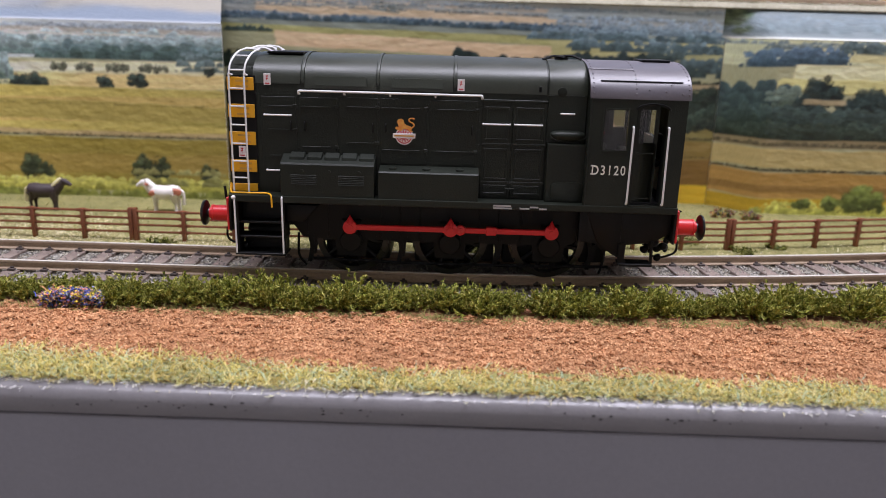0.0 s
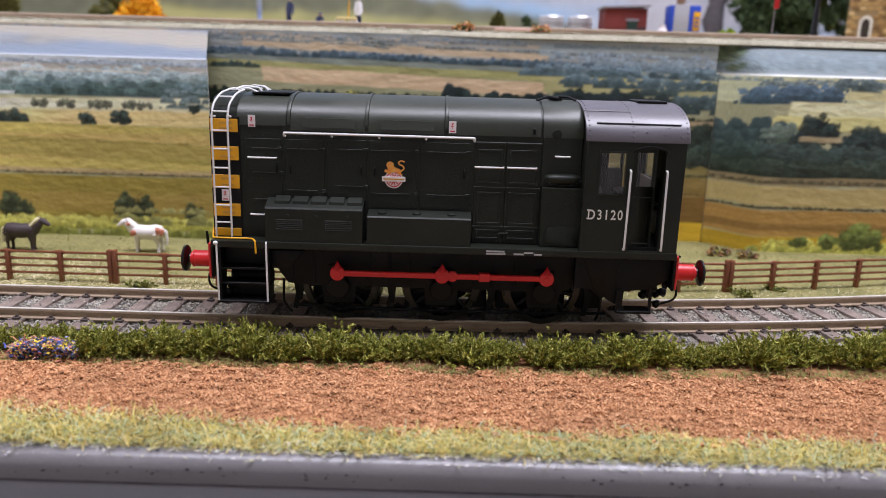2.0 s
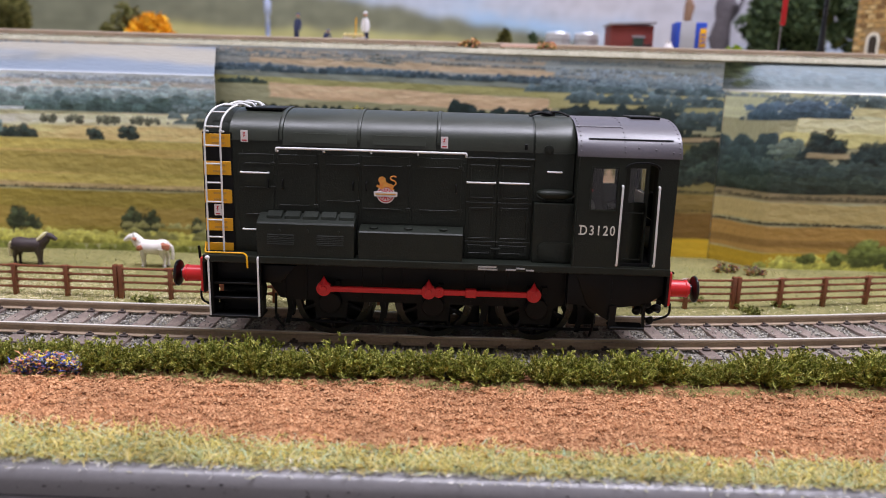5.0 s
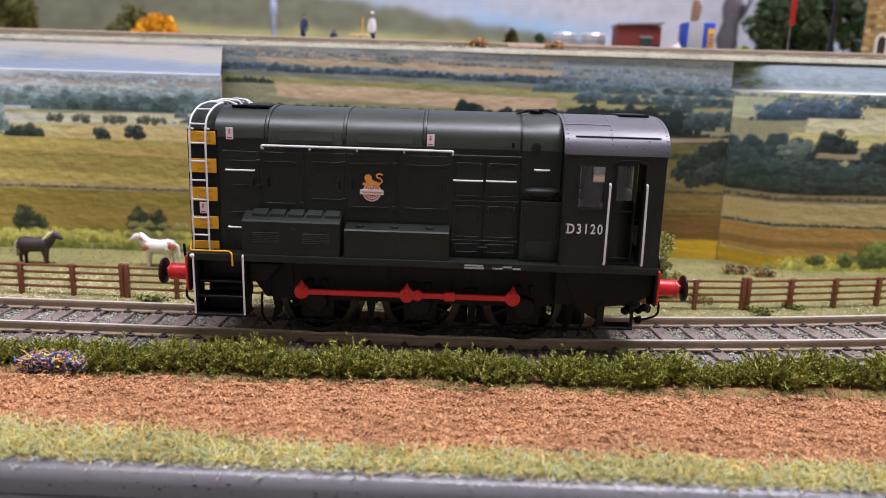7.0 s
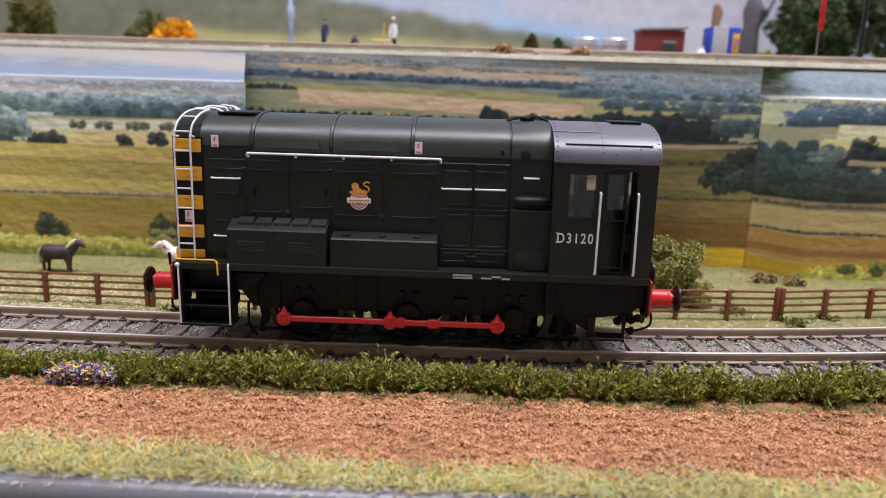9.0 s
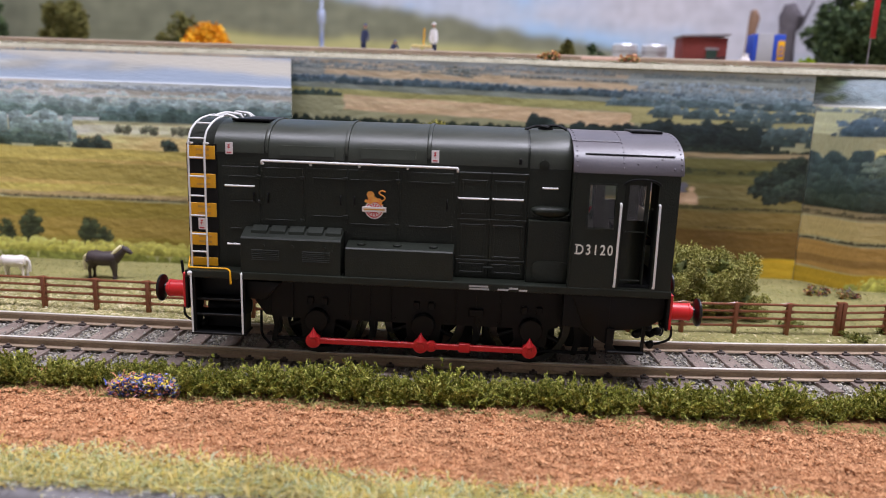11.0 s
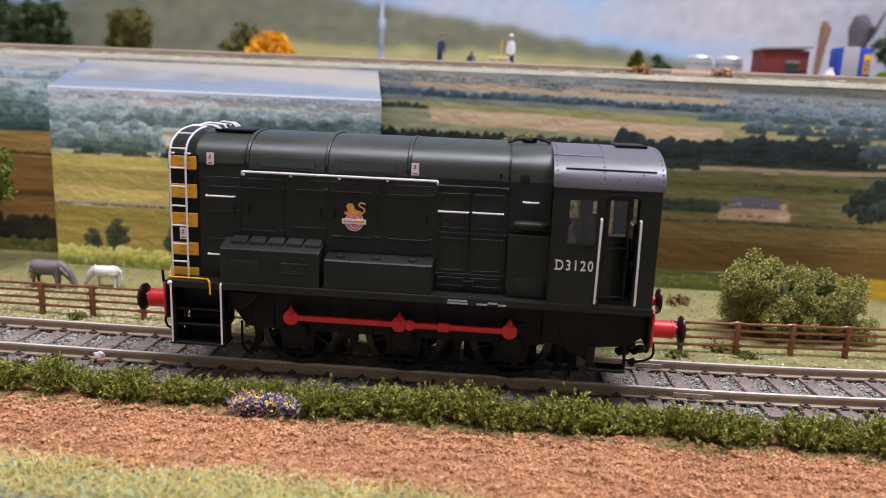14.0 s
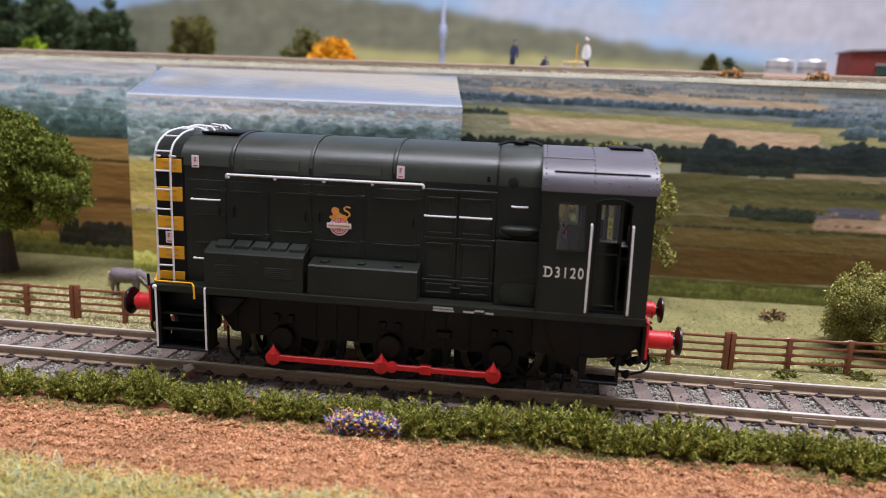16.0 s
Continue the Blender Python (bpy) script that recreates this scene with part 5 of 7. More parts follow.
bm = bmesh.new()
for x in (30.0, 39.2, 50.6):
    for k in range(11):
        a = math.radians(6 + 8.0 * k)
        p = arch(17.0, 43.8, 51.2, 90, 2.15)[6 + 8 * k]
        for sd in (1, -1):
            blob(bm, (x, sd * p[0], p[1]), (0.19, 0.19, 0.19), 0, 1)
for k in range(9):
    y = on_roof(49.4)
    blob(bm, (30.6 + k * 1.05, y, 49.4), (0.16, 0.16, 0.16), 0, 1)
for x, z in ((42.0, 45.6), (45.6, 45.3), (49.2, 44.8), (46.8, 46.6)):
    blob(bm, (x, on_roof(z), z), (0.2, 0.2, 0.2), 0, 1)
part("rivets", bm, M_cabroof, cab_roof, kind="stuff")
part("roof_rib", boxed(31.6, 49.4, on_roof(47.2) - 0.28, on_roof(47.2) + 0.3, 47.1, 47.36, 0.08, 1), M_black, cab_roof, "dark rain strip")
part("roof_edge_strip", boxed(29.3, 39.2, on_roof(49.5) - 0.25, on_roof(49.5) + 0.2, 49.35, 49.6, 0.05, 1), M_cabroof, cab_roof)
part("roof_hatch", boxed(42.6, 49.2, -4.5, 4.5, 51.0, 51.6, 0.25), M_black, cab_roof, "flat dark roof hatch")
# inside the cab
part("cab_floor", boxed(30.3, 50.1, -15.9, 15.9, 19.8, 20.6), M_black, loco)
part("control_desk", prism(bmesh.new(), [(30.5, 20.6), (35.4, 20.6), (35.4, 32.2), (33.6, 34.0), (30.5, 34.4)], "y", -8, 9, 0.2), M_desk, loco, "grey control desk")
bm = bmesh.new()
for i in range(8):
    lathe(bm, [(0, 0), (0.5, 0), (0.5, 0.4), (0, 0.4)], (31.4 + (i % 2) * 0.9, -7 + i * 1.9, 34.3), "z", 10)
    tube(bm, [(33.2, -7 + i * 2, 34.0), (33.6, -7 + i * 2, 35.4)], 0.2, 6)
part("controls", bm, M_black, loco)
part("brake_handle", tube(bmesh.new(), [(34.4, -4, 33.2), (35.0, -5.5, 35.0)], 0.3, 8), M_red, loco)
M_lining = mat("cab_lining", lin(232, 222, 196), 0.6, amount=0.08)
part("cab_lining", wall_y(15.7, 15.95, (30.4, 32.8, 38.2, 39.9, 46.6, 50.0), (20.7, 32.3, 41.2, 42.2, 43.5), ((32.8, 38.2, 32.3, 41.2), (39.9, 46.6, 20.0, 42.2))), M_green, loco, "dark inner cab wall")
for x0, x1, z0, z1 in ((32.6, 38.4, 32.1, 41.4), (40.6, 45.0, 33.5, 41.4)):
    part("inner_window_frame", wall_y(15.3, 15.68, (x0, x0 + 0.55, x1 - 0.55, x1), (z0, z0 + 0.55, z1 - 0.55, z1), ((x0 + 0.55, x1 - 0.55, z0 + 0.55, z1 - 0.55),)), M_lining, loco, "cream inner window frame")
part("cab_lining", boxed(30.35, 30.5, -15.6, 15.6, 36.3, 45.0), M_lining, loco)
part("cab_lining", boxed(49.9, 50.08, -15.6, 15.6, 20.7, 32.8), M_lining, loco)
part("window_post", boxed(35.4, 36.0, 14.9, 15.6, 20.7, 42.0, 0.1, 1), M_lining, loco)
part("window_post", boxed(38.9, 41.4, 14.6, 15.6, 20.7, 42.0, 0.1, 1), M_black, loco)
part("cab_locker", boxed(43.0, 49.6, 8.0, 15.6, 20.6, 28.5, 0.3), M_black, loco)
part("locker_top", boxed(42.8, 49.8, 7.8, 15.6, 28.6, 29.2, 0.15, 1), M_desk, loco)
part("waste_cloth", blob(bmesh.new(), (44.6, 7.7, 26.6), (0.9, 0.5, 0.6), 0.4, 2, 5), M_red, loco)
part("seat", boxed(44.8, 48.4, -8, -3.5, 27.5, 29.0, 0.5), M_black, loco)
part("seat_back", boxed(48.0, 49.0, -8, -3.5, 29.0, 35.0, 0.4), M_black, loco)
part("seat_post", lathe(bmesh.new(), [(0, 20.6), (0.7, 20.6), (0.7, 27.5), (0, 27.5)], (46.5, -5.7, 0), "z", 10), M_black, loco)

# running number on the cab side
cu = bpy.data.curves.new("number", "FONT")
cu.body, cu.size, cu.extrude = "D3120", 2.98 * K, 0.05 * K
cu.offset, cu.space_character = 0.035 * K, 1.28
tmp = new("number", cu)
bpy.context.view_layer.update()
me = bpy.data.meshes.new_from_object(tmp.evaluated_get(bpy.context.evaluated_depsgraph_get()))
bpy.data.objects.remove(tmp)
me.materials.clear()
me.materials.append(M_letter)
num = new("running_number", me)
num.parent = loco
num.matrix_basis = Matrix.Translation((30.75 * K, -16.86 * K, 26.85 * K)) @ Matrix.Rotation(radians(90), 4, "X") @ Matrix.Diagonal((0.775, 1.0, 1.0, 1.0))
tagged(num, "cream painted running number D3120")
bm = bmesh.new()
for z in (26.87, 28.72):
    box(bm, 30.62, 31.15, -16.91, -16.81, z, z + 0.24)
part("number_serif", bm, M_letter, loco)

# frames, wheels and rods
for sd in (-1, 1):
    y0, y1 = sorted((sd * 10.6, sd * 11.4))
    pr = [(-37.5, 18.2), (-37.5, 12.5), (-35.0, 9.0), (-29.5, 8.6)]
    for ax in AXLES:
        pr += [(ax - 3.9, 8.6), (ax - 3.4, 4.6), (ax + 3.4, 4.6), (ax + 3.9, 8.6)]
    pr += [(29.0, 9.2), (29.6, 10.4), (33.0, 10.6), (36.0, 9.0), (38.5, 8.6), (43.5, 10.2), (46.0, 11.0), (48.5, 12.6), (50.4, 13.0), (50.4, 18.2)]
    fr_ = part("frame_plate", prism(bmesh.new(), pr, "y", y0, y1), M_black, loco, "black outside frame plate")
    for ax in AXLES:
        for dx in (-2.2, 1.0):
            part("horn_block", boxed(ax + dx, ax + dx + 1.3, sd * 11.7 - 0.4, sd * 11.7 + 0.4, 12.0, 13.6, 0.12, 1), M_black, fr_)
        part("spring", prism(bmesh.new(), [(ax - 6.5, 14.6), (ax, 13.8), (ax + 6.5, 14.6), (ax + 6.5, 15.4), (ax, 16.2), (ax - 6.5, 15.4)], "y", min(sd * 9.4, sd * 10.4), max(sd * 9.4, sd * 10.4)), M_black, fr_)
    for x in (-34, -29, -16.5, -12, -7.4, 6.8, 11.3, 16.5, 29.6):
        part("frame_rib", boxed(x - 0.2, x + 0.2, sd * 11.55 - 0.2, sd * 11.55 + 0.2, 9.0, 18.0, 0.06, 1), M_black, fr_)
    bm = bmesh.new()
    for k in range(46):
        x = -36 + k * 1.85
        blob(bm, (x, sd * 11.42, 17.2 if k % 2 else 9.6 if not any(abs(x - a) < 4.2 for a in AXLES) else 10.4), (0.17, 0.14, 0.17), 0, 1)
    part("rivets", bm, M_black, fr_, kind="stuff")
    part("gear_box", boxed(9.6, 12.8, sd * 11.9 - 0.5, sd * 11.9 + 0.5, 11.0, 12.6, 0.15, 1), M_black, fr_)
    # brake rods and hangers low between the wheels
    part("brake_rod", tube(bmesh.new(), [(-33, sd * 9.6, 3.2), (-12, sd * 9.6, 2.7), (12, sd * 9.6, 2.7), (38, sd * 9.6, 3.2)], 0.35, 6), M_black, loco)
    for x in (-34.0, -12.5, 10.6, 33.0):
        part("brake_hanger", prism(bmesh.new(), [(x - 0.6, 10.5), (x + 0.6, 10.5), (x + 1.4, 6.0), (x + 0.5, 2.2), (x - 0.5, 2.2), (x + 0.2, 6.0)], "y", min(sd * 8.2, sd * 9.2), max(sd * 8.2, sd * 9.2)), M_black, loco)
        part("brake_shoe", prism(bmesh.new(), [(x + 0.4, 8.0), (x + 2.0, 8.6), (x + 1.4, 4.0), (x + 0.4, 4.2)], "y", min(sd * 7.2, sd * 9.0), max(sd * 7.2, sd * 9.0)), M_black, loco)
    part("sand_pipe", tube(bmesh.new(), bent([(-36.0, sd * 11.5, 10), (-36.4, sd * 10.5, 4), (-34.8, sd * 9.2, 1.4)], 1.5), 0.3, 6), M_black, loco)
    part("sand_pipe", tube(bmesh.new(), bent([(36.2, sd * 11.5, 10), (36.4, sd * 10.5, 4), (36.0, sd * 9.2, 1.4)], 1.5), 0.3, 6), M_black, loco)
    part("footplate_bracket", prism(bmesh.new(), [(-38.0, 17.4), (-30.5, 17.4), (-32.5, 15.4), (-34.0, 13.5), (-38.0, 13.5)], "y", min(sd * 11.4, sd * 15.0), max(sd * 11.4, sd * 15.0), 0.15), M_black, loco)
    # front steps: side sheets, treads, a back sheet and white grab rails
    st = part("front_step", boxed(-49.4, -38.0, sd * 12.4 - 0.3, sd * 12.4 + 0.3, 12.6, 18.2, 0.1, 1), M_black, loco, "black front steps")
    for x in (-49.0, -38.4):
        part("step_side", boxed(x - 0.35, x + 0.35, min(sd * 12.4, sd * 16.6), max(sd * 12.4, sd * 16.6), 5.9, 18.2, 0.1, 1), M_black, st)
    for z, yy in ((5.7, 17.2), (9.6, 16.2), (13.0, 16.0)):
        part("step_tread", boxed(-49.6, -37.9, min(sd * 11.8, sd * yy), max(sd * 11.8, sd * yy), z, z + 0.55, 0.1, 1), M_black, st)
    part("step_riser", boxed(-48.6, -38.8, sd * 12.2 - 0.2, sd * 12.2 + 0.2, 6.2, 9.6), M_black, st)
    for x, top in ((-49.3, 19.4), (-38.5, 19.6)):
        part("step_handrail", tube(bmesh.new(), bent([(x, sd * 16.0, top), (x, sd * 17.2, top - 0.1), (x + 0.1, sd * 17.2, 6.2)], 0.4), 0.22, 8), M_white, loco, "white step handrail")
        if x < -40:
            part("handrail_knob", blob(bmesh.new(), (x - 0.2, sd * 17.1, top - 0.2), (0.55, 0.45, 0.5), 0.1, 2), M_white, loco)
    part("air_tank", lathe(bmesh.new(), [(0, -48.5), (1.4, -48.2), (1.9, -47.4), (1.9, -39.6), (1.4, -38.9), (0, -38.6)], (0, sd * 9.4, 10.2), "x", 20), M_black, loco)
    # rear steps: a hanging stirrup, and the tapered tank in front of it
    part("valance", prism(bmesh.new(), [(29.4, 18.2), (50.4, 18.2), (50.4, 13.4), (46.6, 10.9), (40.2, 10.4), (38.6, 9.0), (35.4, 8.6), (33.2, 10.6), (29.4, 10.8)], "y", min(sd * 13.2, sd * 15.0), max(sd * 13.2, sd * 15.0), 0.12), M_black, loco, "black valance below the cab")
    part("rear_step", prism(bmesh.new(), [(38.8, 10.8), (38.8, 5.5), (46.7, 5.5), (46.7, 11.4), (46.1, 11.4), (46.1, 6.2), (41.0, 6.2), (40.2, 7.2), (40.4, 10.8)], "y", sd * 15.4 - 0.3, sd * 15.4 + 0.3), M_black, loco, "black stirrup step")
    part("rear_tread", boxed(39.0, 46.6, min(sd * 12.5, sd * 16.6), max(sd * 12.5, sd * 16.6), 5.6, 6.2, 0.1, 1), M_black, loco)
    part("side_tank", prism(bmesh.new(), [(30.8, 18.2), (39.2, 18.2), (39.2, 7.0), (37.0, 8.2), (33.6, 10.8)], "y", min(sd * 11.5, sd * 15.2), max(sd * 11.5, sd * 15.2), 0.3), M_black, loco, "black tapered side tank")
part("inner_frame", boxed(-37, 50, -5.2, 5.2, 8.8, 18.2), M_black, loco)
for x0, x1, z in ((-30.5, -14.8, 2.4), (-8.8, 3.8, 2.2), (7.4, 10.6, 2.6), (12.8, 29.0, 2.4), (31.5, 38.0, 3.0)):
    part("gear_case", boxed(x0, x1, -6.0, 6.0, z, 9.2, 0.5), M_black, loco)

# buffer beams, buffers, couplings and hoses
for xb, sx in ((-50.9, -1), (51.2, 1)):
    xi, xo = sorted((xb, xb + sx * 0.55))
    bt = part("buffer_beam", boxed(xi, xo, -16.2, 16.2, 11.3, 18.9, 0.12, 1), M_red, loco, "red buffer beam")
    xi, xo = sorted((xb - sx * 0.6, xb - sx * 0.02))
    part("beam_stiffener", boxed(xi, xo, -16.4, 16.4, 11.1, 18.2, 0.12, 1), M_black, loco)
    for sd in (-1, 1):
        prof = [(0, 0.5), (2.05, 0.5), (2.05, 0.95), (1.85, 1.1), (1.85, 4.9), (1.95, 5.0), (1.95, 5.4), (1.6, 5.5), (1.35, 5.6), (1.35, 5.9), (0, 5.9)]
        bs = part("buffer", lathe(bmesh.new(), [(r, sx * h) for r, h in prof], (xb, sd * 11.4, 14.1), "x", 28), M_red, loco, "red buffer stock")
        part("buffer_head", lathe(bmesh.new(), [(0, sx * 5.7), (1.0, sx * 5.7), (1.1, sx * 6.3), (2.85, sx * 6.8), (3.0, sx * 7.0), (2.95, sx * 7.35), (2.2, sx * 7.65), (0, sx * 7.8)], (xb, sd * 11.4, 14.1), "x", 32), M_gloss, bs, "gloss black buffer head")
    bm = bmesh.new()
    tube(bm, bent([(xb, 0, 13.5), (xb + sx * 3, 0, 13.5), (xb + sx * 3.8, 0, 11.5), (xb + sx * 2.6, 0, 10.6)], 0.8), 0.6, 8)
    for k in range(3):
        blob(bm, (xb + sx * 2.9, 0, 9.6 - k * 1.9), (0.7, 0.35, 1.2), 0, 2)
    part("coupling", bm, M_black, loco, "black hook and links")
    bm = bmesh.new()
    for y in (-6.5, 5.2, -13.6):
        tube(bm, bent([(xb - sx * 0.8, y, 12.2), (xb + sx * 1.3, y, 11.8), (xb + sx * 1.6, y, 8.4), (xb - sx * 2.2, y + 0.4, 6.9), (xb - sx * 4.5, y + 0.4, 7.6)], 1.6), 0.26, 6)
        blob(bm, (xb - sx * 2.8, y, 7.2), (0.9, 0.9, 0.9), 0.3, 2)
    part("brake_hose", bm, M_black, loco, "black brake hoses")
    part("lamp_iron", tube(bmesh.new(), [(xb + sx * 0.7, -15.4, 18.6), (xb + sx * 0.9, -15.4, 21.4 if sx < 0 else 18.9)], 0.32, 6), M_black, loco)
bm = bmesh.new()
for k in range(5):
    blob(bm, (46.8 + k * 1.1, -8 + (k % 2), 7.6 + (k % 3) * 0.8), (1.1, 0.9, 1.0), 0.3, 2, k)
part("pipe_fittings", bm, M_black, loco)

# wheelsets and rods, which turn
WHEELS, RODS = [], []
SPOKES = 11
for ax in AXLES:
    hub = new("wheelset")
    hub.empty_display_size = 0.004
    hub.parent = loco
    hub.location = (ax * K, 0, AXLE_Z * K)
    WHEELS.append((hub, ax))
    part("axle", lathe(bmesh.new(), [(0, -13.2), (1.1, -13.2), (1.1, 13.2), (0, 13.2)], (0, 0, 0), "y", 16), M_black, hub)
    for sd in (-1, 1):
        p = [(7.3, 7.2), (8.6, 7.2), (8.6, 9.2), (7.3, 9.2), (7.3, 7.2)]
        part("tyre", lathe(bmesh.new(), [(r, sd * h) for r, h in p], (0, 0, 0), "y", 48), M_gloss, hub)
        p = [(8.5, 7.2), (9.2, 7.2), (9.2, 6.7), (8.5, 6.7), (8.5, 7.2)]
        part("flange", lathe(bmesh.new(), [(r, sd * h) for r, h in p], (0, 0, 0), "y", 48), M_gloss, hub)
        bm = bmesh.new()
        for k in range(SPOKES):
            a = 2 * math.pi * k / SPOKES
            tube(bm, [(1.6 * math.cos(a), sd * 8.4, 1.6 * math.sin(a)), (7.4 * math.cos(a), sd * 8.4, 7.4 * math.sin(a))], [0.75, 0.55], 6)
        lathe(bm, [(0, sd * 7.2), (2.2, sd * 7.2), (2.2, sd * 9.4), (0, sd * 9.4)], (0, 0, 0), "y", 20)
        part("spokes", bm, M_black, hub)
        # outside crank with its round boss, and the crank pin
        part("crank_boss", lathe(bmesh.new(), [(0, sd * 11.2), (2.55, sd * 11.2), (2.55, sd * 13.0), (2.3, sd * 13.25), (0, sd * 13.25)], (0, 0, 0), "y", 28), M_black, hub)
        pr = [(-1.9, -1.7), (CRANK, -1.3), (CRANK + 1.1, -0.6), (CRANK + 1.1, 0.6), (CRANK, 1.3), (-1.9, 1.7)]
        part("crank", prism(bmesh.new(), pr, "y", min(sd * 12.2, sd * 13.1), max(sd * 12.2, sd * 13.1), 0.1), M_black, hub)
        part("crank_pin", lathe(bmesh.new(), [(0, sd * 13.0), (0.8, sd * 13.0), (0.8, sd * 14.2), (0, sd * 14.2)], (CRANK, 0, 0), "y", 12), M_black, hub)


def rod_piece(name, x0, x1, joint, sd):
    """A side rod from pin to pin: a fluted bar, bosses and oil cups."""
    y0, y1 = sorted((sd * 14.0, sd * 15.2))
    holder = part(name, boxed(x0 + 1.2, x1 - (0.4 if joint else 1.2), y0 + 0.15, y1 - 0.15, -0.62, 0.62, 0.15, 1), M_red, loco, "bright red side rod")
    return holder, y0, y1


for sd in (-1, 1):
    xa, xb_, xc = AXLES
    r1, y0, y1 = rod_piece("side_rod", xa, xb_, False, sd)
    for x in (xa, xb_):
        part("rod_boss", lathe(bmesh.new(), [(0, y0), (1.45, y0), (1.65, y0 + 0.15), (1.65, y1 - 0.15), (1.45, y1), (0, y1)], (x, 0, 0), "y", 24), M_red, r1)
        part("oil_cup", lathe(bmesh.new(), [(0, 3.0), (0.28, 2.35), (0.36, 2.3), (0.8, 1.5), (1.1, 1.0), (0, 0.9)], (x, (y0 + y1) / 2, 0), "z", 12), M_red, r1)
        part("pin_cap", lathe(bmesh.new(), [(0.75, sd * 15.2), (0.7, sd * 15.4), (0, sd * 15.45)], (x, 0, 0), "y", 16), M_red, r1)
    RODS.append(r1)
    r2, y0, y1 = rod_piece("side_rod", xb_ + 1.6, xc, False, sd)
    for x, r in ((xb_ + 2.3, 1.2), (xc, 1.65)):
        part("rod_boss", lathe(bmesh.new(), [(0, y0), (r - 0.2, y0), (r, y0 + 0.15), (r, y1 - 0.15), (r - 0.2, y1), (0, y1)], (x, 0, 0), "y", 24), M_red, r2)
        part("pin_cap", lathe(bmesh.new(), [(0.6, sd * 15.2), (0.55, sd * 15.4), (0, sd * 15.45)], (x, 0, 0), "y", 16), M_red, r2)
    part("oil_cup", lathe(bmesh.new(), [(0, 3.0), (0.28, 2.35), (0.36, 2.3), (0.8, 1.5), (1.1, 1.0), (0, 0.9)], (xc, (y0 + y1) / 2, 0), "z", 12), M_red, r2)
    part("rod_clamp", boxed(xb_ + 8.2, xb_ + 10.6, y0 - 0.05, y1 + 0.05, -0.95, 0.95, 0.12, 1), M_red, r2)
    RODS.append(r2)

# ---------------------------------------------------------------- plants


def leaves(centres, radii, along, seed, slim=0.5):
    """Small folded leaves: two triangles each, the long axis lying along the given directions."""
    g = np.random.default_rng(seed)
    n = len(centres)
    d = along / np.linalg.norm(along, axis=1)[:, None]
    w = np.cross(d, g.normal(size=(n, 3)))
    w /= np.linalg.norm(w, axis=1)[:, None]
    up = np.cross(w, d)
    r = radii[:, None]
    v = np.stack([centres - d * r, centres + w * r * slim + up * r * 0.25, centres + d * r, centres - w * r * slim + up * r * 0.25], 1)
    f = np.array([(0, 1, 2), (0, 2, 3)])[None] + (np.arange(n) * 4)[:, None, None]
    return v.reshape(-1, 3), f.reshape(-1, 3)


def leaf_cloud(name, centres, radii, material, parent, seed, squash=0.7, label=""):
    V, F = scatter(len(centres), np.asarray(centres), np.asarray(radii), seed, squash, 0.4)
    return sheet(name, V, F, material, parent, label, angle=10)


def hedge_clump(seed):
    """A ragged mossy tuft: sprigs that fan up and out from the root, feathered with tiny leaves."""
    g = np.random.default_rng(seed)
    C, R, D = [], [], []
    for _ in range(150):
        d = np.array([g.normal(0, 0.62), g.normal(0, 0.5), g.uniform(0.45, 1.2)])
        d /= np.linalg.norm(d)
        ox, oy = g.normal(0, 1.5), g.normal(0, 0.9)
        ln = g.uniform(3.6, 7.0) * (0.75 + 0.25 * d[2])
        for k in range(6):
            t = 0.3 + 0.7 * (k + g.random()) / 6
            q = np.array([ox, oy, 0]) + d * ln * t
            # a side twig with its own leaves
            side = g.normal(0, 0.8, 3) + d * 1.1
            side /= np.linalg.norm(side)
            tw = g.uniform(0.5, 1.4) * (1.15 - 0.4 * t)
            for m in range(9):
                p = q + side * tw * (m + g.random()) / 9 + g.normal(0, 0.12, 3)
                C.append(np.maximum(p, (-99, -99, 0.05)))
                R.append(g.uniform(0.22, 0.48))
                D.append(side + d * 0.5 + g.normal(0, 0.45, 3))
    return np.array(C), np.array(R), np.array(D)


proto = []
for s in range(6):
    t = thing("hedge_bush", "low mid-green bush with fine ragged foliage beside the track", "bush", group="hedge along the track")
    C, R, D = hedge_clump(100 + s)
    V, F = leaves(C, R, D, 200 + s, 0.42)
    sheet("foliage", V, F, M_hedge, t, angle=10)
    bm = bmesh.new()
    for k in range(7):
        a = 2 * math.pi * k / 7
        tube(bm, [(math.cos(a) * 1.2, math.sin(a) * 0.8, 0), (math.cos(a) * 3.0, math.sin(a) * 1.8, 3.4)], [0.2, 0.1], 5)
    part("stem_cluster", bm, M_bark, t)
    proto.append(t)
hx, i = -262.0, 0
g = np.random.default_rng(8)
while hx < 215:
    y = -23.4 + bend(hx) * 0.85 + g.normal() * 0.8
    near_flowers = -92 < hx < -75
    m = Matrix.Translation((hx * K, (y + (2.6 if near_flowers else 0)) * K, (-4.7) * K)) @ Matrix.Rotation(g.uniform(-0.5, 0.5) + (math.pi if g.random() < 0.5 else 0), 4, "Z") @ Matrix.Scale(g.uniform(0.76, 1.2) * (0.75 if near_flowers else 1), 4)
    if i < len(proto):
        proto[i].matrix_basis = m
    else:
        copy_thing(proto[i % len(proto)], m @ Matrix.Identity(4)).scale = m.to_scale()
    hx += g.uniform(6.4, 10.4)
    i += 1

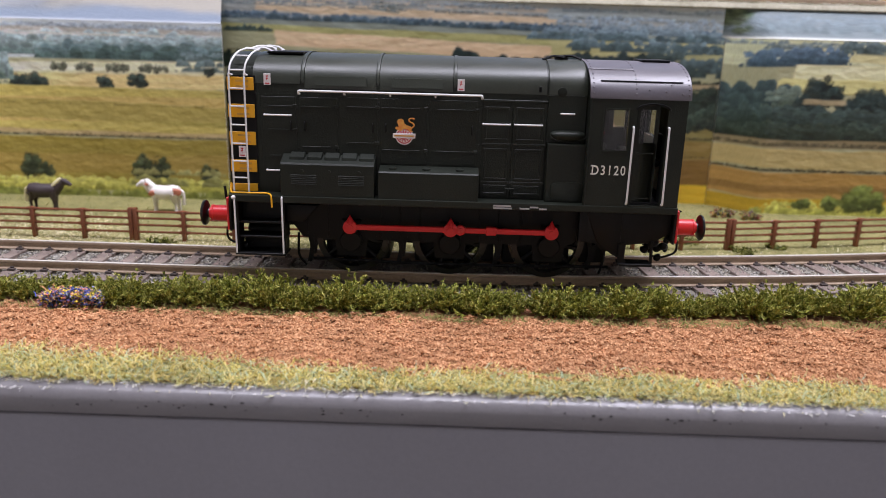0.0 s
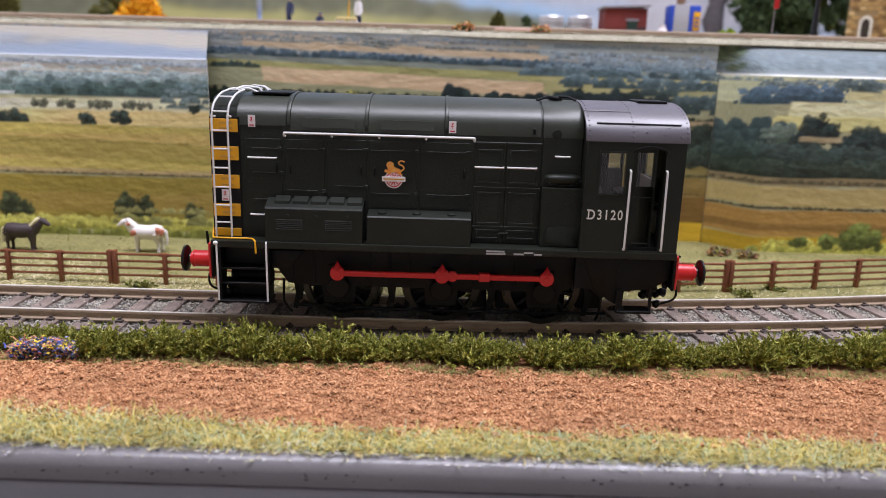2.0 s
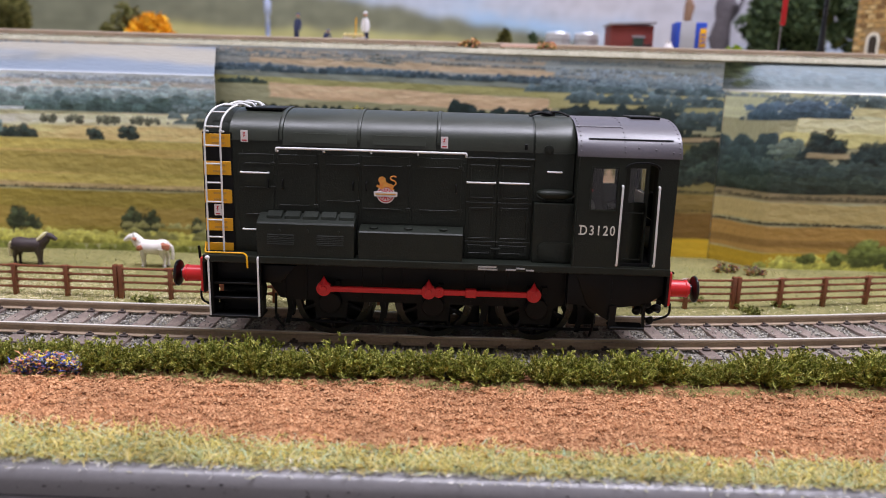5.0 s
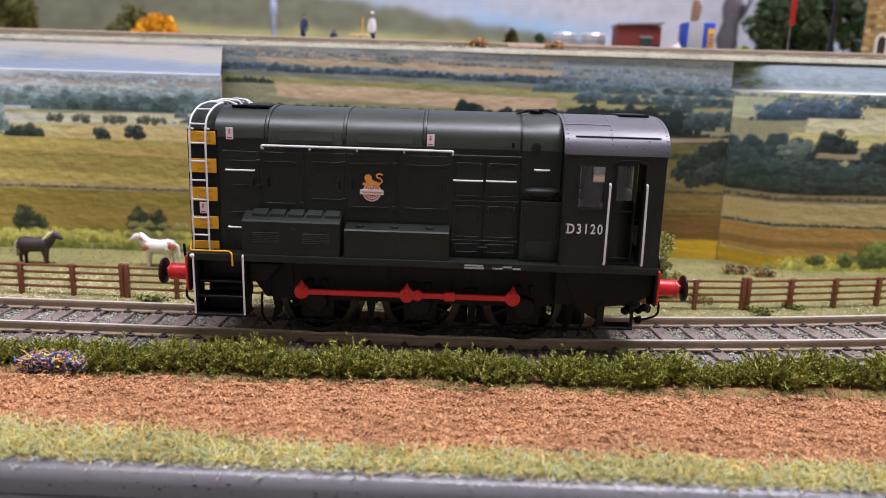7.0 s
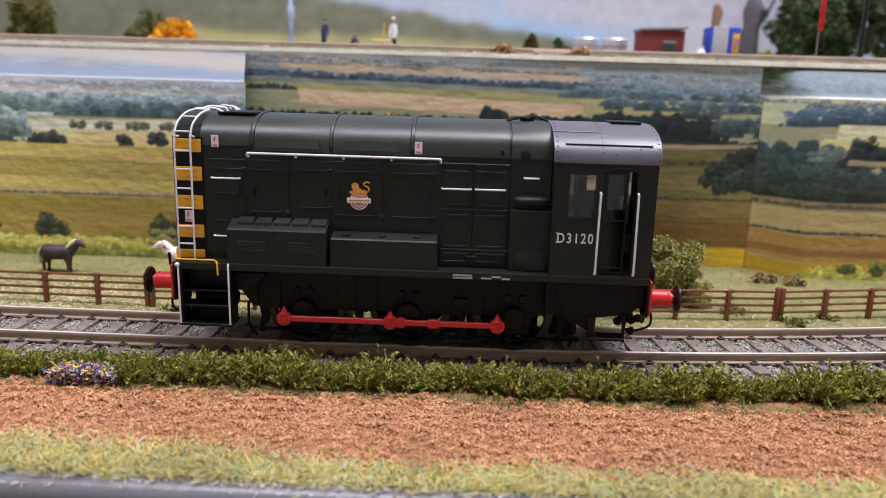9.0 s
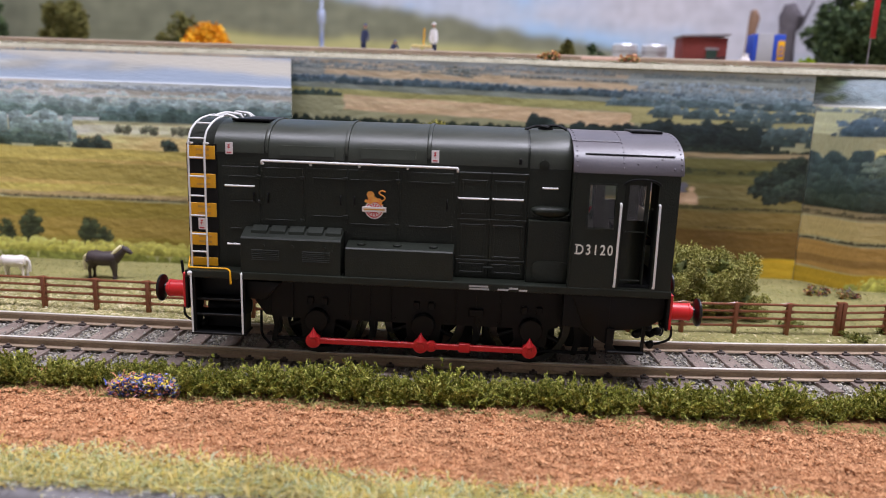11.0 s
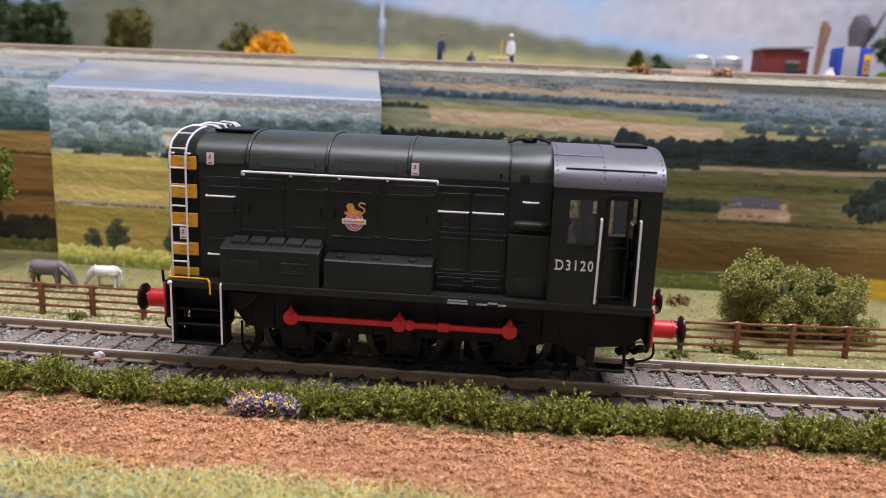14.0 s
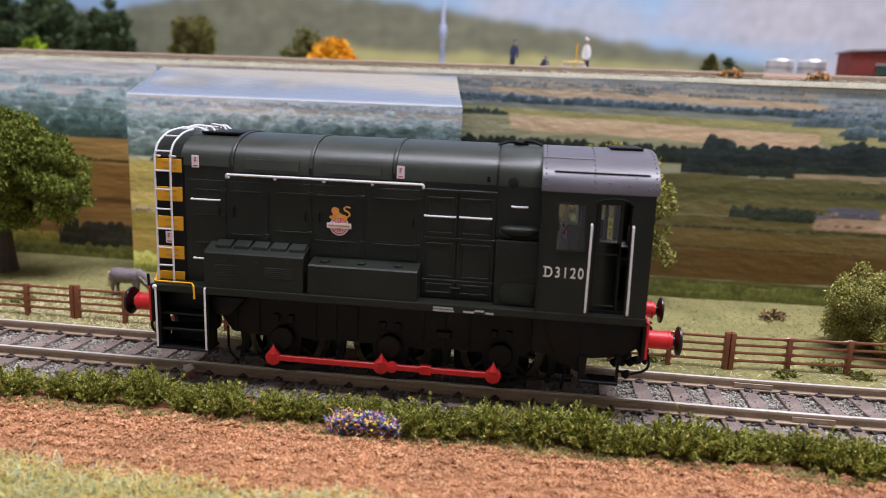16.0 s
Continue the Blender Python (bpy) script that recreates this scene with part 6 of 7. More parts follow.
# a bed of blue and yellow flowers in front of the hedge
bed = thing("flower_bed", "small bed of blue, yellow and pink flower fibres", "flowers")
g = np.random.default_rng(4)
n = 1500
fx = g.uniform(-90.6, -76.4, n)
fy = -26.3 + g.uniform(-2.6, 2.6, n)
fz = -4.4 + 3.6 * g.random(n) ** 0.8 * (1 - ((fx + 83.5) / 8.5) ** 4)
leaf_cloud("bloom_mass", np.c_[fx, fy, fz], g.uniform(0.22, 0.46, n), M_flower, bed, 41, 0.6)
V, F = fibres(900, np.c_[g.uniform(-90.6, -76.4, 900), -26.3 + g.uniform(-2.8, 2.8, 900)], g.uniform(-4.4, -1.4, 900), (0.8, 1.9), (0.15, 0.3), (0.7, 0.4), 42, 0.8)
sheet("petals", V, F, M_flower, bed, angle=180)


def crown(blobs, n, seed, size):
    """Leaves over many small tufts, which sit on the skins of several overlapping balls."""
    g = np.random.default_rng(seed)
    w = np.array([b[3] * b[4] for b in blobs], float)
    tufts = []
    for k in g.choice(len(blobs), max(50, n // 420), p=w / w.sum()):
        x, y, z, rx, rz = blobs[k]
        d = g.normal(size=3)
        d /= np.linalg.norm(d)
        q = g.uniform(0.6, 1.08)
        r = min(rx, rz) * g.uniform(0.16, 0.48)
        tufts.append((x + d[0] * rx * q, y + d[1] * rx * 0.9 * q, z + d[2] * rz * q, r))
    T = np.array(tufts)
    pick = g.choice(len(T), n, p=T[:, 3] ** 2 / (T[:, 3] ** 2).sum())
    d = g.normal(size=(n, 3))
    d /= np.linalg.norm(d, axis=1)[:, None]
    r = T[pick, 3] * (1.1 - 0.5 * g.random(n) ** 2)
    C = T[pick, :3] + d * (r * (1 + 0.12 * g.normal(size=n)))[:, None]
    return C, g.uniform(*size, n), d + g.normal(0, 0.7, (n, 3))


def plant(name, label, category, at, blobs, n, size, material, seed, trunk=None):
    t = thing(name, label, category, at)
    C, R, D = crown(blobs, n, seed, size)
    V, F = leaves(C, R * 1.15, D, seed + 1, 0.6)
    sheet("crown", V, F, material, t, angle=10)
    bm = bmesh.new()
    # lumpy dark green hearts that fill the crown
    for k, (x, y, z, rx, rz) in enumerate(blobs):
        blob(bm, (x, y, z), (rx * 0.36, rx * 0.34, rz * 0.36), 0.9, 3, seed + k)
    part("heart", bm, M_heart, t, "dense dark green core inside the crown", angle=180)
    if trunk:
        h, r = trunk
        bm = tube(bmesh.new(), [(-0.3, 0, -1.2), (0, 0, 0.8), (0.2, 0, h * 0.35), (-0.3, 0.2, h * 0.7), (0.2, 0, h)], [r * 2.2, r * 1.4, r, r * 0.9, r * 0.7], 10)
        for k in range(6):
            a = k * 1.05
            tube(bm, [(0, 0, h * (0.55 + 0.06 * k)), (math.cos(a) * r * 2.4, math.sin(a) * r * 2.4, h * 0.98), (math.cos(a) * r * 6, math.sin(a) * r * 5, h * 1.4)], [r * 0.55, r * 0.4, r * 0.15], 6)
        part("trunk", bm, M_bark, t, "rough grey-brown trunk")
    return t


plant("tree", "broad leafy model tree with a dense green crown", "tree", (-226, 60, -1.5),
      [(0, 0, 36, 19, 14), (16, -4, 28, 12, 9), (-18, 2, 30, 18, 12), (6, 4, 43, 14, 9), (18, 2, 36, 9, 8), (-30, 0, 36, 16, 13), (25, -2, 25.5, 8, 7), (6, -8, 25, 11, 7), (-10, -6, 24, 10, 7), (22, 0, 31, 11, 8), (8, -8, 34, 12, 9)], 120000, (0.32, 0.68), M_tree, 61, (22, 2.6))
plant("bush", "large pale green rounded bush behind the brown fence", "bush", (44, 42, -2.0),
      [(-10, 0, 12, 8.5, 9), (-12, 0, 18, 6, 5.5), (-4, -2, 13, 8, 7.5), (5, 0, 11, 8.5, 7.5), (12, 1, 9, 7.5, 7), (0, 2, 6, 14, 7), (16, 0, 4.5, 6.5, 5.5), (-6, 1, 17, 5, 4.5), (9, -1, 15, 4.5, 4)], 80000, (0.2, 0.42), M_bush, 62, (6, 1.0))
plant("tree", "pale leafy tree close to the printed wall", "tree", (-31, 70, -1.5),
      [(0, 0, 38, 13, 11), (11, 0, 30, 9, 12), (-6, 0, 44, 9, 6.5), (13, 0, 22, 7, 8), (-9, 0, 28, 10, 10)], 9000, (0.35, 0.75), M_bush, 63, (20, 1.2))
M_tuft = mixed("weed_foliage", [lin(120, 124, 60), lin(96, 104, 48), lin(150, 146, 80), lin(110, 112, 56)], 0.9)
for k, (x, y, s) in enumerate(((-82, 17.5, 1.0), (84, 26.5, 1.1), (26, 22, 0.9), (8, 19, 0.8), (-22, 24, 0.8), (70, 34, 1.2), (-150, 18.5, 0.8), (20, 27, 1.1), (-200, 30, 1.2), (96, 32, 0.8))):
    plant("weed_tuft", "small tuft of weeds at the foot of the fence", "weeds", (x, y + (0 if x < 0 else 0), -2.7), [(0, 0, 0.8 * s, 3.2 * s, 1.5 * s), (2.4 * s, 0.6, 0.6, 2.4 * s, 1.1 * s)], 420, (0.25, 0.5), M_tuft, 70 + k)
M_bloom = mixed("wild_flowers", [lin(186, 104, 92), lin(186, 164, 84), lin(120, 112, 120), lin(130, 132, 72), lin(140, 130, 80)], 0.85)
for k, (x, y) in enumerate(((92, 68, ), (18, 66), (35, 62), (100, 66))):
    plant("flower_clump", "small clump of faded red and yellow flowers", "flowers", (x, y, -1.2), [(0, 0, 1.2, 3.4, 1.6), (2.6, 0, 0.9, 2.4, 1.2)], 380, (0.3, 0.6), M_bloom, 90 + k)

# a dropped bit of red and white plastic by the near rail
scrap = thing("scrap", "scrap of clear and red plastic beside the rail", "litter", (-127.6, -10.6, -2.2))
part("bead", blob(bmesh.new(), (0, 0, 1.4), (1.3, 0.8, 0.9), 0.5, 2, 3), M_label, scrap)
part("red_chip", boxed(-0.2, 1.6, -0.9, -0.2, -0.4, 0.7, 0.15, 1), mat("chip_pink", lin(176, 104, 92), 0.5), scrap)

# ---------------------------------------------------------------- fence
FENCE = [(-345, 20.3), (-260, 20.3), (-175, 20.3), (-89.6, 20.3), (-4.6, 21.2), (81, 28.8), (164, 46.5), (236, 70)]


def fence_section(x0, y0, x1, y1):
    f = thing("fence", "moulded brown four-rail fence panel behind the track", "fence", group="fence along the meadow")
    d = math.hypot(x1 - x0, y1 - y0)
    f.matrix_basis = Matrix.Translation((x0 * K, y0 * K, 0)) @ Matrix.Rotation(math.atan2(y1 - y0, x1 - x0), 4, "Z")
    n = 6
    for k in range(n + 1):
        x = d * k / n
        end = k in (0, n)
        w = 0.62 if end else 0.55
        xx = x + (0.68 if k == 0 else -0.68 if k == n else 0)
        part("post", boxed(xx - w, xx + w, -0.75, 0.75, -3.4, 7.1 if end else 6.5, 0.25, 2), M_fence, f)
    for z in (5.95, 4.05, 2.1, 0.1):
        pts, rad = [], []
        for k in range(n):
            a, b = d * k / n, d * (k + 1) / n
            # rails swell where they meet the posts
            pts += [(a + 0.05, 0, z), (a + 1.2, 0, z), (a + 2.0, 0, z), (b - 2.0, 0, z), (b - 1.2, 0, z)]
            rad += [(0.42, 0.7), (0.38, 0.48), (0.34, 0.35), (0.34, 0.35), (0.38, 0.48)]
        part("fence_rail", tube(bmesh.new(), pts + [(d - 0.05, 0, z)], rad + [(0.42, 0.75)], 8), M_fence, f)
    return f


for a, b in zip(FENCE, FENCE[1:]):
    fence_section(*a, *b)

# ---------------------------------------------------------------- horses
M_dark = mat("horse_dark", lin(58, 48, 48), 0.55, amount=0.25, grain=0.001, broad=0.004)
M_grey = mat("horse_grey", lin(112, 102, 104), 0.55, amount=0.25, grain=0.001, broad=0.004)
M_cream = mat("horse_cream", lin(214, 204, 160), 0.6, amount=0.1)
M_pale = mat("horse_white", lin(226, 220, 214), 0.55, amount=0.06)
M_chestnut = mat("horse_chestnut", lin(176, 108, 82), 0.6, amount=0.15)


def horse(label, at, turn, scale, coat, mane, graze, patches=None):
    h = thing("horse", label, "horse", at, group="horses in the meadow")
    h.rotation_euler = (0, 0, radians(turn))
    h.scale = (scale * 1.1, scale * 1.15, scale * 0.95)
    bm = tube(bmesh.new(), [(-5.0, 0, 7.0), (-4.6, 0, 7.0), (-3.2, 0, 6.9), (-0.8, 0, 6.5), (1.8, 0, 6.7), (3.2, 0, 6.9), (3.9, 0, 6.9)], [(0.6, 0.8), (1.5, 1.9), (2.0, 2.4), (2.1, 2.4), (1.9, 2.4), (1.5, 2.0), (0.6, 0.9)], 14)
    part("body", bm, coat, h)
    if graze:
        neck = [(2.6, 0, 7.2), (4.6, 0, 6.2), (6.3, 0, 4.0), (7.0, 0, 2.6)]
        head = [(6.8, 0, 3.2), (7.3, 0, 2.2), (7.7, 0, 1.0), (7.8, 0, 0.3)]
    else:
        neck = [(2.4, 0, 7.0), (3.8, 0, 8.2), (5.0, 0, 9.6), (5.5, 0, 10.2)]
        head = [(5.0, 0, 10.3), (5.8, 0, 9.9), (7.0, 0, 9.1), (7.7, 0, 8.6)]
    part("neck", tube(bmesh.new(), neck, [(1.4, 2.3), (1.1, 1.7), (0.85, 1.3), (0.65, 1.0)], 12), coat, h)
    part("head", tube(bmesh.new(), head, [(0.6, 0.75), (0.85, 1.05), (0.6, 0.72), (0.45, 0.5)], 10), coat, h)
    bm = bmesh.new()
    for s in (-0.35, 0.35):
        e = Vector(head[0])
        tube(bm, [e + Vector((0.1, s, 0.2)), e + Vector((0.05, s * 1.2, 1.1))], [0.2, 0.06], 6)
    part("ears", bm, coat, h)
    part("mane", tube(bmesh.new(), [Vector(p) + Vector((-0.5, 0, 0.75)) for p in neck], [(1.0, 0.7), (1.2, 0.85), (1.0, 0.8), (0.6, 0.5)], 8), mane, h)
    part("tail", tube(bmesh.new(), bent([(-4.9, 0, 7.6), (-5.7, 0, 7.0), (-5.9, 0, 4.4), (-5.7, 0, 2.6)], 0.8), 0.5, 8), mane, h)
    for x, back in ((-3.7, 1), (-3.3, 1), (2.6, 0), (2.2, 0)):
        y = 0.85 if x in (-3.3, 2.2) else -0.85
        k = -0.5 if back else 0.15
        lg = part("leg", tube(bmesh.new(), [(x, y, 6.4), (x - k * 0.4, y, 4.6), (x + k * 0.9, y, 3.1), (x + k * 0.8, y, 1.2), (x + k, y, 0.7), (x + k + 0.1, y, 0.3)], [1.5 if back else 1.05, 0.9, 0.52, 0.38, 0.48, 0.52], 10), coat, h)
        part("hoof", lathe(bmesh.new(), [(0, 0), (0.52, 0), (0.42, 0.5), (0, 0.5)], (x + k + 0.1, y, 0), "z", 10), M_dark, lg)
    for k, (x, y, z, r) in enumerate(patches or ()):
        part("coat_patch", blob(bmesh.new(), (x, y, z), (r, 0.7, r * 0.9), 0.5, 2, k), M_chestnut, h)
    return h


def stand(x, y):
    return ground_z(x, y) + 0.45


horse("standing dark grey horse with a cream mane behind the fence", (-130, 49, stand(-130, 49)), 0, 1.0, M_dark, M_cream, False)
horse("standing white horse with chestnut patches behind the fence", (-93, 51.5, stand(-93, 51.5)), 180, 1.0, M_pale, M_pale, False, ((-4.2, 1.3, 7.2, 1.5), (2.6, 1.3, 6.6, 1.2), (4.4, 0.6, 9.4, 0.8)))
horse("grazing mid-grey horse with a cream mane behind the fence", (-173, 43, stand(-173, 43)), 0, 0.98, M_grey, M_cream, True)
horse("white horse grazing behind the brown fence", (-157, 46, stand(-157, 46)), 180, 0.78, M_pale, M_pale, True)

# ---------------------------------------------------------------- things on the upper level
UZ = 69.7
M_orange = mixed("autumn_foliage", [lin(240, 176, 30), lin(224, 150, 20), lin(246, 196, 60), lin(206, 132, 24)], 0.9)
M_olive = mixed("olive_foliage", [lin(110, 108, 58), lin(84, 86, 44), lin(128, 122, 70)], 0.9)
M_deep = mixed("deep_foliage", [lin(78, 96, 62), lin(60, 78, 50), lin(98, 114, 76), lin(48, 62, 42)], 0.9)
M_lime = mixed("lime_foliage", [lin(150, 176, 40), lin(176, 196, 60), lin(120, 150, 30)], 0.9)


def shrub(label, at, rx, rz, material, n, seed, size=(0.8, 1.8)):
    n *= 2
    bl = [(0, 0, rz * 0.6, rx * 0.75, rz * 0.7), (rx * 0.45, 0, rz * 0.45, rx * 0.5, rz * 0.55), (-rx * 0.5, 0, rz * 0.4, rx * 0.5, rz * 0.5)]
    return plant("shrub", label, "shrub", (*at, UZ), bl, n, size, material, seed)


shrub("round orange-yellow autumn shrub on the upper level", (-168, 250), 14, 15, M_orange, 1500, 301)
shrub("olive green shrub on the upper level", (-254, 262), 15, 26, M_olive, 1600, 302)
shrub("low olive shrub on the upper level", (-190, 266), 14, 17, M_olive, 1000, 303)
shrub("narrow olive conifer on the upper level", (24, 215), 3.4, 13, M_olive, 700, 304)
shrub("tiny dark green shrub on the upper level", (44, 260), 6, 11, M_deep, 500, 305)
shrub("bright lime green shrub on the upper level", (134, 200), 4.5, 6, M_lime, 500, 306)
shrub("bright lime green shrub on the upper level", (-330, 225), 8, 10, M_lime, 500, 307)
shrub("mid-green shrub on the upper level", (-372, 225), 15, 22, M_lime, 900, 308)
for k, (x, y, s) in enumerate(((182, 262, 1.05), (206, 268, 1.1), (-345, 262, 1.0), (-390, 262, 1.2), (-315, 272, 0.8))):
    plant("tree", "dark green leafy tree on the upper level", "tree", (x, y, UZ), [(0, 0, 26 * s, 17 * s, 15 * s), (10 * s, 0, 18 * s, 11 * s, 11 * s), (-10 * s, 0, 20 * s, 12 * s, 12 * s), (2 * s, 0, 38 * s, 10 * s, 9 * s)], 7000, (0.8, 1.7), M_deep, 320 + k, (18 * s, 1.6))
for k, x in enumerate((5, 31)):
    plant("flower_clump", "orange and pink flowers on the upper board's edge", "flowers", (x, 91.5, UZ), [(0, 0, 1.2, 3.0, 1.5), (2.2, 0, 0.9, 2.2, 1.1), (-2.4, 0, 0.8, 2.0, 1.0)], 420, (0.3, 0.6), mixed("edge_flowers", [lin(222, 170, 100), lin(216, 150, 140), lin(230, 204, 130), lin(190, 116, 100), lin(140, 140, 92)], 0.85), 340 + k)
pl = thing("planter", "long low pinkish planter on the upper board", "planter", (23, 93, UZ))
part("trough", boxed(-7.5, 7.5, -1.5, 1.5, 0, 1.5, 0.3), mat("planter_pink", lin(214, 178, 160), 0.8), pl)

# brick-red store with a grey roof and a green door
store = thing("shed", "small brick-red shed with a grey roof and green door", "shed", (76.8, 164, UZ))
M_brickred = mat("shed_red", lin(126, 52, 46), 0.8, amount=0.2, grain=0.0012)
M_slate = mat("shed_roof", lin(150, 144, 148), 0.7, amount=0.12)
part("wall", boxed(-9.2, 9.2, 0, 15, 0, 14.6, 0.2), M_brickred, store)
part("roof", prism(bmesh.new(), [(-10, 14.6), (-10, 15.4), (10, 16.3), (10, 15.5)], "y", -1, 16), M_slate, store)
dd = part("door", boxed(0.5, 5.0, -0.4, 0.2, 0, 9.4, 0.15, 1), mat("shed_door", lin(44, 66, 54), 0.6), store)
part("lintel", boxed(0, 5.5, -0.5, 0.1, 9.5, 10.4), M_slate, store)
part("ramp", tube(bmesh.new(), [(-10, -6, 4.2), (8, -2, 6.4)], 0.5, 6), M_black, store)
for x in (47.5, 60.8):
    tk = thing("storage_tank", "round silver storage tank with a dark flank", "tank", (x, 188, UZ), group="tanks on the upper level")
    part("shell", lathe(bmesh.new(), [(0, 0), (5.7, 0), (5.7, 11.6), (5.2, 12.2), (0, 12.8)], (0, 0, 0), "z", 28), mat("tank_silver", lin(206, 206, 210), 0.35, metal=0.4, amount=0.08), tk)
    for z in (3.5, 8.5):
        part("band", lathe(bmesh.new(), [(5.7, z), (5.9, z), (5.9, z + 0.5), (5.7, z + 0.5)], (0, 0, 0), "z", 28), M_slate, tk)
hut = thing("fuel_pump", "bright blue pump kiosk with a grey panel and yellow sign", "pump", (98, 150, UZ))
M_blue = mat("kiosk_blue", lin(40, 76, 184), 0.5, amount=0.1)
part("cabinet", boxed(-6.0, 6.6, 0, 9, 0, 15.5, 0.4), M_blue, hut)
part("panel", boxed(-4.6, 1.6, -0.5, 0.2, 0, 15.8, 0.2), mat("panel_grey", lin(176, 176, 182), 0.6), hut)
part("sign", boxed(3.6, 6.3, -0.4, 0.2, 5.4, 13.0, 0.1), M_yellow, hut)
for z in (8, 9.6, 11.2):
    part("sign_bar", boxed(4.0, 5.9, -0.55, -0.35, z - 1.0, z - 0.5), M_blue, hut)
jug = thing("churn", "small white churn beside the blue kiosk", "churn", (88.8, 149, UZ))
part("body", lathe(bmesh.new(), [(0, 0), (2.1, 0), (2.1, 5.0), (1.2, 6.4), (1.3, 7.4), (0, 7.6)], (0, 0, 0), "z", 18), M_label, jug)
# bare stump of a dead tree behind the kiosk
snag = thing("dead_tree", "gnarled dark grey bare tree trunk", "tree", (154, 278, UZ))
M_snag = mat("dead_wood", lin(92, 86, 92), 0.85, amount=0.3, grain=0.002)
part("trunk", tube(bmesh.new(), [(0, 0, -0.5), (1, 0, 9), (-1, 0, 18), (0.5, 0, 27), (1.5, 0, 36), (0, 0, 43)], [7.0, 5.0, 6.2, 4.6, 6.6, 3.0], 12), M_snag, snag)
part("limb", tube(bmesh.new(), [(2, 0, 26), (8, 0, 33), (13, 0, 45)], [2.0, 1.3, 0.6], 8), M_snag, snag)
stump = thing("stump", "pale tan broken tree stump with a rounded top", "stump", (127, 258, UZ))
M_tan = mat("bare_wood", lin(136, 106, 86), 0.8, amount=0.2, grain=0.003)
part("trunk", tube(bmesh.new(), [(-1, 0, -0.5), (-0.5, 0, 10), (0.5, 0, 24), (1.5, 0, 33), (0.6, 0, 37)], [2.2, 1.6, 2.1, 2.9, 1.4], 12), M_tan, stump)
# a red semaphore arm and a black post near the edge
sg = thing("signal", "thin signal post with a hanging red arm", "signal", (119.6, 112, UZ))
part("arm", boxed(-0.9, 0.9, -0.4, 0.4, 12.0, 34.0, 0.2), M_red, sg)
part("post", tube(bmesh.new(), [(0, 1.2, 0), (0, 1.2, 36)], 0.2, 6), M_slate, sg)
lampost = thing("lamp_post", "tall black post on the upper level", "post", (134.6, 112, UZ))
part("post", lathe(bmesh.new(), [(0, 0), (1.5, 0), (1.4, 4), (1.0, 4.6), (0.95, 12), (0.75, 12.4), (0.7, 40), (0, 40)], (0, 0, 0), "z", 16), M_gloss, lampost)
# stone building: separate blocks round an arched window
st = thing("stone_building", "tan rubble-stone building with an arched cream-framed window", "building", (184, 186, UZ))
st.rotation_euler = (0, 0, radians(-42))
M_mortar = mat("mortar", lin(166, 140, 100), 0.9, amount=0.15)
M_stone = mixed("rubble_stone", [lin(196, 160, 104), lin(164, 126, 78), lin(214, 184, 130), lin(140, 108, 70), lin(184, 146, 92)], 0.9, by="object")
part("wall", boxed(0, 60, 0.4, 40, 0, 52), M_mortar, st)
blk = bpy.data.meshes.new("stone")
bmx = boxed(-1.45, 1.45, -0.5, 0.5, -0.85, 0.85, 0.25, 1)
bmx.transform(Matrix.Scale(K, 4))
bmx.to_mesh(blk)
bmx.free()
blk.materials.append(M_stone)
for r in range(26):
    for c in range(9):
        x, z = 1.5 + c * 3.15 + (1.5 if r % 2 else 0), 1.0 + r * 2.0
        if 4.6 < x < 11.8 and z < 17.5 or x > 27:
            continue
        o = new("stone", blk)
        o.parent = st
        o.location = (x * K, 0.3 * K, z * K)
        o.scale = (random.uniform(0.85, 1.05), random.uniform(0.7, 1.3), random.uniform(0.85, 1.05))
fr2 = [(5.4, 0), (5.4, 12.5)] + [(8.2 - 2.8 * math.cos(math.pi * k / 10), 12.5 + 3.4 * math.sin(math.pi * k / 10)) for k in range(1, 10)] + [(11.0, 12.5), (11.0, 0), (9.9, 0), (9.9, 12.3)] + [(8.2 + 1.7 * math.cos(math.pi * k / 10), 12.3 + 2.2 * math.sin(math.pi * k / 10)) for k in range(1, 10)] + [(6.5, 12.3), (6.5, 0)]
part("window_frame", prism(bmesh.new(), fr2, "y", -0.6, 0.4), mat("frame_cream", lin(230, 222, 206), 0.6), st)
part("window_pane", boxed(6.5, 9.9, -0.1, 0.3, 0, 14.5), mat("dark_pane", lin(60, 52, 44), 0.2), st)

# track gang: small painted figures, each one plain piece, and their trolley
M_navy = mat("figure_navy", lin(52, 60, 96), 0.6, amount=0.2)
M_mixed = mat("figure_white", lin(236, 234, 236), 0.6, amount=0.1)
M_overall = mat("figure_overall", lin(44, 52, 86), 0.6, amount=0.2)
M_face = mat("figure_face", lin(206, 160, 136), 0.6, amount=0.1)


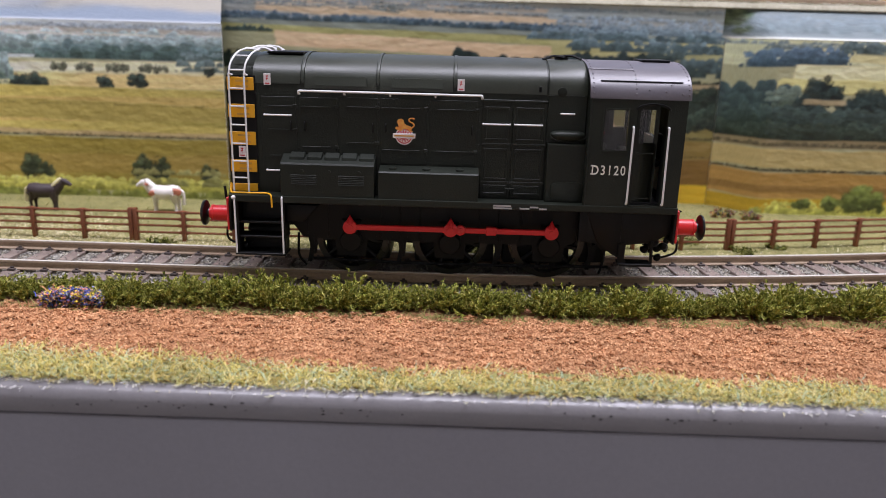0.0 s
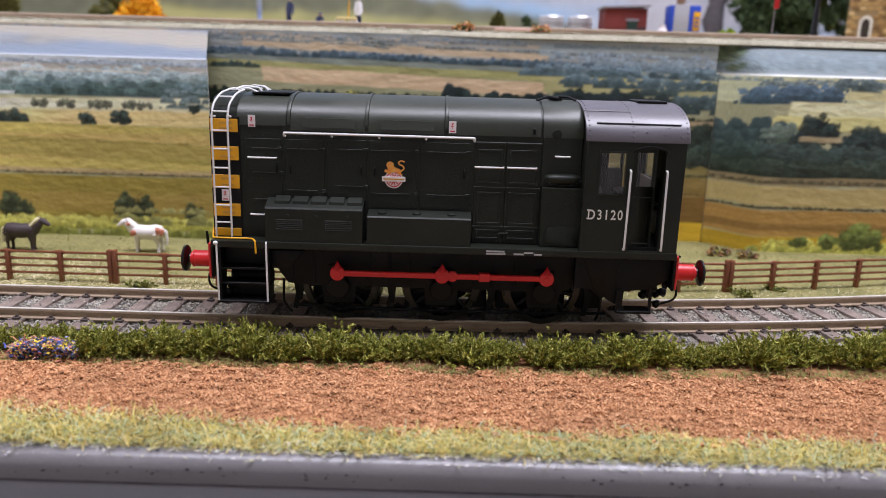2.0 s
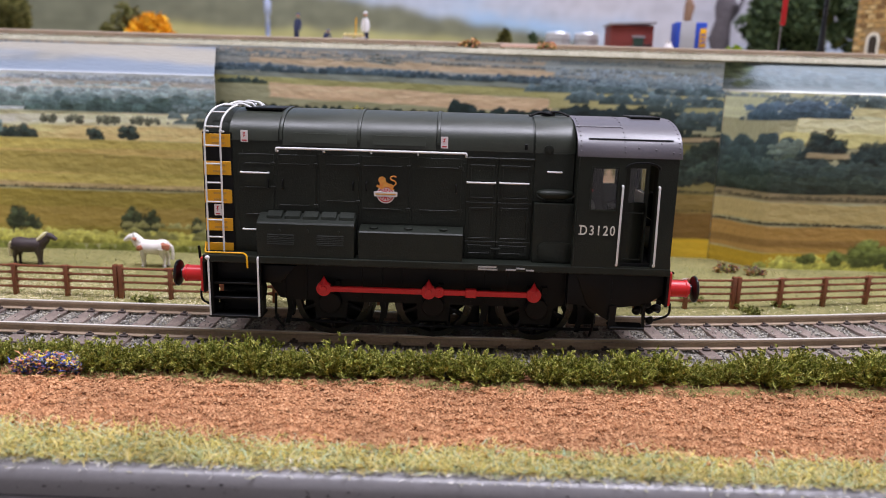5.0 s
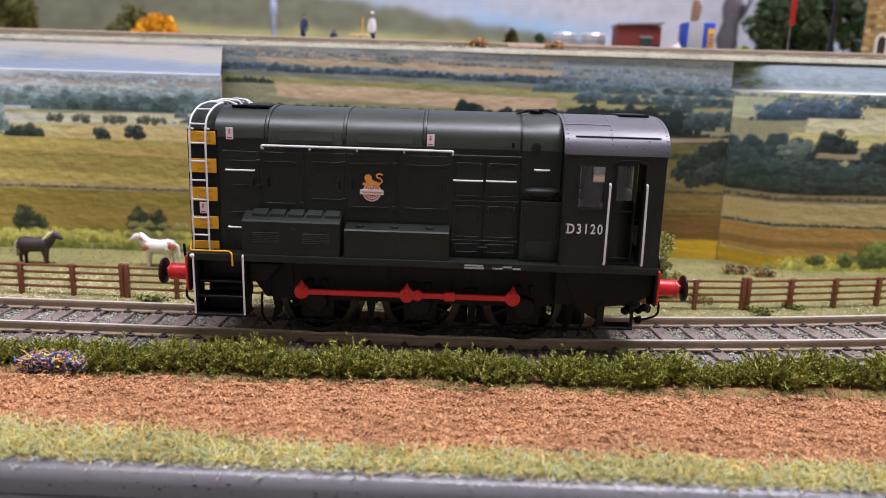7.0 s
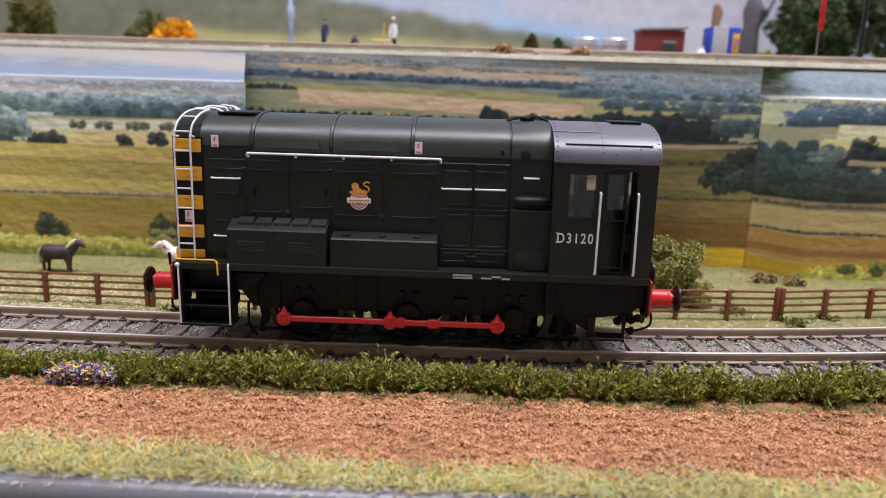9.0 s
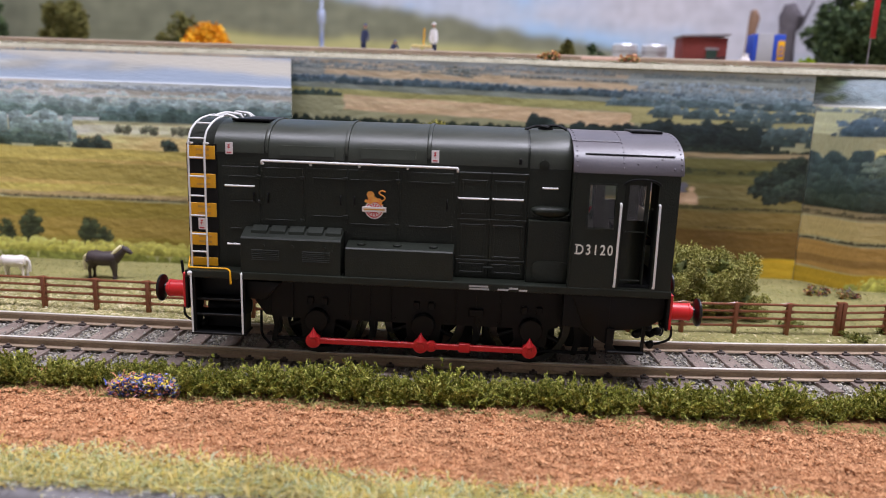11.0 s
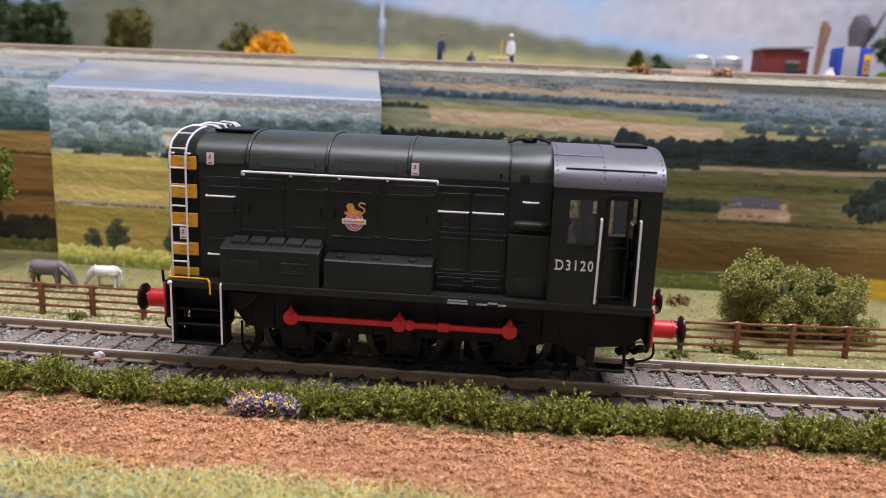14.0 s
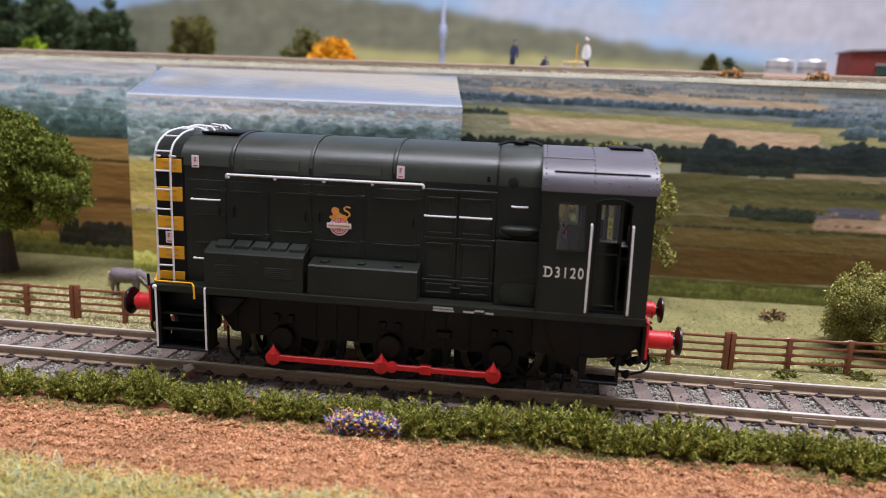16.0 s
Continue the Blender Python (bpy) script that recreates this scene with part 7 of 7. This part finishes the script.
def figure(at, h, m, bend_over):
    f = thing("figurine", "tiny painted figurine on the upper level", "figurine", at, group="figurines on the upper level")
    bm = bmesh.new()
    for s in (-0.5, 0.5):
        tube(bm, [(s, 0, 0), (s * 1.1, 0, h * 0.25), (s * 0.8, 0, h * 0.5)], [0.5, 0.55, 0.65], 8)
    tube(bm, [(0, 0, h * 0.46), (bend_over * 0.5, 0, h * 0.65), (bend_over, 0, h * 0.84)], [0.95, 1.15, 0.9], 10)
    for s in (-1.2, 1.2):
        tube(bm, [(bend_over + s * 0.8, 0, h * 0.8), (bend_over + s * 1.2, -0.4, h * 0.62), (bend_over + s, -0.9, h * 0.5)], [0.4, 0.36, 0.3], 6)
    blob(bm, (bend_over * 1.2, 0, h * 0.93), (0.75, 0.75, 0.85), 0.05, 2)
    lathe(bm, [(0.9, h * 0.955), (0.7, h * 0.99), (0, h * 1.01)], (bend_over * 1.2, 0, 0), "z", 12)
    o = part("figure_body", bm, m, f)
    for extra in (M_overall, M_face):
        o.data.materials.append(extra)
    for p in o.data.polygons:
        z = p.center.z / (h * K)
        p.material_index = 2 if 0.86 < z < 0.95 else 1 if z < 0.5 else 0
    return f


figure((-66.2, 144, UZ), 14.0, M_navy, 0.6)
figure((-54.6, 144, UZ), 7.8, M_navy, 1.2)
figure((-37.4, 144, UZ), 15.4, M_mixed, -0.2)
tr = thing("trolley", "small yellow and white two-wheeled trolley", "trolley", (-42.2, 143, UZ))
for x in (-2.6, 2.6):
    part("wheel", lathe(bmesh.new(), [(0, -0.6), (2.2, -0.6), (2.4, 0), (2.2, 0.6), (0, 0.6)], (x, 0, 3.6), "y", 20), M_label, tr)
part("deck", boxed(-4.2, 4.2, -1.6, 1.6, 5.4, 6.4, 0.3), mat("trolley_cream", lin(226, 204, 140), 0.6), tr)
part("handle", tube(bmesh.new(), [(0.6, 0, 6), (0.9, 0, 13)], 0.3, 6), M_yellow, tr)
pole = thing("signal_pole", "slender pale blue pole far back on the upper level", "pole", (-114, 288, UZ))
part("pole", lathe(bmesh.new(), [(0, 0), (2.6, 0), (2.6, 5), (1.3, 7), (1.3, 24), (2.2, 26), (2.2, 32), (1.0, 34), (1.0, 46), (0, 47)], (0, 0, 0), "z", 14), mat("pole_blue", lin(104, 122, 172), 0.6, amount=0.5, grain=0.01, colour2=lin(196, 204, 220)), pole)


# ---------------------------------------------------------------- what moves
def rolled(t):
    """Distance rolled at t, smoothly between the rows."""
    ts, ss = [a for a, _ in ROLL], [b for _, b in ROLL]
    i = max(0, min(len(ts) - 2, next((k for k in range(len(ts) - 1) if ts[k + 1] >= t), len(ts) - 2)))

    def rate(k):
        k = max(1, min(len(ts) - 2, k))
        return (ss[k + 1] - ss[k - 1]) / (ts[k + 1] - ts[k - 1])

    h = ts[i + 1] - ts[i]
    u = (t - ts[i]) / h
    return ss[i] * (2 * u ** 3 - 3 * u * u + 1) + rate(i) * h * (u ** 3 - 2 * u * u + u) + ss[i + 1] * (3 * u * u - 2 * u ** 3) + rate(i + 1) * h * (u ** 3 - u * u)


def motions():
    times = [k * 0.25 for k in range(65)]
    walk(loco, [(t, pose(rolled(t) * K, 0, 0)) for t in times])
    turn = lambda t: 88.0 - math.degrees(rolled(t) / 8.94)
    for hub, ax in WHEELS:
        walk(hub, [(t, pose(ax * K, 0, AXLE_Z * K, 0, -turn(t), 0)) for t in times])
    for rod in RODS:
        walk(rod, [(t, pose(CRANK * math.cos(radians(turn(t))) * K, 0, (AXLE_Z + CRANK * math.sin(radians(turn(t)))) * K)) for t in times])


motions()
